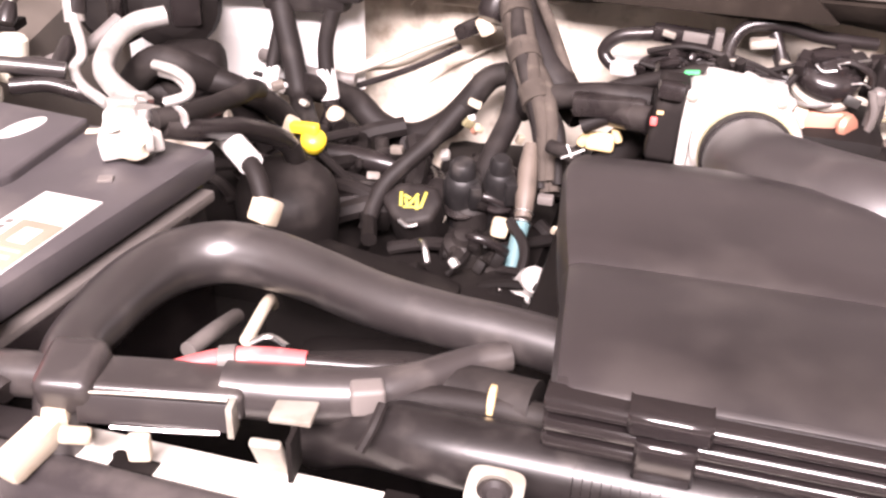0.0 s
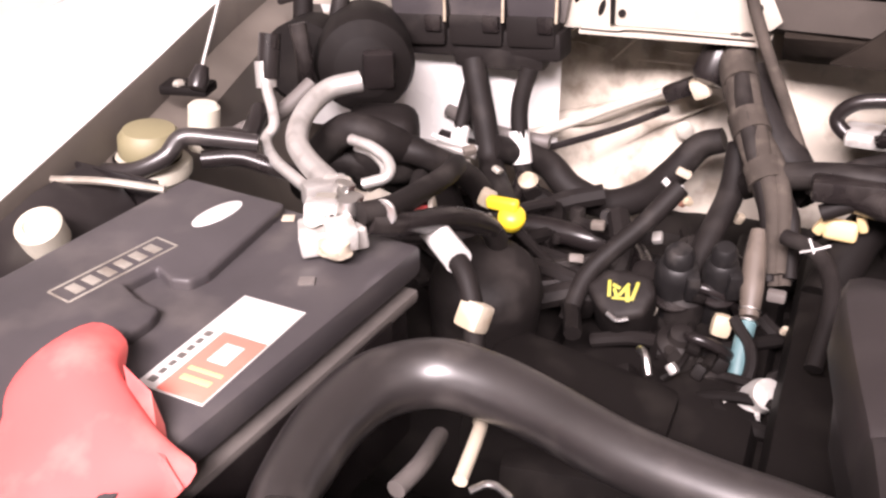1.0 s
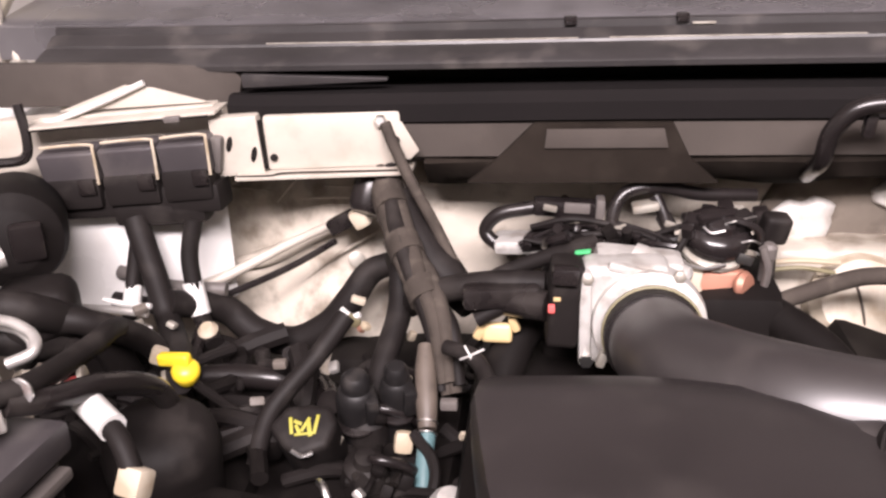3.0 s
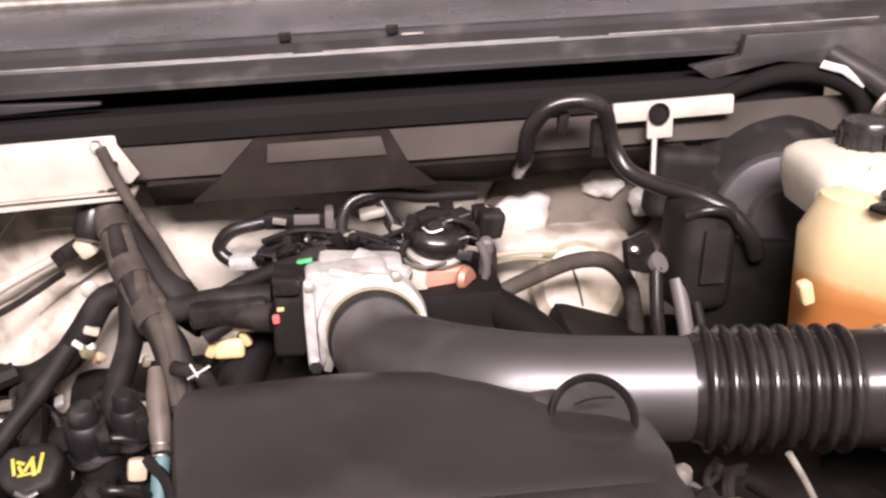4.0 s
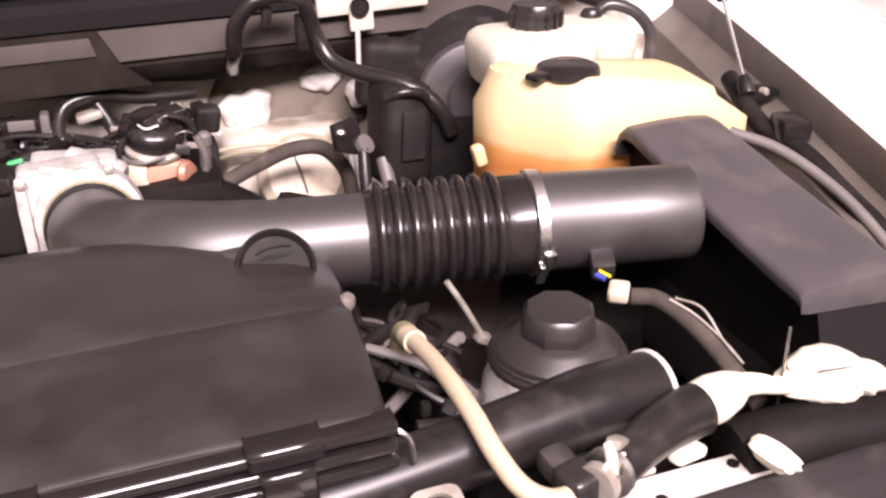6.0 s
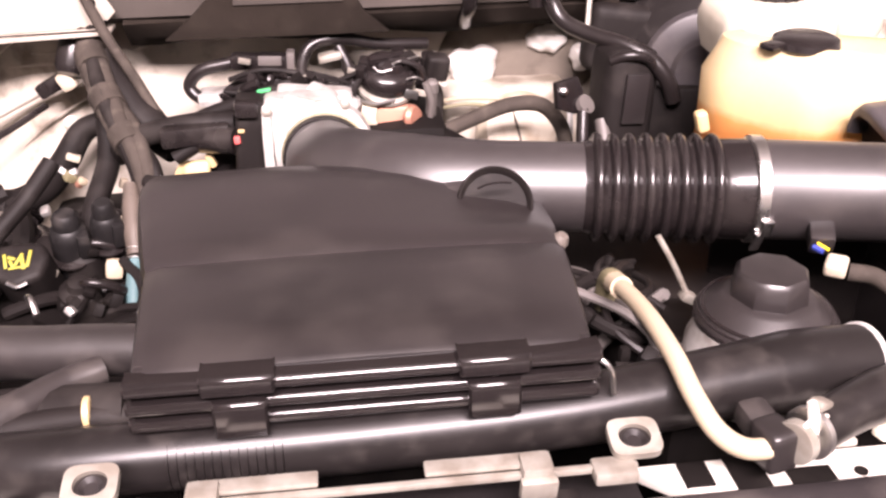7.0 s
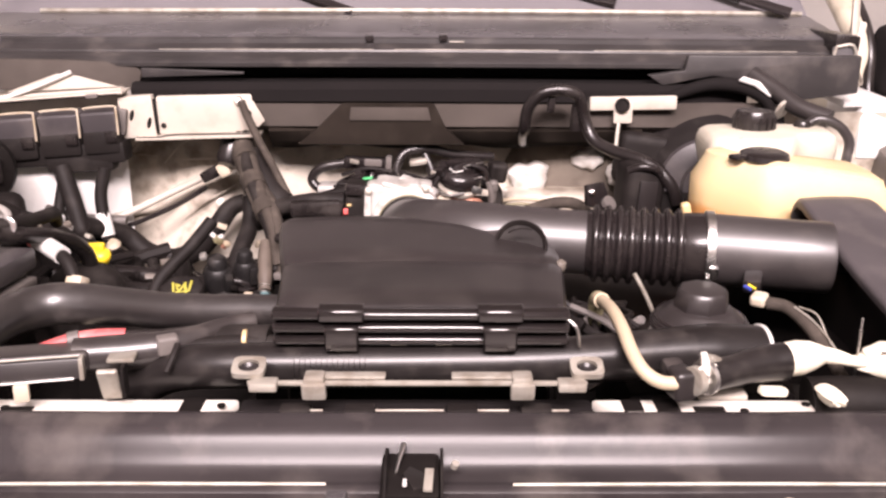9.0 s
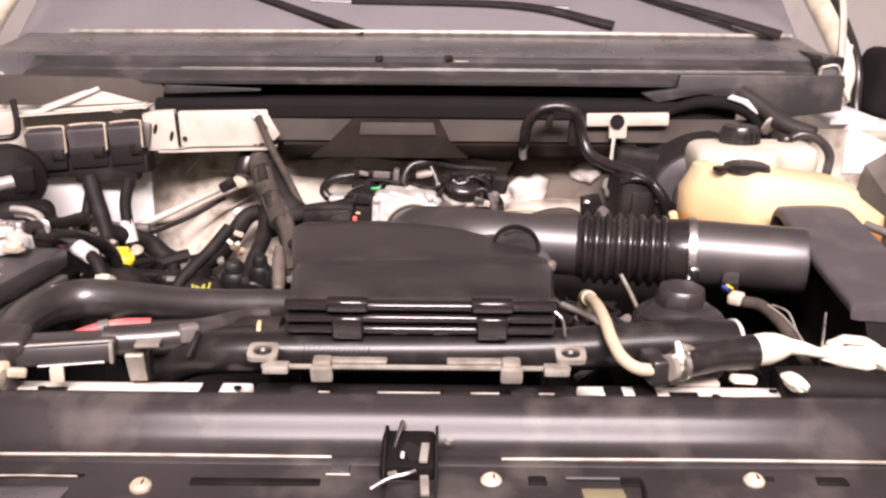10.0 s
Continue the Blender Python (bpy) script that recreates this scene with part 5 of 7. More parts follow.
prof = [[(-0.735, 0.045, 0.962), (-0.728, 0.085, 0.985), (-0.70, 0.115, 1.0), (-0.665, 0.110, 0.997), (-0.65, 0.085, 0.985)],
        [(-0.725, 0.02, 0.958), (-0.715, 0.06, 0.992), (-0.685, 0.082, 1.01), (-0.648, 0.080, 1.003), (-0.628, 0.062, 0.984)],
        [(-0.705, -0.02, 0.950), (-0.690, 0.03, 0.988), (-0.655, 0.05, 1.003), (-0.615, 0.055, 0.994), (-0.585, 0.050, 0.976)],
        [(-0.675, -0.05, 0.935), (-0.655, -0.01, 0.975), (-0.625, 0.015, 0.985), (-0.590, 0.035, 0.982), (-0.560, 0.042, 0.966)],
        [(-0.640, -0.07, 0.915), (-0.618, -0.04, 0.955), (-0.598, -0.02, 0.962), (-0.583, -0.005, 0.955), (-0.577, 0.012, 0.945)]]
rows = [spline(r, 4) for r in prof]
cols = list(zip(*rows))
fine = [spline(c, 4) for c in cols]
part("boot_skin", sheet([list(map(tuple, r)) for r in zip(*fine)], 0.004), redp, boot)
part("boot_flap", sheet([[(-0.640, 0.078, 1.004), (-0.622, 0.060, 0.992), (-0.600, 0.040, 0.985)], [(-0.612, 0.070, 0.995), (-0.596, 0.052, 0.983), (-0.575, 0.034, 0.976)], [(-0.598, 0.062, 0.978), (-0.583, 0.046, 0.970), (-0.562, 0.030, 0.962)]], 0.003), redp, boot)
part("cable_end", tube([(-0.600, -0.005, 0.955), (-0.565, 0.02, 0.945), (-0.53, 0.01, 0.935)], 0.010, 12), rubber, boot)
part("clamp_strip", tube([(-0.612, -0.01, 0.962), (-0.590, -0.02, 0.950), (-0.565, -0.035, 0.940)], 0.007, 10), alu, boot, "dull metal strip")

bx = thing("fuse_cover", (-0.89, 0.2, 0.85), "black plastic panel beside the battery with a pale round plug", "panel")
part("panel", sheet([[(-0.95, y, 0.93), (-0.925, y, 0.985 + 0.01 * (y - 0.2)), (-0.885, y, 0.972), (-0.86, y, 0.94), (-0.85, y, 0.86)] for y in (-0.02, 0.12, 0.25, 0.36)], 0.004), plastic, bx)
part("end_wall", sheet([[(-0.945, 0.36, 0.985), (-0.945, 0.362, 0.84)], [(-0.845, 0.37, 0.975), (-0.845, 0.372, 0.84)]], 0.004), plastic, bx)
part("plug", lathe([(0.022, -0.02), (0.022, 0.003), (0.019, 0.006), (0.014, 0.006), (0.012, 0.003), (0.001, 0.003)], (-0.870, 0.237, 0.984), (0.15, -0.45, 1), 24), neckwhite, bx, "milky round plug")
part("pale_ridge", tube([(-0.935, 0.318, 0.985), (-0.88, 0.332, 0.987), (-0.815, 0.347, 0.983)], 0.004, 8), zinc, bx, "pale worn ridge")

# ---- washer tank and pipes behind the battery ----
wt2 = thing("fluid_reservoir", (-0.88, 0.43, 0.88), "small whitish fluid reservoir with an olive cap behind the battery", "reservoir")
part("body", lathe([(0.034, -0.09), (0.040, -0.06), (0.041, -0.008), (0.047, -0.004), (0.048, 0.006), (0.046, 0.009), (0.036, 0.011), (0.034, 0.020)], (-0.918, 0.445, 0.945), (0, 0, 1), 30), neckwhite, wt2)
part("band", ring((-0.918, 0.445, 0.961), 0.0375, 0.004, (0, 0, 1), 0.006), dark, wt2)
part("cap", lathe([(0.033, 0), (0.035, 0.004), (0.034, 0.022), (0.028, 0.030), (0.010, 0.033), (0.001, 0.033)], (-0.914, 0.447, 0.964), (0.08, 0, 1), 24), olive, wt2, "stained olive-grey cap")
part("stub", lathe([(0.017, -0.02), (0.018, 0.0), (0.018, 0.030), (0.014, 0.034)], (-0.880, 0.50, 0.975), (0.1, 0.1, 1), 20), neckwhite, wt2, "white upright stub")
part("front_hose", tube([(-0.975, 0.42, 0.948), (-0.94, 0.405, 0.955), (-0.90, 0.405, 0.964), (-0.872, 0.42, 0.978), (-0.862, 0.44, 0.994), (-0.83, 0.455, 0.992), (-0.79, 0.475, 0.985)], 0.010, 12), hosemat, wt2)
part("return_hose", tube([(-0.845, 0.452, 0.990), (-0.83, 0.48, 0.985), (-0.82, 0.50, 0.978), (-0.835, 0.55, 0.99)], 0.011, 10), rubber, wt2)
part("feed_hose", tube([(-0.840, 0.44, 0.972), (-0.805, 0.46, 0.972), (-0.77, 0.47, 0.962), (-0.74, 0.50, 0.94)], 0.010, 10), rubber, wt2)

ac = thing("refrigerant_lines", (-0.74, 0.48, 0.95), "pair of dull aluminium refrigerant pipes behind the battery", "pipe")
part("thin_pipe", tube([(-0.836, 0.57, 1.03), (-0.826, 0.555, 1.012), (-0.812, 0.54, 1.0), (-0.798, 0.52, 0.988), (-0.797, 0.50, 0.978), (-0.768, 0.47, 0.972), (-0.725, 0.44, 0.971), (-0.672, 0.402, 0.974)], 0.0065, 12), pipealu, ac)
part("ferrule", lathe([(0.012, 0), (0.012, 0.030)], (-0.834, 0.566, 1.012), (-0.15, 0.25, 1), 14), pipealu, ac)
part("thick_pipe", tube([(-0.735, 0.61, 1.018), (-0.762, 0.585, 1.013), (-0.770, 0.545, 1.0), (-0.757, 0.50, 0.986), (-0.721, 0.46, 0.983), (-0.665, 0.412, 0.986)], 0.0125, 14), pipealu, ac)
part("pipe_bracket", block((-0.668, 0.405, 0.982), (0.046, 0.022, 0.026), (0, 0, 48), 0.005), pipealu, ac)
part("nut", lathe([(0.010, 0), (0.010, 0.014)], (-0.640, 0.388, 0.990), (0.2, 0.2, 1), 6), steel, ac)
part("nut", lathe([(0.009, 0), (0.009, 0.014)], (-0.625, 0.378, 0.985), (0.2, 0.2, 1), 6), steel, ac)
part("thin_loop", tube([(-0.690, 0.50, 0.996), (-0.660, 0.49, 0.996), (-0.634, 0.475, 0.990), (-0.628, 0.458, 0.982), (-0.650, 0.448, 0.974)], 0.006, 10), pipealu, ac)
part("thin_loop", tube([(-0.688, 0.508, 0.984), (-0.665, 0.50, 0.984), (-0.644, 0.485, 0.978), (-0.640, 0.47, 0.970), (-0.652, 0.458, 0.964)], 0.005, 10), pipealu, ac)
part("dark_hose", tube([(-0.835, 0.585, 1.07), (-0.834, 0.575, 1.04), (-0.834, 0.57, 1.022)], 0.013, 12), rubber, ac)
part("dark_pipe", tube([(-0.80, 0.61, 1.006), (-0.821, 0.57, 0.982), (-0.845, 0.52, 0.972), (-0.86, 0.48, 0.96)], 0.010, 10), greyp, ac)

acc = thing("receiver_drier", (-0.79, 0.70, 0.80), "grimy metal darkened for deep shade accumulator canister lying behind the pipes", "canister")
part("canister", lathe([(0.02, -0.13), (0.055, -0.12), (0.063, -0.10), (0.064, 0.02), (0.058, 0.045), (0.040, 0.055), (0.036, 0.058), (0.001, 0.058)], (-0.795, 0.735, 0.998), (0.45, -0.85, 0.12), 30), dark, acc)
part("end_cap", block((-0.752, 0.690, 1.005), (0.040, 0.02, 0.05), (10, 0, 28), 0.012), rubber, acc)
part("side_boss", lathe([(0.05, -0.07), (0.055, -0.05), (0.055, 0.02), (0.046, 0.03), (0.001, 0.03)], (-0.885, 0.74, 0.985), (0.2, -0.9, 0.1), 26), dark, acc)
part("strap", tube([(-0.845, 0.66, 1.06), (-0.835, 0.655, 1.01), (-0.84, 0.66, 0.96)], 0.011, 10), rubber, acc)
heat = thing("heater_hoses", (-0.72, 0.62, 0.90), "bundle of dark rubber heater hoses in the shade", "hose")
for dx, dy, dz, r in ((0, 0, 0, 0.020), (0.05, 0.03, -0.03, 0.016), (-0.03, 0.02, -0.05, 0.020)):
    part("hose", tube([(-0.80 + dx, 0.60 + dy, 0.91 + dz), (-0.745 + dx, 0.585 + dy, 0.965 + dz), (-0.70 + dx, 0.60 + dy, 0.955 + dz), (-0.67 + dx, 0.66 + dy, 0.90 + dz), (-0.66 + dx, 0.70 + dy, 0.82 + dz)], r, 12), tape, heat)
part("dark_hood", block((-0.725, 0.64, 0.93), (0.09, 0.08, 0.09), (0, 0, 20), 0.03, segs=4), tape, heat)
part("cross_pipe", tube([(-0.74, 0.88, 0.885), (-0.66, 0.86, 0.872), (-0.58, 0.86, 0.868)], 0.010, 10), greyp, heat)
part("cross_pipe", tube([(-0.74, 0.85, 0.855), (-0.66, 0.845, 0.845), (-0.60, 0.85, 0.84)], 0.012, 10), rubber, heat)

# ---- connectors on the relay shelf and their looms ----
for x, w, z in ((-0.768, 0.080, 1.054), (-0.6845, 0.077, 1.061), (-0.608, 0.068, 1.067)):
    c = thing("relay_connector", (x, 0.86, 0.99), "black plastic relay connector under the painted shelf with a white clip", "connector", "relay connectors")
    part("housing", block((x, 0.862, z - 0.004), (w, 0.045, 0.044), (8, -4, 0), 0.005, segs=3), batcase, c)
    part("lower_shroud", block((x, 0.864, z - 0.042), (w, 0.05, 0.044), (0, -4, 0), 0.008), tape, c)
    part("shroud_notch", block((x + w * 0.3, 0.838, z - 0.030), (w * 0.3, 0.008, 0.022), (0, -4, 0), 0.003), rubber, c)
    part("clip", tube([(x + w / 2 + 0.001, 0.838, z - 0.026), (x + w / 2 + 0.001, 0.836, z + 0.020), (x + w / 2 - 0.004, 0.840, z + 0.027), (x, 0.841, z + 0.0255), (x - w / 2 + 0.006, 0.841, z + 0.022)], 0.0020, 6), cream, c, "white wire clip")
tray = thing("connector_tray", (-0.72, 0.87, 0.975), "black plastic tray carrying the relay connectors", "tray")
part("tray", block((-0.735, 0.874, 0.995), (0.34, 0.05, 0.040), (0, -4, -2), 0.008), tape, tray)
part("grommet", block((-0.655, 0.868, 0.985), (0.13, 0.045, 0.04), (0, -3, 0), 0.012), tape, tray)
part("side_connector", block((-0.572, 0.868, 1.060), (0.016, 0.018, 0.05), (0, 8, 0), 0.005), greyp, tray, "grey side bracket")
part("hook", tube([(-0.985, 0.84, 1.03), (-0.935, 0.845, 1.045), (-0.88, 0.85, 1.052), (-0.835, 0.855, 1.058), (-0.828, 0.86, 1.085), (-0.835, 0.865, 1.13)], 0.007, 8), rubber, tray)
part("hanger", tube([(-0.92, 0.80, 1.05), (-0.918, 0.79, 1.0), (-0.905, 0.78, 0.95)], 0.014, 12), tape, tray)
part("hanger", tube([(-0.86, 0.80, 1.06), (-0.862, 0.78, 1.01), (-0.85, 0.76, 0.96)], 0.012, 12), tape, tray)
part("stay_rod", tube([(-0.815, 0.89, 1.096), (-0.74, 0.892, 1.122), (-0.670, 0.895, 1.150)], 0.0042, 8), white, tray, "white rod")
lm = thing("relay_looms", (-0.65, 0.82, 0.84), "dark taped wiring looms hanging from the relay connectors with white tags", "wiring")
part("loom", tube([(-0.690, 0.85, 0.975), (-0.682, 0.84, 0.955), (-0.662, 0.82, 0.905), (-0.638, 0.79, 0.850), (-0.590, 0.70, 0.850), (-0.56, 0.62, 0.86)], 0.017, 12), tape, lm)
part("loom", tube([(-0.609, 0.85, 0.975), (-0.618, 0.84, 0.927), (-0.613, 0.83, 0.882), (-0.605, 0.82, 0.845), (-0.575, 0.78, 0.825)], 0.012, 12), tape, lm)
part("loom", tube([(-0.687, 0.85, 0.965), (-0.697, 0.83, 0.90), (-0.694, 0.80, 0.862), (-0.680, 0.74, 0.845)], 0.010, 12), tape, lm)
part("white_tag", tube([(-0.6165, 0.834, 0.890), (-0.606, 0.822, 0.848)], 0.0145, 10), white, lm, "white paper tag")
part("white_tag", tube([(-0.6975, 0.826, 0.885), (-0.694, 0.80, 0.858)], 0.0125, 10), white, lm, "white paper tag")
part("white_tie", tube([(-0.73, 0.80, 0.878), (-0.695, 0.795, 0.874), (-0.66, 0.79, 0.874)], 0.004, 6), white, lm)
part("tie_knot", lathe([(0.012, 0), (0.014, 0.008), (0.008, 0.016)], (-0.585, 0.79, 0.835), (0, -0.5, 1), 12), cream, lm)
part("white_bits", block((-0.675, 0.745, 0.856), (0.06, 0.03, 0.016), (0, 10, -20), 0.005), cream, lm)

tg = thing("starter_lead", (-0.53, 0.38, 0.90), "black starter lead with a white and red sleeve and pale connector", "cable")
part("lead", tube([(-0.62, 0.52, 0.955), (-0.59, 0.45, 0.965), (-0.546, 0.40, 0.957), (-0.512, 0.372, 0.950), (-0.495, 0.355, 0.930), (-0.488, 0.345, 0.905), (-0.484, 0.335, 0.87)], 0.010, 12), tape, tg)
part("white_sleeve", tube([(-0.566, 0.418, 0.962), (-0.545, 0.40, 0.959), (-0.516, 0.376, 0.953)], 0.0135, 12), white, tg, "white paper sleeve")
part("red_band", tube([(-0.574, 0.425, 0.963), (-0.567, 0.419, 0.962)], 0.0137, 12), redp, tg)
part("pale_connector", block((-0.489, 0.347, 0.918), (0.027, 0.022, 0.027), (-30, 0, -20), 0.005), cream, tg)
yc = thing("oil_dipstick", (-0.556, 0.63, 0.84), "bright yellow plastic dipstick handle among the hoses", "handle")
part("handle", block((-0.561, 0.619, 0.889), (0.040, 0.014, 0.015), (0, -4, -8), 0.005, segs=3), yellow, yc)
part("knob", lathe([(0.006, -0.014), (0.013, -0.011), (0.0165, 0.0), (0.0165, 0.006), (0.012, 0.012), (0.004, 0.014)], (-0.549, 0.618, 0.873), (0.2, -0.5, 1), 16), yellow, yc)
part("stem", tube([(-0.549, 0.620, 0.865), (-0.535, 0.628, 0.845), (-0.50, 0.645, 0.80)], 0.006, 8), tape, yc)
part("pale_tag", block((-0.588, 0.640, 0.882), (0.020, 0.014, 0.022), (0, 20, 0), 0.005), cream, yc)

# ---- accessory drive and hoses on that side ----
comp = thing("compressor", (-0.47, 0.5, 0.72), "grimy dark compressor with yellow paint marks", "compressor")
face = [(0.036 * s * math.cos(a), 0.031 * s * math.sin(a)) for s, a in ((1.0, 0.2), (1.12, 0.9), (0.95, 1.6), (1.1, 2.3), (1.25, 3.1), (1.0, 3.9), (1.15, 4.6), (1.05, 5.5))]
part("body", prism(face, 0.11, Matrix.Translation((-0.402, 0.574, 0.8335)) @ pose(0, 0, 0, 34, 0, 0) @ Matrix.Translation((0, 0, -0.1115)), 0.010, segs=3), tape, comp)
part("side_lug", block((-0.452, 0.60, 0.80), (0.03, 0.04, 0.05), (30, 10, 20), 0.010), dark, comp)
part("silver_lip", tube([(-0.414, 0.553, 0.815), (-0.402, 0.549, 0.811), (-0.390, 0.552, 0.814)], 0.003, 8), steel, comp)
for dx, dz, w, h, a in ((-0.016, 0.0, 0.004, 0.020, 12), (-0.009, 0.004, 0.010, 0.004, -20), (-0.008, -0.004, 0.004, 0.012, 30), (0.0, 0.002, 0.004, 0.018, -25), (0.005, -0.003, 0.005, 0.018, 15), (0.012, 0.003, 0.004, 0.022, -5), (0.001, -0.009, 0.024, 0.003, 8)):
    bm = block((0, 0, 0), (w, h, 0.0016), (0, 0, a), 0.0004)
    bmesh.ops.transform(bm, matrix=Matrix.Translation((-0.402 + dx, 0.574 + 0.82 * dz, 0.8335 + 0.56 * dz)) @ pose(0, 0, 0, 34, 0, 0), verts=bm.verts)
    part("paint_mark", bm, yellowpaint, comp, "yellow paint mark")
part("drum", lathe([(0.058, -0.10), (0.062, -0.02), (0.058, 0.0), (0.047, 0.014), (0.028, 0.022), (0.001, 0.024)], (-0.535, 0.50, 0.865), (0.12, -0.25, 1), 32), tape, comp)
part("mount", block((-0.42, 0.44, 0.75), (0.2, 0.12, 0.10), (0, 10, 0), 0.02), dark, comp)
part("hook_wire", tube([(-0.358, 0.456, 0.846), (-0.350, 0.44, 0.852), (-0.342, 0.425, 0.84)], 0.004, 8), steel, comp)
bh = thing("bypass_hose", (-0.48, 0.70, 0.82), "fat dark brown-black hose looping behind the compressor", "hose")
part("hose", tube([(-0.64, 0.80, 0.875), (-0.587, 0.86, 0.838), (-0.545, 0.86, 0.803), (-0.492, 0.86, 0.790), (-0.441, 0.86, 0.814), (-0.408, 0.86, 0.852), (-0.380, 0.87, 0.890), (-0.35, 0.87, 0.905)], [0.018, 0.020, 0.021, 0.021, 0.021, 0.020, 0.018, 0.016], 16), tape, bh)
part("lower_hose", tube([(-0.62, 0.70, 0.815), (-0.55, 0.74, 0.80), (-0.488, 0.76, 0.785), (-0.43, 0.74, 0.79), (-0.40, 0.68, 0.80)], 0.016, 14), rubber, bh)
part("end_clip", block((-0.392, 0.845, 0.862), (0.020, 0.014, 0.010), (0, 25, 10), 0.003), cream, bh)
part("bright_tie", tube([(-0.415, 0.835, 0.852), (-0.400, 0.832, 0.842), (-0.388, 0.832, 0.846)], 0.0045, 8), white, bh)
for x, y, z, s, m in ((-0.398, 0.83, 0.838, 0.016, olive), (-0.380, 0.825, 0.832, 0.012, beigehose), (-0.388, 0.83, 0.825, 0.010, copper)):
    part("corroded_fitting", block((x, y, z), (s, s, s * 0.8), (20, 30, 40), 0.003), m, bh)
rod = thing("boot_highlight", (-0.40, 0.63, 0.86), "dark boot with a short bright rod drawn as its highlight", "rod")
# bright rod laid on the dark boot as its long highlight
part("rod", tube([(-0.388, 0.655, 0.902), (-0.419, 0.62, 0.868)], 0.006, 10), alu, rod)
part("holder", tube([(-0.37, 0.675, 0.92), (-0.40, 0.64, 0.885), (-0.445, 0.59, 0.84), (-0.46, 0.56, 0.79)], [0.012, 0.0115, 0.011, 0.010], 14), tape, rod)
br = thing("bulkhead_brace", (-0.5, 0.9, 0.88), "pale steel brace running along the bulkhead with a dark clip", "brace")
part("brace", tube([(-0.674, 0.83, 0.862), (-0.60, 0.89, 0.870), (-0.504, 0.93, 0.909), (-0.42, 0.93, 0.948), (-0.395, 0.92, 0.965)], [0.009, 0.008, 0.007, 0.006, 0.005], 10), whitepaint, br)
part("lower_pipe", tube([(-0.66, 0.81, 0.845), (-0.59, 0.88, 0.85), (-0.50, 0.90, 0.885), (-0.43, 0.90, 0.925)], 0.005, 8), rubber, br)
part("clip", block((-0.415, 0.90, 0.955), (0.05, 0.02, 0.022), (0, -28, 0), 0.005), rubber, br)
part("knuckle", block((-0.390, 0.885, 0.965), (0.024, 0.022, 0.028), (0, -28, 0), 0.007), cream, br)
part("ring_loop", ring((-0.41, 0.935, 0.883), 0.012, 0.003, (0.3, -1, 0.3), 0.004, seg=20), zinc, br)
part("motor", lathe([(0.02, -0.05), (0.024, -0.04), (0.024, 0.02), (0.018, 0.03), (0.001, 0.032)], (-0.375, 0.89, 1.0), (-0.2, -0.5, -0.8), 18), rubber, br)

tw = thing("main_harness", (-0.33, 0.8, 0.85), "thick dark taped main harness dropping from the bulkhead", "wiring")
trunk = [(-0.350, 0.89, 1.03), (-0.344, 0.86, 1.005), (-0.318, 0.79, 0.965), (-0.288, 0.735, 0.930), (-0.262, 0.69, 0.895), (-0.25, 0.65, 0.84)]
g = random.Random(3)
for k in range(6):
    a = 2 * math.pi * k / 6
    pts = [(x + 0.011 * math.cos(a + 0.5 * n) + g.uniform(-0.003, 0.003), y, z + 0.011 * math.sin(a + 0.5 * n) + g.uniform(-0.003, 0.003)) for n, (x, y, z) in enumerate(trunk)]
    part("loom", tube(pts, [0.010, 0.0115, 0.012, 0.011, 0.010, 0.008], 10), (dustyloom, tape, dustyloom)[k % 3], tw)
for u in (1, 2, 3):
    part("tape_wrap", tube([along(trunk[u], trunk[u + 1], -0.12), along(trunk[u], trunk[u + 1], 0.1), along(trunk[u], trunk[u + 1], 0.3)], 0.0225, 14), dustyloom, tw)
part("side_trunk", tube([(-0.33, 0.87, 1.0), (-0.305, 0.83, 0.955), (-0.27, 0.80, 0.92), (-0.23, 0.77, 0.89)], [0.022, 0.030, 0.028, 0.020], 14), tape, tw)
part("branch", tube([(-0.325, 0.80, 0.93), (-0.322, 0.76, 0.885), (-0.335, 0.70, 0.845), (-0.345, 0.64, 0.80)], [0.014, 0.016, 0.015, 0.012], 14), tape, tw)
part("branch", tube([(-0.31, 0.77, 0.89), (-0.27, 0.735, 0.925), (-0.20, 0.715, 0.945), (-0.14, 0.71, 0.947)], 0.016, 14), tape, tw)
part("diagonal_lead", tube([(-0.345, 0.865, 1.10), (-0.333, 0.852, 1.075), (-0.310, 0.832, 1.033), (-0.282, 0.82, 0.982), (-0.255, 0.80, 0.934)], 0.0075, 10), dustyloom, tw)
part("stay_plate", prism([(-0.012, 0.02), (0.012, 0.024), (0.016, -0.02), (0.0, -0.026), (-0.014, -0.018)], 0.004, Matrix.Translation((-0.325, 0.868, 1.076)) @ pose(0, 0, 0, 90, 0, 0) @ pose(0, 0, 0, 0, 0, 24), 0.0015), whitepaint, tw, "pale stay plate with a bolt")
part("stay_bolt", lathe([(0.006, 0), (0.006, 0.005)], (-0.332, 0.864, 1.078), (0, -1, 0.1), 8), dark, tw)
part("connector", block((-0.19, 0.695, 0.940), (0.09, 0.03, 0.026), (0, -2, 4), 0.007), rubber, tw)
part("connector", block((-0.119, 0.672, 0.944), (0.036, 0.045, 0.100), (0, 5, 4), 0.008, segs=3), tape, tw)
part("connector_cap", block((-0.118, 0.650, 0.985), (0.030, 0.020, 0.020), (0, 5, 4), 0.005), gloss, tw)
part("connector_neck", tube([(-0.135, 0.675, 0.935), (-0.165, 0.69, 0.932), (-0.20, 0.71, 0.928)], 0.018, 12), rubber, tw)
part("red_lock", block((-0.133, 0.647, 0.946), (0.008, 0.006, 0.010), (0, 0, 0), 0.002), redp, tw, "red locking tab")
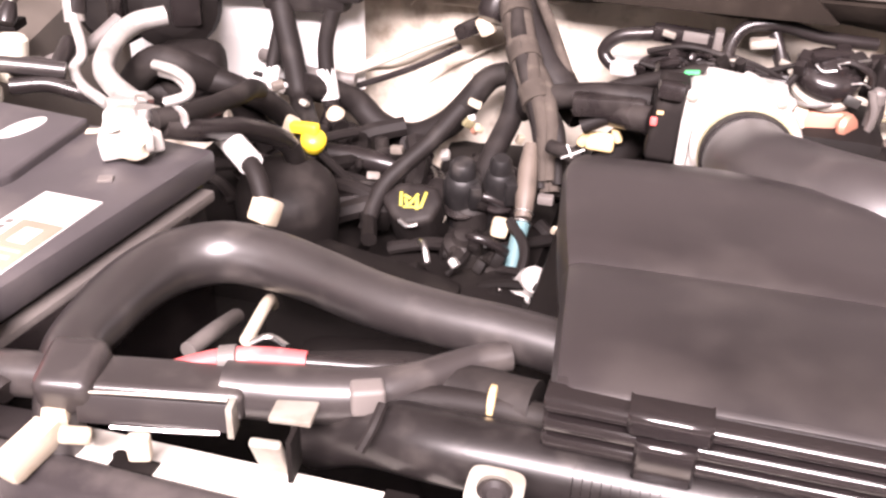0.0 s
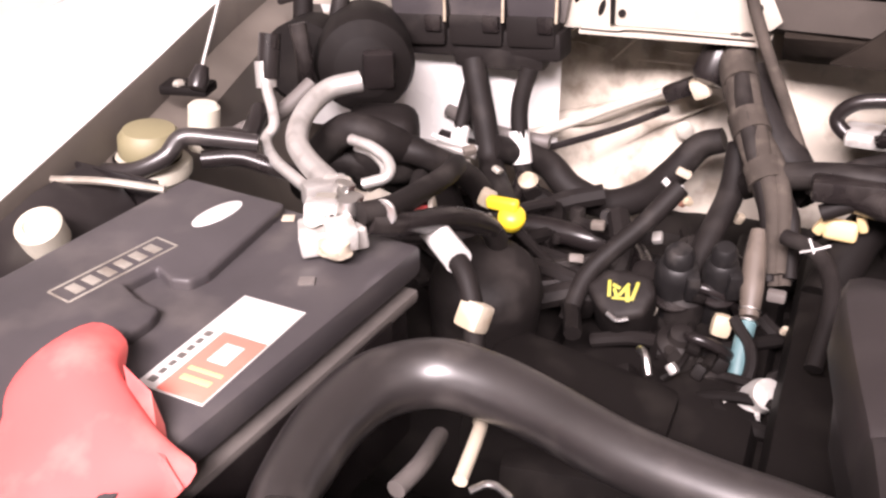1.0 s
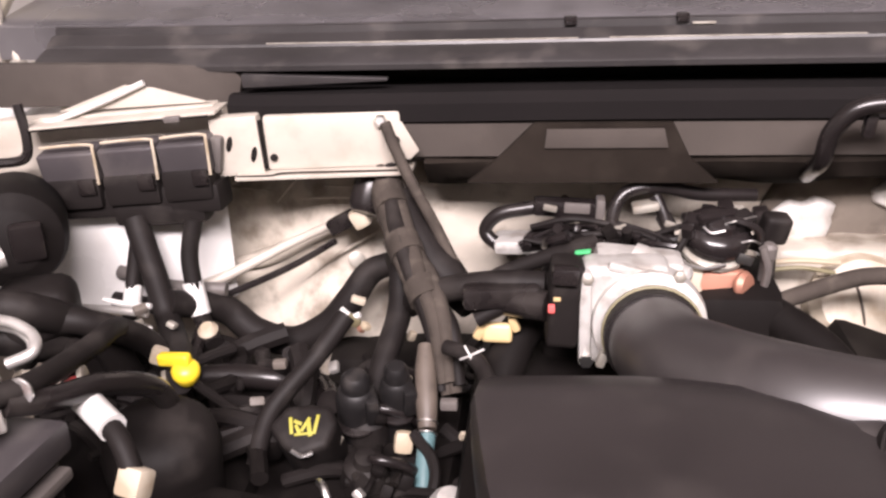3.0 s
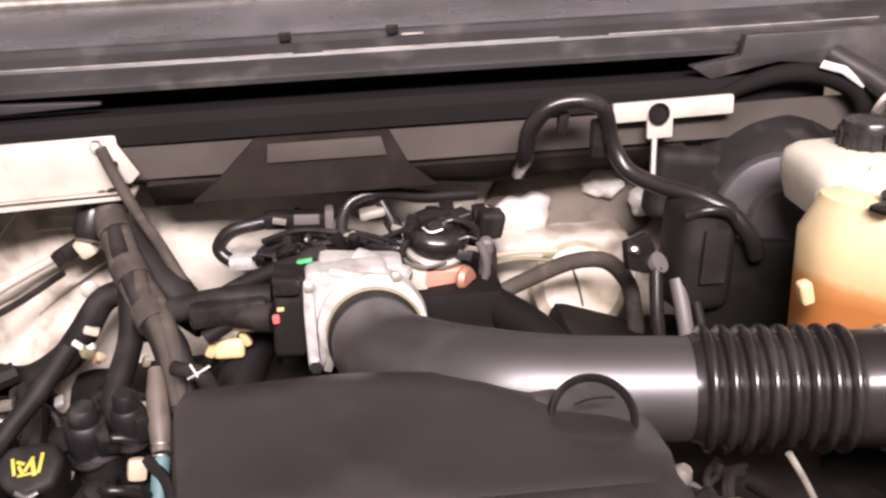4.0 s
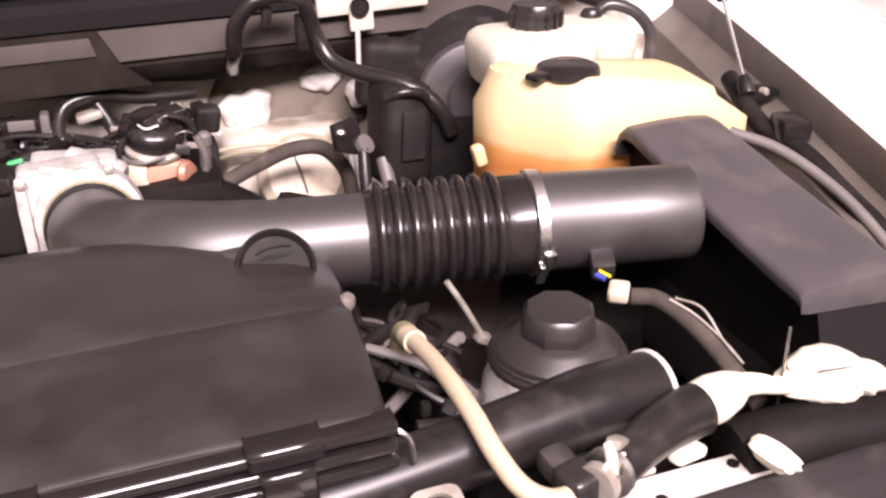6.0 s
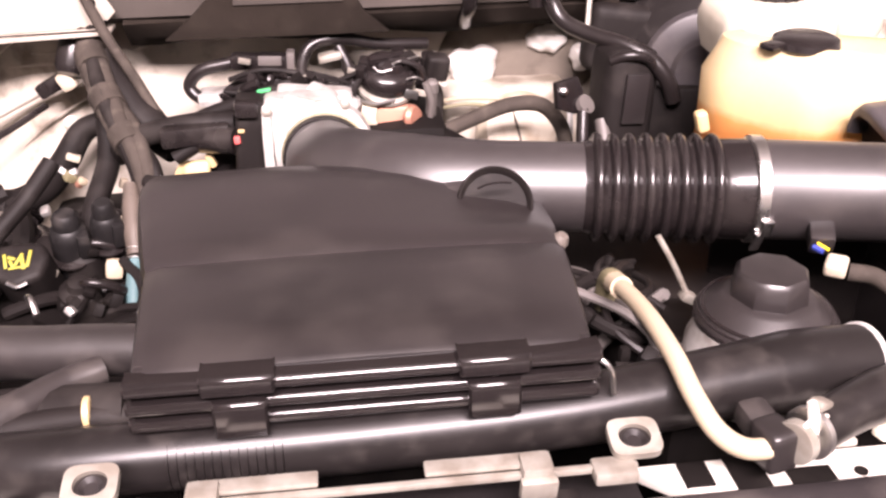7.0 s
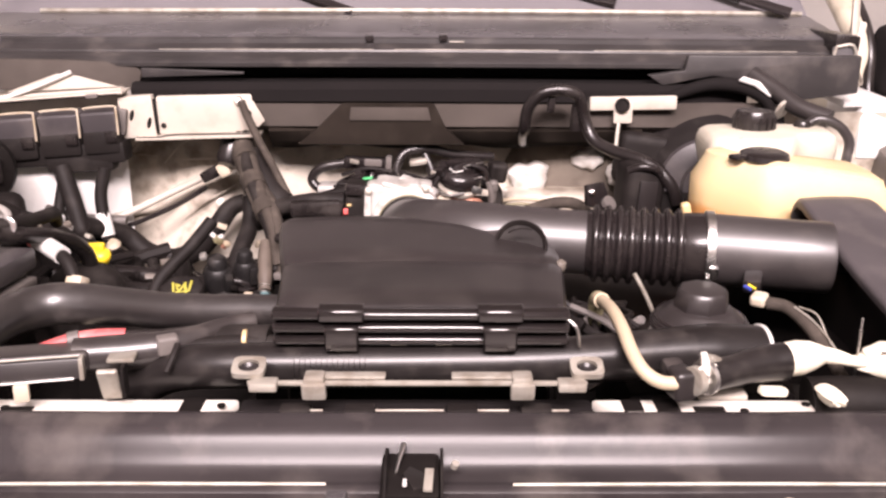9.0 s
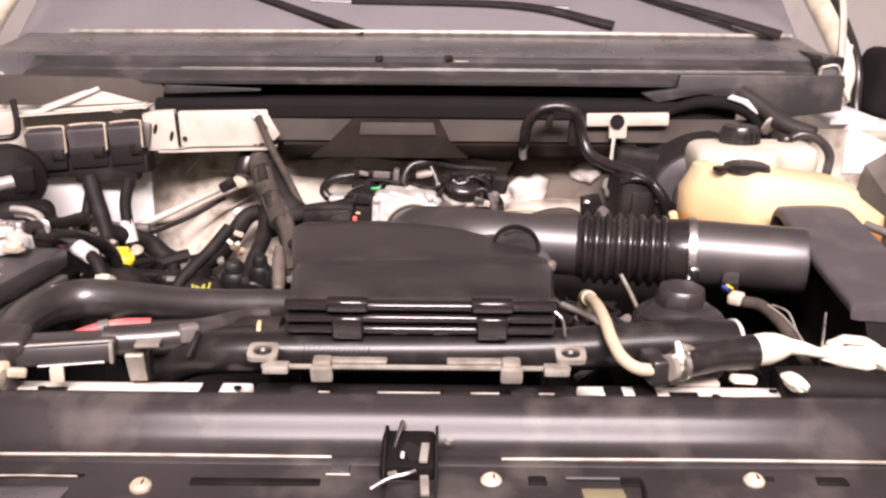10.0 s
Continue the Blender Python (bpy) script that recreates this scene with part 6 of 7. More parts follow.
part("yellow_lock", block((-0.127, 0.648, 0.957), (0.008, 0.005, 0.004), (0, 0, 0), 0.001), tank, tw)
for x, y, z, r in ((-0.356, 0.635, 0.835, 0.024), (-0.309, 0.640, 0.845, 0.020)):
    coil = thing("ignition_coil", (x, y, 0.76), "blue-black moulded ignition coil boot with a bright clip", "ignition coil", "ignition coils")
    part("boot", lathe([(r * 0.8, -0.085), (r, -0.06), (r * 1.02, 0.0), (r * 0.9, 0.012), (r * 0.72, 0.016), (r * 0.70, 0.030), (r * 0.5, 0.036), (0.001, 0.037)], (x, y, z), (0.05, -0.25, 1), 20), blueblack, coil)
    part("lug", block((x + r * 0.8, y - 0.012, z - 0.008), (0.016, 0.020, 0.034), (10, 0, 20), 0.005), blueblack, coil)
    part("collar", ring((x, y - 0.002, z - 0.030), r * 1.06, 0.003, (0.05, -0.25, 1), 0.005, seg=20), rubber, coil)
    part("clip", block((x + r * 0.2, y - r * 0.55, z + 0.022), (0.014, 0.004, 0.004), (0, 8, 15), 0.001), steel, coil, "bright wire clip")
inj = thing("coil_connector", (-0.272, 0.58, 0.78), "grey upright connector with a teal lower plug", "connector")
part("upper_body", tube([(-0.279, 0.678, 0.882), (-0.277, 0.655, 0.862), (-0.273, 0.625, 0.838), (-0.270, 0.60, 0.817)], [0.009, 0.0125, 0.0130, 0.0105], 12), stainbrown, inj, "stained grey-brown connector body")
for u in (0.0, 0.010):
    part("collar", ring((-0.2705, 0.606 - u, 0.822 - 0.85 * u), 0.0125, 0.003, (0, 0.76, 0.65), 0.0035, seg=18), steel, inj)
part("teal_plug", tube([(-0.270, 0.596, 0.812), (-0.271, 0.568, 0.790), (-0.270, 0.545, 0.770)], 0.0100, 10), teal, inj, "teal plastic plug")
part("pale_tab", block((-0.296, 0.59, 0.806), (0.022, 0.018, 0.026), (-20, 10, 10), 0.007), beigehose, inj)
part("side_tab", block((-0.247, 0.62, 0.838), (0.020, 0.012, 0.012), (0, 0, 0), 0.003), greyp, inj)
for x, y, z, s in ((-0.308, 0.76, 0.852, 1.0), (-0.306, 0.70, 0.822, 0.9), (-0.232, 0.615, 0.80, 0.8)):
    part("pale_clip", block((x, y, z), (0.010 * s, 0.009 * s, 0.014 * s), (20, 15, 30), 0.003), cream, inj)
par = thing("alloy_housing", (-0.25, 0.5, 0.72), "dull cast alloy housing below the teal plug", "housing")
part("housing", block((-0.262, 0.505, 0.762), (0.045, 0.035, 0.03), (10, 0, 15), 0.008), alu, par)
part("neck", lathe([(0.016, -0.02), (0.018, 0.0), (0.016, 0.014), (0.010, 0.018)], (-0.240, 0.51, 0.785), (0.4, -0.6, 0.7), 20), alu, par)
part("bolt", lathe([(0.008, 0), (0.008, 0.01)], (-0.27, 0.49, 0.765), (0, 0, 1), 6), steel, par)
ear = thing("cream_connector", (-0.195, 0.78, 0.82), "cream plastic two-eared connector near the throttle", "connector")
part("body", block((-0.196, 0.70, 0.889), (0.036, 0.014, 0.024), (-20, 0, -4), 0.006, segs=3), tank, ear)
part("ear", block((-0.216, 0.702, 0.890), (0.012, 0.012, 0.022), (0, 30, 0), 0.004), tank, ear)
part("ear", block((-0.176, 0.700, 0.901), (0.010, 0.012, 0.020), (0, -22, 0), 0.004), tank, ear)
part("lead", tube([(-0.20, 0.715, 0.885), (-0.215, 0.73, 0.87), (-0.24, 0.74, 0.84)], 0.008, 8), tape, ear)
xt = thing("cable_tie", (-0.22, 0.61, 0.89), "white cable tie crossed over a black lead", "cable tie")
part("strap", tube([(-0.232, 0.615, 0.898), (-0.220, 0.606, 0.908), (-0.205, 0.602, 0.918)], 0.0014, 6), white, xt)
part("strap", tube([(-0.226, 0.606, 0.920), (-0.219, 0.603, 0.906), (-0.214, 0.60, 0.893)], 0.0014, 6), white, xt)

part("lead", tube([(-0.25, 0.64, 0.90), (-0.215, 0.61, 0.902), (-0.195, 0.55, 0.89), (-0.20, 0.48, 0.85)], 0.009, 10), tape, xt)

gap = thing("drain_tubes", (-0.46, 0.2, 0.80), "two thin drain tubes in the dark gap under the snorkel", "tube")
part("tube", tube([(-0.49, 0.27, 0.84), (-0.475, 0.20, 0.872), (-0.478, 0.16, 0.878)], 0.008, 10), greyp, gap)
part("tube", tube([(-0.465, 0.30, 0.84), (-0.445, 0.25, 0.878), (-0.436, 0.185, 0.880)], 0.006, 10), cream, gap)
part("bright_lip", tube([(-0.418, 0.158, 0.9), (-0.405, 0.169, 0.902), (-0.387, 0.163, 0.9)], 0.003, 8), steel, gap)
part("dark_web", block((-0.33, 0.13, 0.90), (0.12, 0.05, 0.03), (0, 0, 12), 0.012), tape, gap)


def tangle(name, at, label, count, box_lo, box_hi, r, mats, seed):
    """Short wires, clips and sleeves lying over one another between two corners."""
    g = random.Random(seed)
    t = thing(name, at, label, "wiring")
    for k in range(count):
        p = [g.uniform(a, b) for a, b in zip(box_lo, box_hi)]
        way, turn = Vector((g.uniform(-1, 1), g.uniform(-1, 1), g.uniform(-0.35, 0.35))).normalized(), Vector((g.uniform(-1.6, 1.6), g.uniform(-1.6, 1.6), g.uniform(-0.1, 0.7)))
        pts = [tuple(Vector(p) + way * (0.036 * u) + turn * (0.012 * (1 - u * u / 2.25)) * 1.6) for u in (-1.5, -0.7, 0, 0.7, 1.5)]
        part("wire", tube(pts, g.uniform(*r), 8, 4), mats[k % len(mats)], t)
    for k in range(count // 3):
        p = [g.uniform(a, b) for a, b in zip(box_lo, box_hi)]
        s = g.uniform(0.6, 1.3)
        part("clip", block((p[0], p[1], p[2] + 0.008), (0.016 * s, 0.014 * s, 0.020 * s), (g.uniform(-40, 40), g.uniform(-40, 40), g.uniform(0, 180)), 0.004), (tape, dark, rubber, dark, tape, dark)[g.randrange(6)], t)
    return t


coils = thing("ignition_coils", (-0.34, 0.62, 0.74), "row of grimy black ignition coils with dusty leads", "ignition coil")
for k, (x, y, z) in enumerate(((-0.335, 0.56, 0.79), (-0.345, 0.64, 0.805), (-0.35, 0.72, 0.815))):
    part("coil_body", lathe([(0.026, -0.08), (0.028, -0.01), (0.024, 0.006), (0.014, 0.012), (0.012, 0.022), (0.001, 0.024)], (x, y, z), (0.15, -0.35, 1), 20), tape, coils)
    part("coil_lead", tube([(x, y, z + 0.01), (x + 0.02, y - 0.015, z + 0.022), (x + 0.05, y - 0.005, z + 0.006), (x + 0.065, y + 0.02, z - 0.03)], 0.006, 10), rubber, coils)
    part("coil_clip", block((x + 0.018, y - 0.02, z + 0.012), (0.014, 0.012, 0.010), (10, 20, 30 * k), 0.003), dark, coils)

tangle("alternator_wiring", (-0.5, 0.68, 0.75), "dark hoses and wires piled beside the compressor", 18, (-0.58, 0.56, 0.765), (-0.45, 0.80, 0.81), (0.008, 0.016), (tape, rubber, tape, dark, tape), 21)
tangle("injector_wiring", (-0.33, 0.6, 0.8), "tangle of black injector wires and small clips beside the box", 34, (-0.40, 0.46, 0.745), (-0.21, 0.80, 0.785), (0.004, 0.010), (tape, dark, tape, rubber, tape, dark), 5)
tangle("duct_side_wiring", (0.29, 0.3, 0.8), "tangle of dark wires and pipes between box and oil cap", 20, (0.20, 0.16, 0.868), (0.29, 0.36, 0.90), (0.003, 0.008), (tape, rubber, tape, greyp), 6)
tangle("heater_pipe_wiring", (-0.62, 0.7, 0.8), "dark wires and clips between the heater hoses", 20, (-0.74, 0.56, 0.79), (-0.54, 0.78, 0.83), (0.004, 0.010), (tape, rubber, tape, dark), 8)
tangle("manifold_cables", (0.02, 0.86, 0.9), "short black cables lying over the intake manifold", 22, (-0.13, 0.82, 0.925), (0.02, 0.90, 0.955), (0.003, 0.007), (rubber, gloss, tape), 9)

clips = thing("harness_clips", (-0.65, 0.74, 0.82), "pale and silver clips and pipe ends scattered on the wiring", "clips")
for k, (x, y, z) in enumerate(((-0.655, 0.735, 0.876), (-0.651, 0.74, 0.893), (-0.670, 0.735, 0.865), (-0.643, 0.735, 0.867), (-0.612, 0.74, 0.872), (-0.47, 0.62, 0.835), (-0.39, 0.60, 0.836), (-0.386, 0.66, 0.86), (-0.374, 0.60, 0.80), (-0.47, 0.72, 0.83), (-0.51, 0.56, 0.82), (-0.33, 0.50, 0.80))):
    s = (0.8, 1.1, 0.5, 0.9)[k % 4]
    part("clip", block((x, y, z), (0.016 * s, 0.012, 0.010 * s), (20 * (k % 3), 15 * (k % 4) - 20, 40 * k), 0.003), (zinc, shadepaint, cream, pipealu)[k % 4], clips)
for z, y in ((0.888, 0.76), (0.872, 0.75)):
    part("pipe", tube([(-0.78, y, z - 0.002), (-0.70, y - 0.01, z), (-0.645, y - 0.015, z - 0.003)], 0.0055, 10), pipealu, clips)
for x, y, z in ((-0.565, 0.43, 0.966), (-0.575, 0.62, 0.853), (-0.49, 0.86, 0.790), (-0.70, 0.60, 0.955)):
    part("hose_clip", ring((x, y, z), 0.019, 0.002, (0.8, 0.3, 0.1), 0.006, seg=20), zinc, clips)

# ---- throttle body and what sits behind it ----
tbo = thing("throttle_body", (-0.05, 0.68, 0.86), "cast aluminium throttle body with a dark round cuff", "throttle body")
part("casting", block((-0.052, 0.684, 0.930), (0.096, 0.05, 0.120), (0, 0, 0), 0.012, segs=3), alu, tbo)
part("bore_ring", lathe([(0.062, -0.02), (0.064, 0.0), (0.062, 0.016), (0.056, 0.018)], (-0.026, 0.664, 0.924), (0, -1, 0.08), 36), alu, tbo)
part("web", block((-0.030, 0.664, 0.982), (0.085, 0.012, 0.010), (0, 12, 0), 0.003), alu, tbo)
for x, z in ((-0.094, 0.978), (0.004, 0.982)):
    part("flange_bolt", lathe([(0.007, 0), (0.007, 0.006), (0.004, 0.008)], (x, 0.657, z), (0, -1, 0.1), 6), zinc, tbo)
part("top_web", block((-0.035, 0.715, 0.972), (0.10, 0.05, 0.03), (0, 6, 0), 0.010), alu, tbo)
part("flange_ear", block((-0.096, 0.66, 0.93), (0.014, 0.018, 0.115), (0, 0, 0), 0.005), alu, tbo)
part("bolt", lathe([(0.008, 0), (0.008, 0.008)], (-0.094, 0.652, 0.882), (0, -1, 0), 6), steel, tbo)
part("motor", lathe([(0.024, -0.05), (0.025, -0.04), (0.025, 0.015), (0.020, 0.020), (0.001, 0.020)], (0.000, 0.705, 0.955), (0.8, -0.3, -0.3), 22), alu, tbo)
part("green_clip", block((-0.098, 0.70, 0.992), (0.018, 0.008, 0.004), (0, -10, -10), 0.0015), greenp, tbo, "small green clip")
mf = thing("intake_manifold", (0.0, 0.83, 0.75), "dull alloy intake manifold under connectors and wires", "manifold")
part("plenum", block((0.0, 0.83, 0.86), (0.30, 0.16, 0.11), (0, 0, 0), 0.03), dark, mf)
part("runner", tube([(-0.12, 0.80, 0.88), (-0.17, 0.74, 0.87), (-0.20, 0.66, 0.82)], 0.026, 14), dark, mf)
part("runner", tube([(0.12, 0.80, 0.88), (0.18, 0.72, 0.86), (0.22, 0.62, 0.82)], 0.026, 14), dark, mf)
part("alloy_cover", block((-0.13, 0.90, 0.925), (0.16, 0.05, 0.02), (0, 0, 0), 0.008), alu, mf)
cn = thing("manifold_wiring", (0.0, 0.88, 0.9), "cluster of black connectors and looping wires on the manifold", "wiring")
part("plug_body", block((-0.115, 0.895, 0.977), (0.085, 0.026, 0.022), (0, 3, 0), 0.005), gloss, cn)
part("plug_latch", block((-0.10, 0.882, 0.980), (0.034, 0.006, 0.014), (0, 3, 0), 0.002), greyp, cn)
part("plug_tip", block((-0.07, 0.892, 0.978), (0.012, 0.028, 0.026), (0, 3, 0), 0.003), greyp, cn)
part("wire_loop", tube([(-0.156, 0.90, 0.975), (-0.203, 0.90, 0.965), (-0.222, 0.90, 0.940), (-0.195, 0.89, 0.922), (-0.148, 0.88, 0.931), (-0.102, 0.88, 0.945), (-0.06, 0.88, 0.95)], 0.0095, 12), rubber, cn)
part("wire_loop", tube([(-0.055, 0.87, 0.94), (-0.053, 0.88, 0.975), (-0.035, 0.89, 1.0), (0.01, 0.90, 1.003), (0.062, 0.91, 0.99), (0.135, 0.93, 0.982)], 0.009, 12), rubber, cn)
part("wire_loop", tube([(0.0, 0.89, 0.995), (0.012, 0.88, 0.97), (0.02, 0.87, 0.94)], 0.008, 10), rubber, cn)
for k in range(5):
    part("black_connector", block((0.045 + 0.022 * k, 0.872 + 0.006 * (k % 2), 0.955 + 0.008 * ((k * 7) % 3)), (0.02, 0.03, 0.04), (8 * (k % 3), 12 * (k % 2) - 6, 0), 0.005), (gloss if k % 2 else rubber), cn)
part("flat_plate", block((-0.02, 0.87, 0.935), (0.12, 0.05, 0.012), (0, 4, 0), 0.004), rubber, cn)
part("wire_clip", tube([(0.045, 0.85, 0.962), (0.05, 0.848, 0.975), (0.09, 0.85, 0.978)], 0.003, 6), steel, cn)
part("silver_cap", block((-0.012, 0.885, 0.982), (0.036, 0.026, 0.012), (0, -10, 0), 0.005), zinc, cn)
for x, z, tilt in ((-0.135, 0.985, 12), (-0.088, 0.966, -8), (0.020, 0.962, 20), (-0.045, 0.958, -15), (0.10, 0.985, 5)):
    part("wire_clip", block((x, 0.868, z), (0.018, 0.006, 0.008), (10, tilt, 0), 0.002), zinc, cn, "small dull metal clip")
for a, b in (((-0.16, 0.870, 0.958), (-0.06, 0.862, 0.966)), ((-0.14, 0.866, 0.938), (-0.03, 0.858, 0.948)), ((0.00, 0.862, 0.952), (0.11, 0.858, 0.970))):
    part("thin_wire", tube([a, tuple((Vector(a) + Vector(b)) / 2 + Vector((0, -0.008, 0.012))), b], 0.004, 8), tape, cn)
for pts in ([(-0.24, 0.72, 0.925), (-0.19, 0.76, 0.94), (-0.13, 0.80, 0.948), (-0.08, 0.84, 0.95)], [(-0.22, 0.69, 0.91), (-0.17, 0.70, 0.935), (-0.12, 0.74, 0.95)], [(0.10, 0.85, 0.95), (0.14, 0.86, 0.93), (0.135, 0.84, 0.87), (0.12, 0.80, 0.84)]):
    part("wire", tube(pts, 0.010, 10), tape, cn)
so = thing("vacuum_solenoid", (0.07, 0.86, 0.84), "dull copper-coloured solenoid with a bright clip", "solenoid")
part("coil", block((0.070, 0.795, 0.915), (0.064, 0.034, 0.036), (-14, 4, 6), 0.008, segs=4), copper, so)
part("coil_end", lathe([(0.017, 0), (0.018, 0.004), (0.014, 0.010), (0.001, 0.011)], (0.096, 0.785, 0.916), (0.7, -0.6, 0.1), 18), copper, so)
part("coil_side", prism([(-0.016, 0.018), (0.014, 0.014), (0.010, -0.004), (0.016, -0.020), (-0.004, -0.018), (-0.014, -0.004)], 0.012, Matrix.Translation((0.036, 0.785, 0.922)) @ pose(0, 0, 0, 80, 0, 0), 0.003), cream, so, "chipped cream bracket")
part("band", lathe([(0.040, -0.006), (0.0425, -0.005), (0.0425, 0.001), (0.040, 0.003)], (0.064, 0.812, 0.958), (0.12, -0.45, 1), 30), zinc, so, "bright metal rim")
part("band_tail", tube([(0.020, 0.785, 0.952), (0.030, 0.774, 0.946), (0.050, 0.768, 0.944), (0.074, 0.772, 0.947)], 0.0025, 8), steel, so)
part("cap", lathe([(0.040, -0.002), (0.0415, 0.006), (0.041, 0.016), (0.034, 0.024), (0.024, 0.026), (0.020, 0.034), (0.008, 0.038), (0.001, 0.038)], (0.066, 0.814, 0.964), (0.12, -0.40, 1), 30), gloss, so, "black round connector cap")
part("cap_wire", tube([(0.072, 0.790, 0.992), (0.085, 0.788, 0.997), (0.110, 0.80, 0.999)], 0.0013, 6), steel, so)
part("base", block((0.068, 0.815, 0.872), (0.06, 0.045, 0.06), (0, 0, 0), 0.010), tape, so)
part("side_post", lathe([(0.008, -0.06), (0.008, 0.0), (0.010, 0.002), (0.010, 0.016), (0.006, 0.020)], (0.128, 0.80, 0.945), (0.05, -0.1, 1), 16), greyp, so, "grey upright post")
part("valve_block", block((0.138, 0.822, 0.976), (0.034, 0.026, 0.038), (12, 8, 10), 0.008, segs=3), tape, so, "dark valve block")
part("lead", tube([(0.118, 0.80, 0.965), (0.112, 0.79, 0.985), (0.090, 0.79, 0.996), (0.066, 0.80, 0.994)], 0.0045, 8), rubber, so)
part("lead", tube([(0.122, 0.79, 0.90), (0.126, 0.785, 0.935), (0.118, 0.785, 0.965)], 0.005, 8), greyp, so)
part("lead", tube([(0.028, 0.79, 0.975), (0.018, 0.785, 0.955), (0.022, 0.78, 0.930), (0.036, 0.775, 0.91)], 0.0045, 8), tape, so)
part("cap_rib", block((0.066, 0.800, 0.998), (0.056, 0.012, 0.012), (20, 0, 25), 0.003), gloss, so)
part("cap_block", block((0.040, 0.800, 0.990), (0.026, 0.020, 0.020), (18, 6, -15), 0.004), rubber, so)
part("cap_block", block((0.096, 0.806, 0.990), (0.024, 0.024, 0.022), (24, -8, 30), 0.004), tape, so)
part("glint_wire", tube([(0.092, 0.782, 0.972), (0.104, 0.780, 0.975), (0.114, 0.784, 0.970)], 0.0014, 6), steel, so)
part("glint_wire", tube([(0.046, 0.782, 0.992), (0.056, 0.780, 0.985), (0.072, 0.782, 0.987)], 0.0013, 6), steel, so)
part("cap_tab", block((0.030, 0.790, 0.984), (0.014, 0.016, 0.016), (20, 0, -20), 0.003), rubber, so)
part("clip_blade", block((0.098, 0.782, 0.950), (0.020, 0.003, 0.012), (0, 20, 10), 0.001), steel, so)
hb = thing("heater_box", (0.26, 0.93, 0.7), "aged cream plastic heater housing at the bulkhead", "housing")
part("housing", block((0.26, 0.965, 0.83), (0.20, 0.09, 0.16), (0, 0, 0), 0.02, segs=3), firepaint, hb)
part("drum", lathe([(0.05, -0.05), (0.068, -0.045), (0.068, 0.03), (0.055, 0.045), (0.001, 0.048)], (0.275, 0.915, 0.83), (0, -0.8, 0.5), 28), cream, hb)
part("seam", tube([(0.262, 0.900, 0.885), (0.268, 0.872, 0.858), (0.273, 0.860, 0.825), (0.275, 0.866, 0.78)], 0.0018, 8), stainbrown, hb, "rust-stained moulding seam")
# white tube put in for the light showing between the hoses
part("lit_gap", tube([(0.342, 0.862, 0.905), (0.346, 0.856, 0.865), (0.346, 0.858, 0.80)], 0.006, 8, flat=0.6), white, hb, "white strip drawn as a lit gap between hoses")
part("pipe", tube([(0.150, 0.885, 0.893), (0.19, 0.88, 0.899), (0.235, 0.885, 0.890)], 0.003, 8), olive, hb)
part("pipe", tube([(0.145, 0.885, 0.903), (0.185, 0.88, 0.909), (0.24, 0.885, 0.904)], 0.004, 8), beigehose, hb)
vh = thing("vacuum_hose", (0.24, 0.82, 0.86), "black rubber vacuum hose arching over the manifold", "hose")
part("hose", tube([(0.085, 0.78, 0.855), (0.130, 0.80, 0.878), (0.200, 0.80, 0.908), (0.248, 0.80, 0.922), (0.290, 0.80, 0.917), (0.318, 0.80, 0.884), (0.328, 0.80, 0.842), (0.334, 0.80, 0.79)], 0.0112, 12), dustyloom, vh)
part("hose_end", tube([(0.096, 0.782, 0.860), (0.118, 0.792, 0.871), (0.138, 0.80, 0.881)], 0.0135, 12), stainbrown, vh)
part("tee_arm", tube([(0.118, 0.775, 0.845), (0.122, 0.770, 0.870), (0.118, 0.775, 0.900)], 0.007, 10), greyp, vh)
part("tee", block((0.088, 0.775, 0.848), (0.05, 0.03, 0.03), (0, -20, -30), 0.008), greyp, vh)
part("white_tip", lathe([(0.006, 0), (0.006, 0.015)], (0.075, 0.752, 0.85), (-0.3, -0.5, 0.6), 10), white, vh)

# ---- brake servo ----
bo = thing("brake_servo", (0.5, 0.86, 0.85), "black brake servo drum with its master cylinder", "brake servo")
sax = (-0.16, -0.95, 0.10)
part("drum", lathe([(0.08, -0.14), (0.126, -0.12), (0.132, -0.10), (0.132, -0.03), (0.1345, -0.026), (0.1345, -0.016), (0.130, -0.012), (0.112, 0.010), (0.090, 0.030)], (0.54, 0.86, 0.945), sax, 48), oldrubber, bo)
part("front_shell", lathe([(0.0905, 0.028), (0.0895, 0.040), (0.086, 0.046), (0.080, 0.048), (0.05, 0.053), (0.045, 0.066), (0.001, 0.067)], (0.54, 0.86, 0.945), sax, 48), batcase, bo, "dusty grey servo front shell")
part("shoulder", block((0.435, 0.892, 0.985), (0.13, 0.05, 0.105), (0, 8, 0), 0.022, segs=4), tape, bo)
part("cylinder", lathe([(0.03, -0.03), (0.03, 0.06), (0.026, 0.075), (0.001, 0.077)], (0.47, 0.81, 0.915), (-0.55, -0.8, -0.05), 20), tape, bo)
part("fluid_box", block((0.388, 0.745, 0.945), (0.078, 0.075, 0.145), (0, 4, 10), 0.024, segs=4), tape, bo, "black fluid reservoir")
part("box_face", block((0.396, 0.704, 0.952), (0.034, 0.006, 0.07), (0, 4, 10), 0.003), plastic, bo)
part("box_collar", tube([(0.362, 0.715, 1.003), (0.385, 0.706, 1.012), (0.41, 0.708, 1.006), (0.428, 0.715, 0.985)], 0.007, 10), rubber, bo)
part("bracket", prism([(-0.018, -0.018), (0.012, -0.03), (0.026, 0.0), (0.018, 0.022), (-0.018, 0.018)], 0.012, Matrix.Translation((0.304, 0.735, 0.955)) @ pose(0, 0, 0, 80, 0, 20), 0.003), gloss, bo, "black bracket with a bolt")
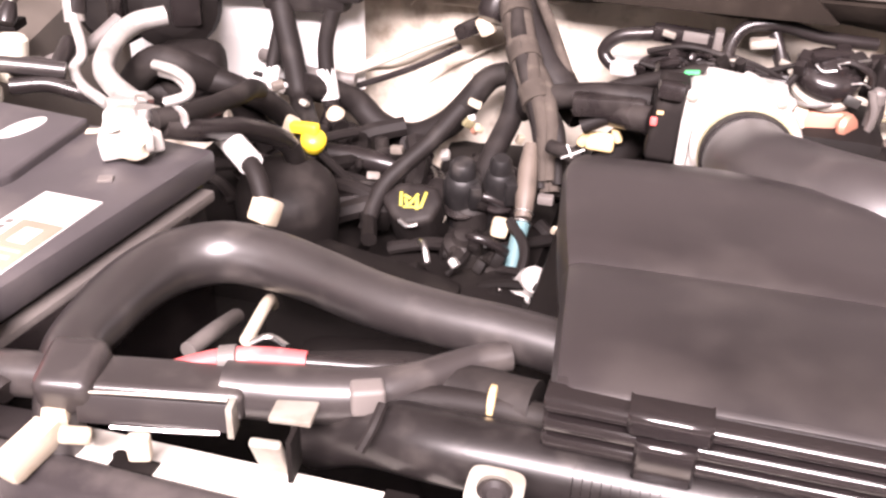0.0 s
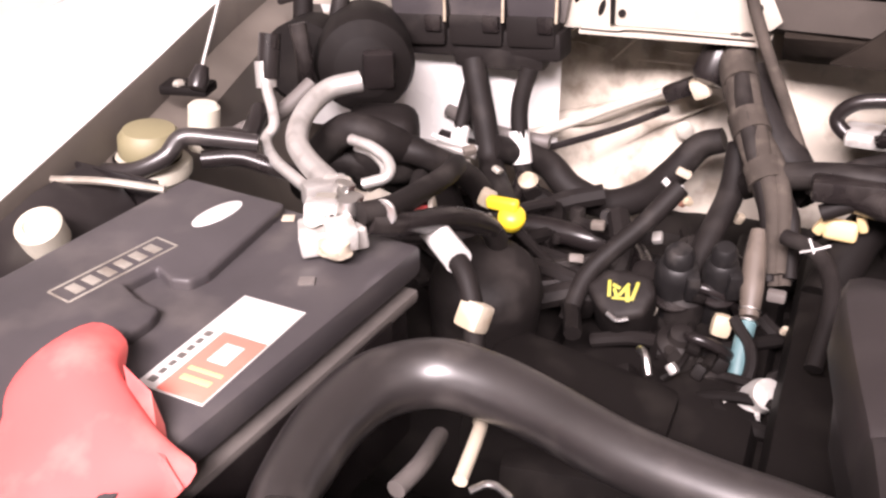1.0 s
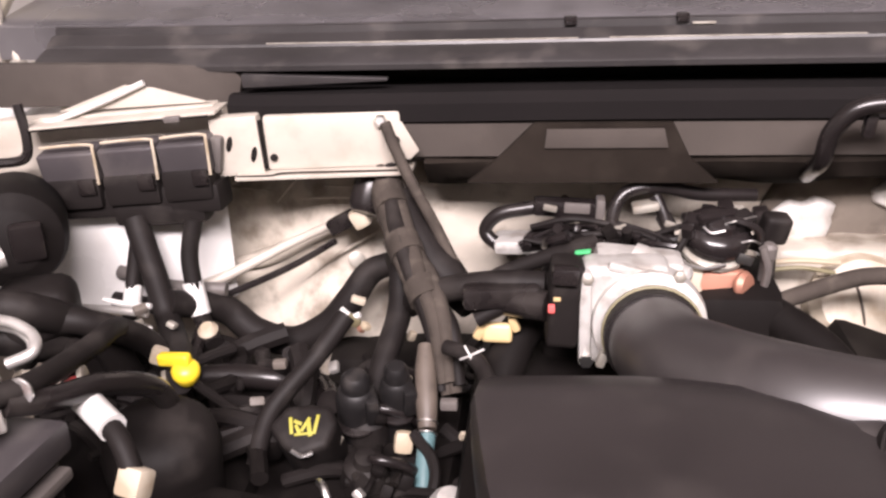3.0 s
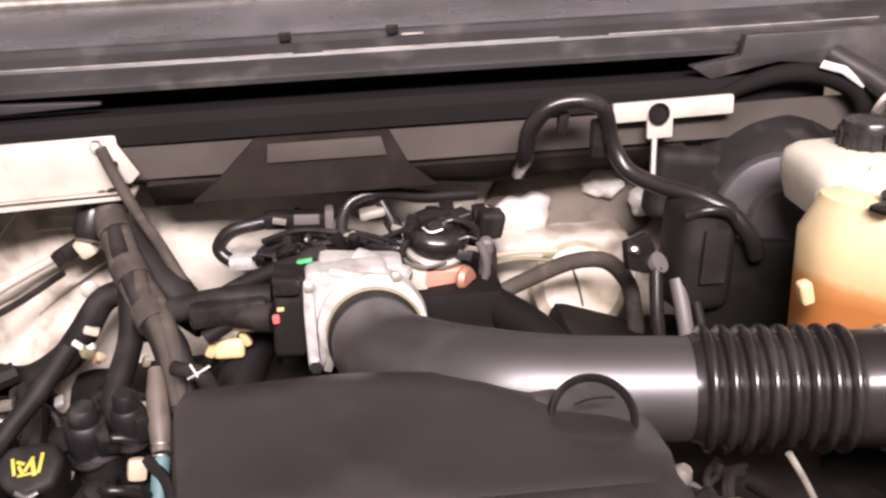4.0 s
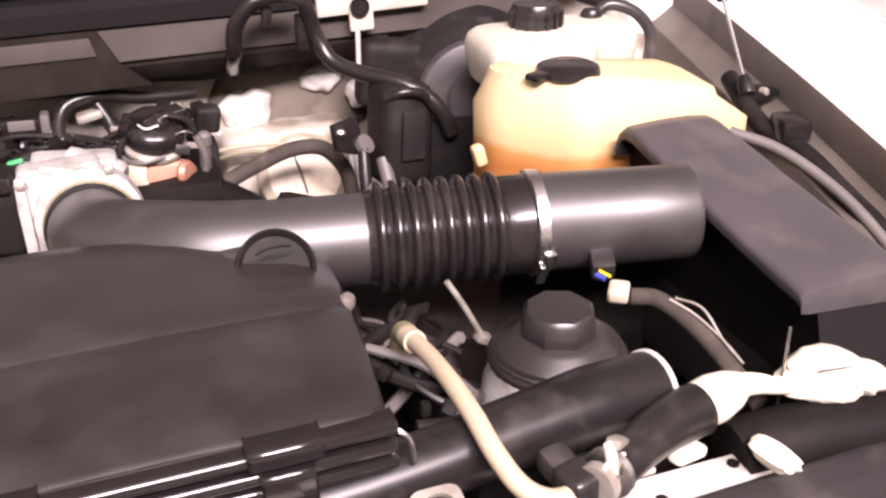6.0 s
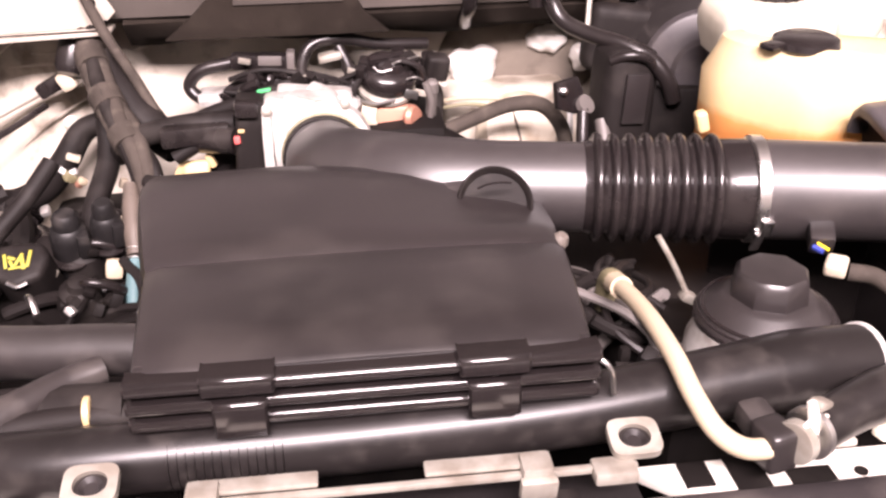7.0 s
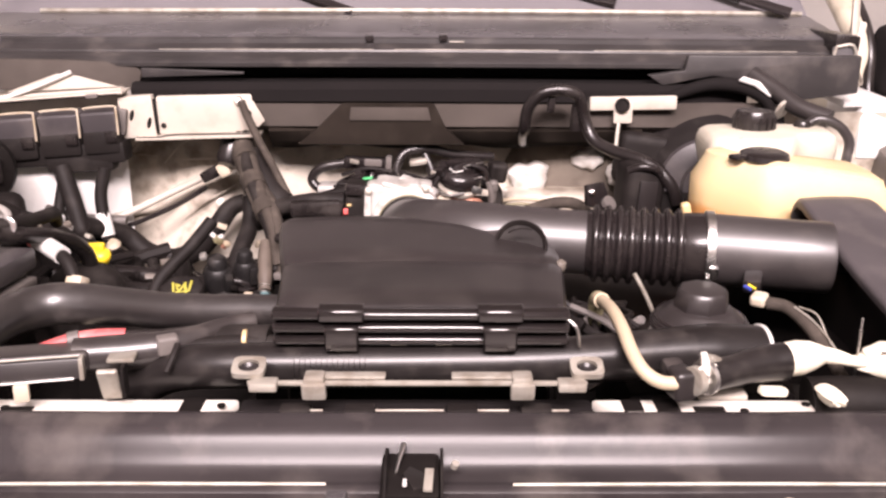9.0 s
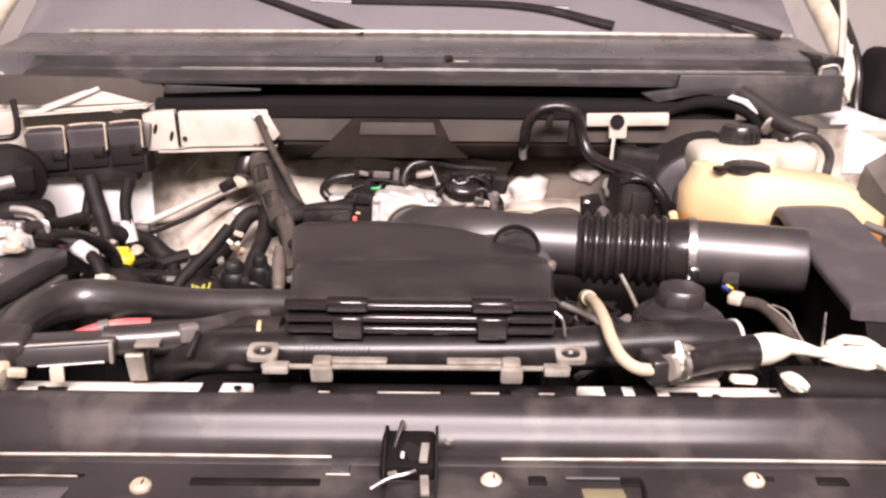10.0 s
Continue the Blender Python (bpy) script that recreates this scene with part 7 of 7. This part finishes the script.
part("bracket_bolt", lathe([(0.006, 0), (0.006, 0.006), (0.003, 0.008)], (0.300, 0.722, 0.962), (0, -1, 0.3), 6), steel, bo)
part("pipe_clip", ring((0.333, 0.728, 0.940), 0.014, 0.005, (0.5, -0.6, 0.6), 0.010, seg=20), greyp, bo)
part("olive_tab", block((0.455, 0.74, 0.925), (0.024, 0.012, 0.030), (0, 20, 20), 0.005), olive, bo)
part("pipe", tube([(0.33, 0.725, 0.935), (0.325, 0.70, 0.88), (0.328, 0.68, 0.82)], 0.009, 10), rubber, bo)
part("pipe", tube([(0.355, 0.72, 0.92), (0.358, 0.69, 0.87), (0.362, 0.67, 0.80)], 0.010, 10), greyp, bo)
part("pipe", tube([(0.378, 0.71, 0.89), (0.38, 0.69, 0.86), (0.382, 0.67, 0.80)], 0.007, 10), tape, bo)
sh = thing("servo_hose", (0.25, 0.83, 1.0), "shiny black servo vacuum hose arched up from the manifold", "hose")
part("hose", tube([(0.190, 0.90, 1.02), (0.186, 0.86, 1.04), (0.187, 0.83, 1.06), (0.191, 0.82, 1.095), (0.214, 0.815, 1.124), (0.252, 0.812, 1.131), (0.284, 0.815, 1.118), (0.297, 0.82, 1.074), (0.314, 0.805, 1.040), (0.345, 0.775, 1.026), (0.385, 0.74, 1.018), (0.416, 0.72, 1.003), (0.440, 0.71, 0.975), (0.452, 0.71, 0.945)], 0.0112, 14), rubber, sh)
part("inner_leg", tube([(0.284, 0.828, 1.10), (0.283, 0.83, 1.075), (0.284, 0.832, 1.055)], 0.012, 10), rubber, sh)
part("clip", block((0.234, 0.822, 1.104), (0.014, 0.014, 0.030), (0, 8, 0), 0.004), rubber, sh)

# ---- cowl corner and wing fittings ----
ch = thing("cowl_drain", (0.6, 0.87, 1.05), "dusty black cowl end duct curving down behind the expansion tank", "duct")
part("duct", tube([(0.44, 0.895, 1.098), (0.475, 0.885, 1.112), (0.51, 0.88, 1.126), (0.55, 0.878, 1.134), (0.60, 0.876, 1.130), (0.642, 0.87, 1.112), (0.662, 0.865, 1.085), (0.668, 0.86, 1.05)], [0.007, 0.010, 0.012, 0.013, 0.014, 0.015, 0.016, 0.016], 14), foam, ch)
part("bright_lip", sheet([[(0.588, 0.858, 1.146), (0.600, 0.872, 1.150)], [(0.618, 0.853, 1.137), (0.630, 0.868, 1.141)], [(0.648, 0.850, 1.116), (0.660, 0.862, 1.120)]], 0.003), white, ch, "bright metal lip")
part("drain_pipe", tube([(0.625, 0.90, 1.150), (0.66, 0.86, 1.125), (0.69, 0.82, 1.10), (0.735, 0.78, 1.085)], 0.017, 12), hosemat, ch, "grey drain pipe")
part("pipe_clip", ring((0.668, 0.835, 1.095), 0.021, 0.004, (0.5, -0.6, -0.4), 0.008, seg=20), zinc, ch)
for s, base_at, mid, tip in ((1, (0.845, 0.60, 0.99), (0.865, 0.70, 1.09), (0.94, 0.95, 1.36)), (-1, (-0.912, 0.545, 1.018), (-0.930, 0.69, 1.178), (-0.985, 0.97, 1.50))):
    st = thing("gas_strut", base_at, "thin bright hood strut rising from the wing edge", "strut", "hood struts")
    part("rod", tube([base_at, mid], 0.0026, 10), steel, st)
    part("cylinder", tube([mid, tip], 0.010, 12), rubber, st)
    part("ball_socket", lathe([(0.010, -0.012), (0.012, 0.0), (0.008, 0.016)], base_at, tuple(Vector(mid) - Vector(base_at)), 14), rubber, st)
    part("foot", block((base_at[0] + s * 0.025, base_at[1] + 0.01, base_at[2] - 0.016), (0.06, 0.035, 0.012), (0, 0, 12), 0.004), dark, st)
    part("bolt", lathe([(0.008, 0), (0.008, 0.006), (0.005, 0.009)], (base_at[0] + s * 0.03, base_at[1], base_at[2] - 0.014), (0, 0, 1), 6), zinc, st)
wl = thing("wing_loom", (0.83, 0.5, 0.95), "dark wiring and clips along the wing edge", "wiring")
part("loom", tube([(0.86, 0.66, 0.985), (0.835, 0.55, 0.955), (0.84, 0.46, 0.94), (0.82, 0.34, 0.92), (0.81, 0.2, 0.89)], 0.013, 10), tape, wl)
part("connector", block((0.845, 0.50, 0.963), (0.04, 0.05, 0.03), (0, 0, -15), 0.007), gloss, wl)
for s, x, y, z in ((1, 1.115, 1.25, 1.120), (-1, -1.38, 1.60, 1.045)):
    mi = thing("door_mirror", (x, y, z - 0.06), "black door mirror housing beyond the windscreen pillar", "mirror", "door mirrors")
    part("housing", (lambda b: (bmesh.ops.transform(b, matrix=pose(x, y, z, 0, s * 12, s * 15), verts=b.verts), b)[1])(block((0, 0, 0), (0.22, 0.12, 0.17), (0, 0, 0), 0.04, segs=4)), foam, mi)
    part("stalk", tube([(x, y, z - 0.03), (x - s * 0.05, y + 0.12, z - 0.05), (s * 1.0, 1.50, z - 0.08)], 0.022, 12), gloss, mi)
    px = 0.945 if s > 0 else -1.06
    pil = thing("windscreen_pillar", (px, 1.25, 1.06), "pale painted windscreen pillar and door frame", "pillar", "windscreen pillars", kind="structure")
    part("pillar_skin", tube([(px - s * 0.005, 1.17, 1.10), (px, 1.27, 1.24), (px - s * 0.06, 1.95, 1.68)], [0.018, 0.026, 0.030], 12), paint, pil)
    part("door_seal", tube([(px + s * 0.045, 1.20, 1.06), (px + s * 0.045, 1.32, 1.26), (px - s * 0.015, 2.0, 1.70)], 0.012, 10), rubber, pil, "black door seal")
    part("door_skin", block((px + s * 0.06, 1.95, 0.72), (0.06, 1.2, 0.72), (0, 0, 0), 0.02), paint, pil)
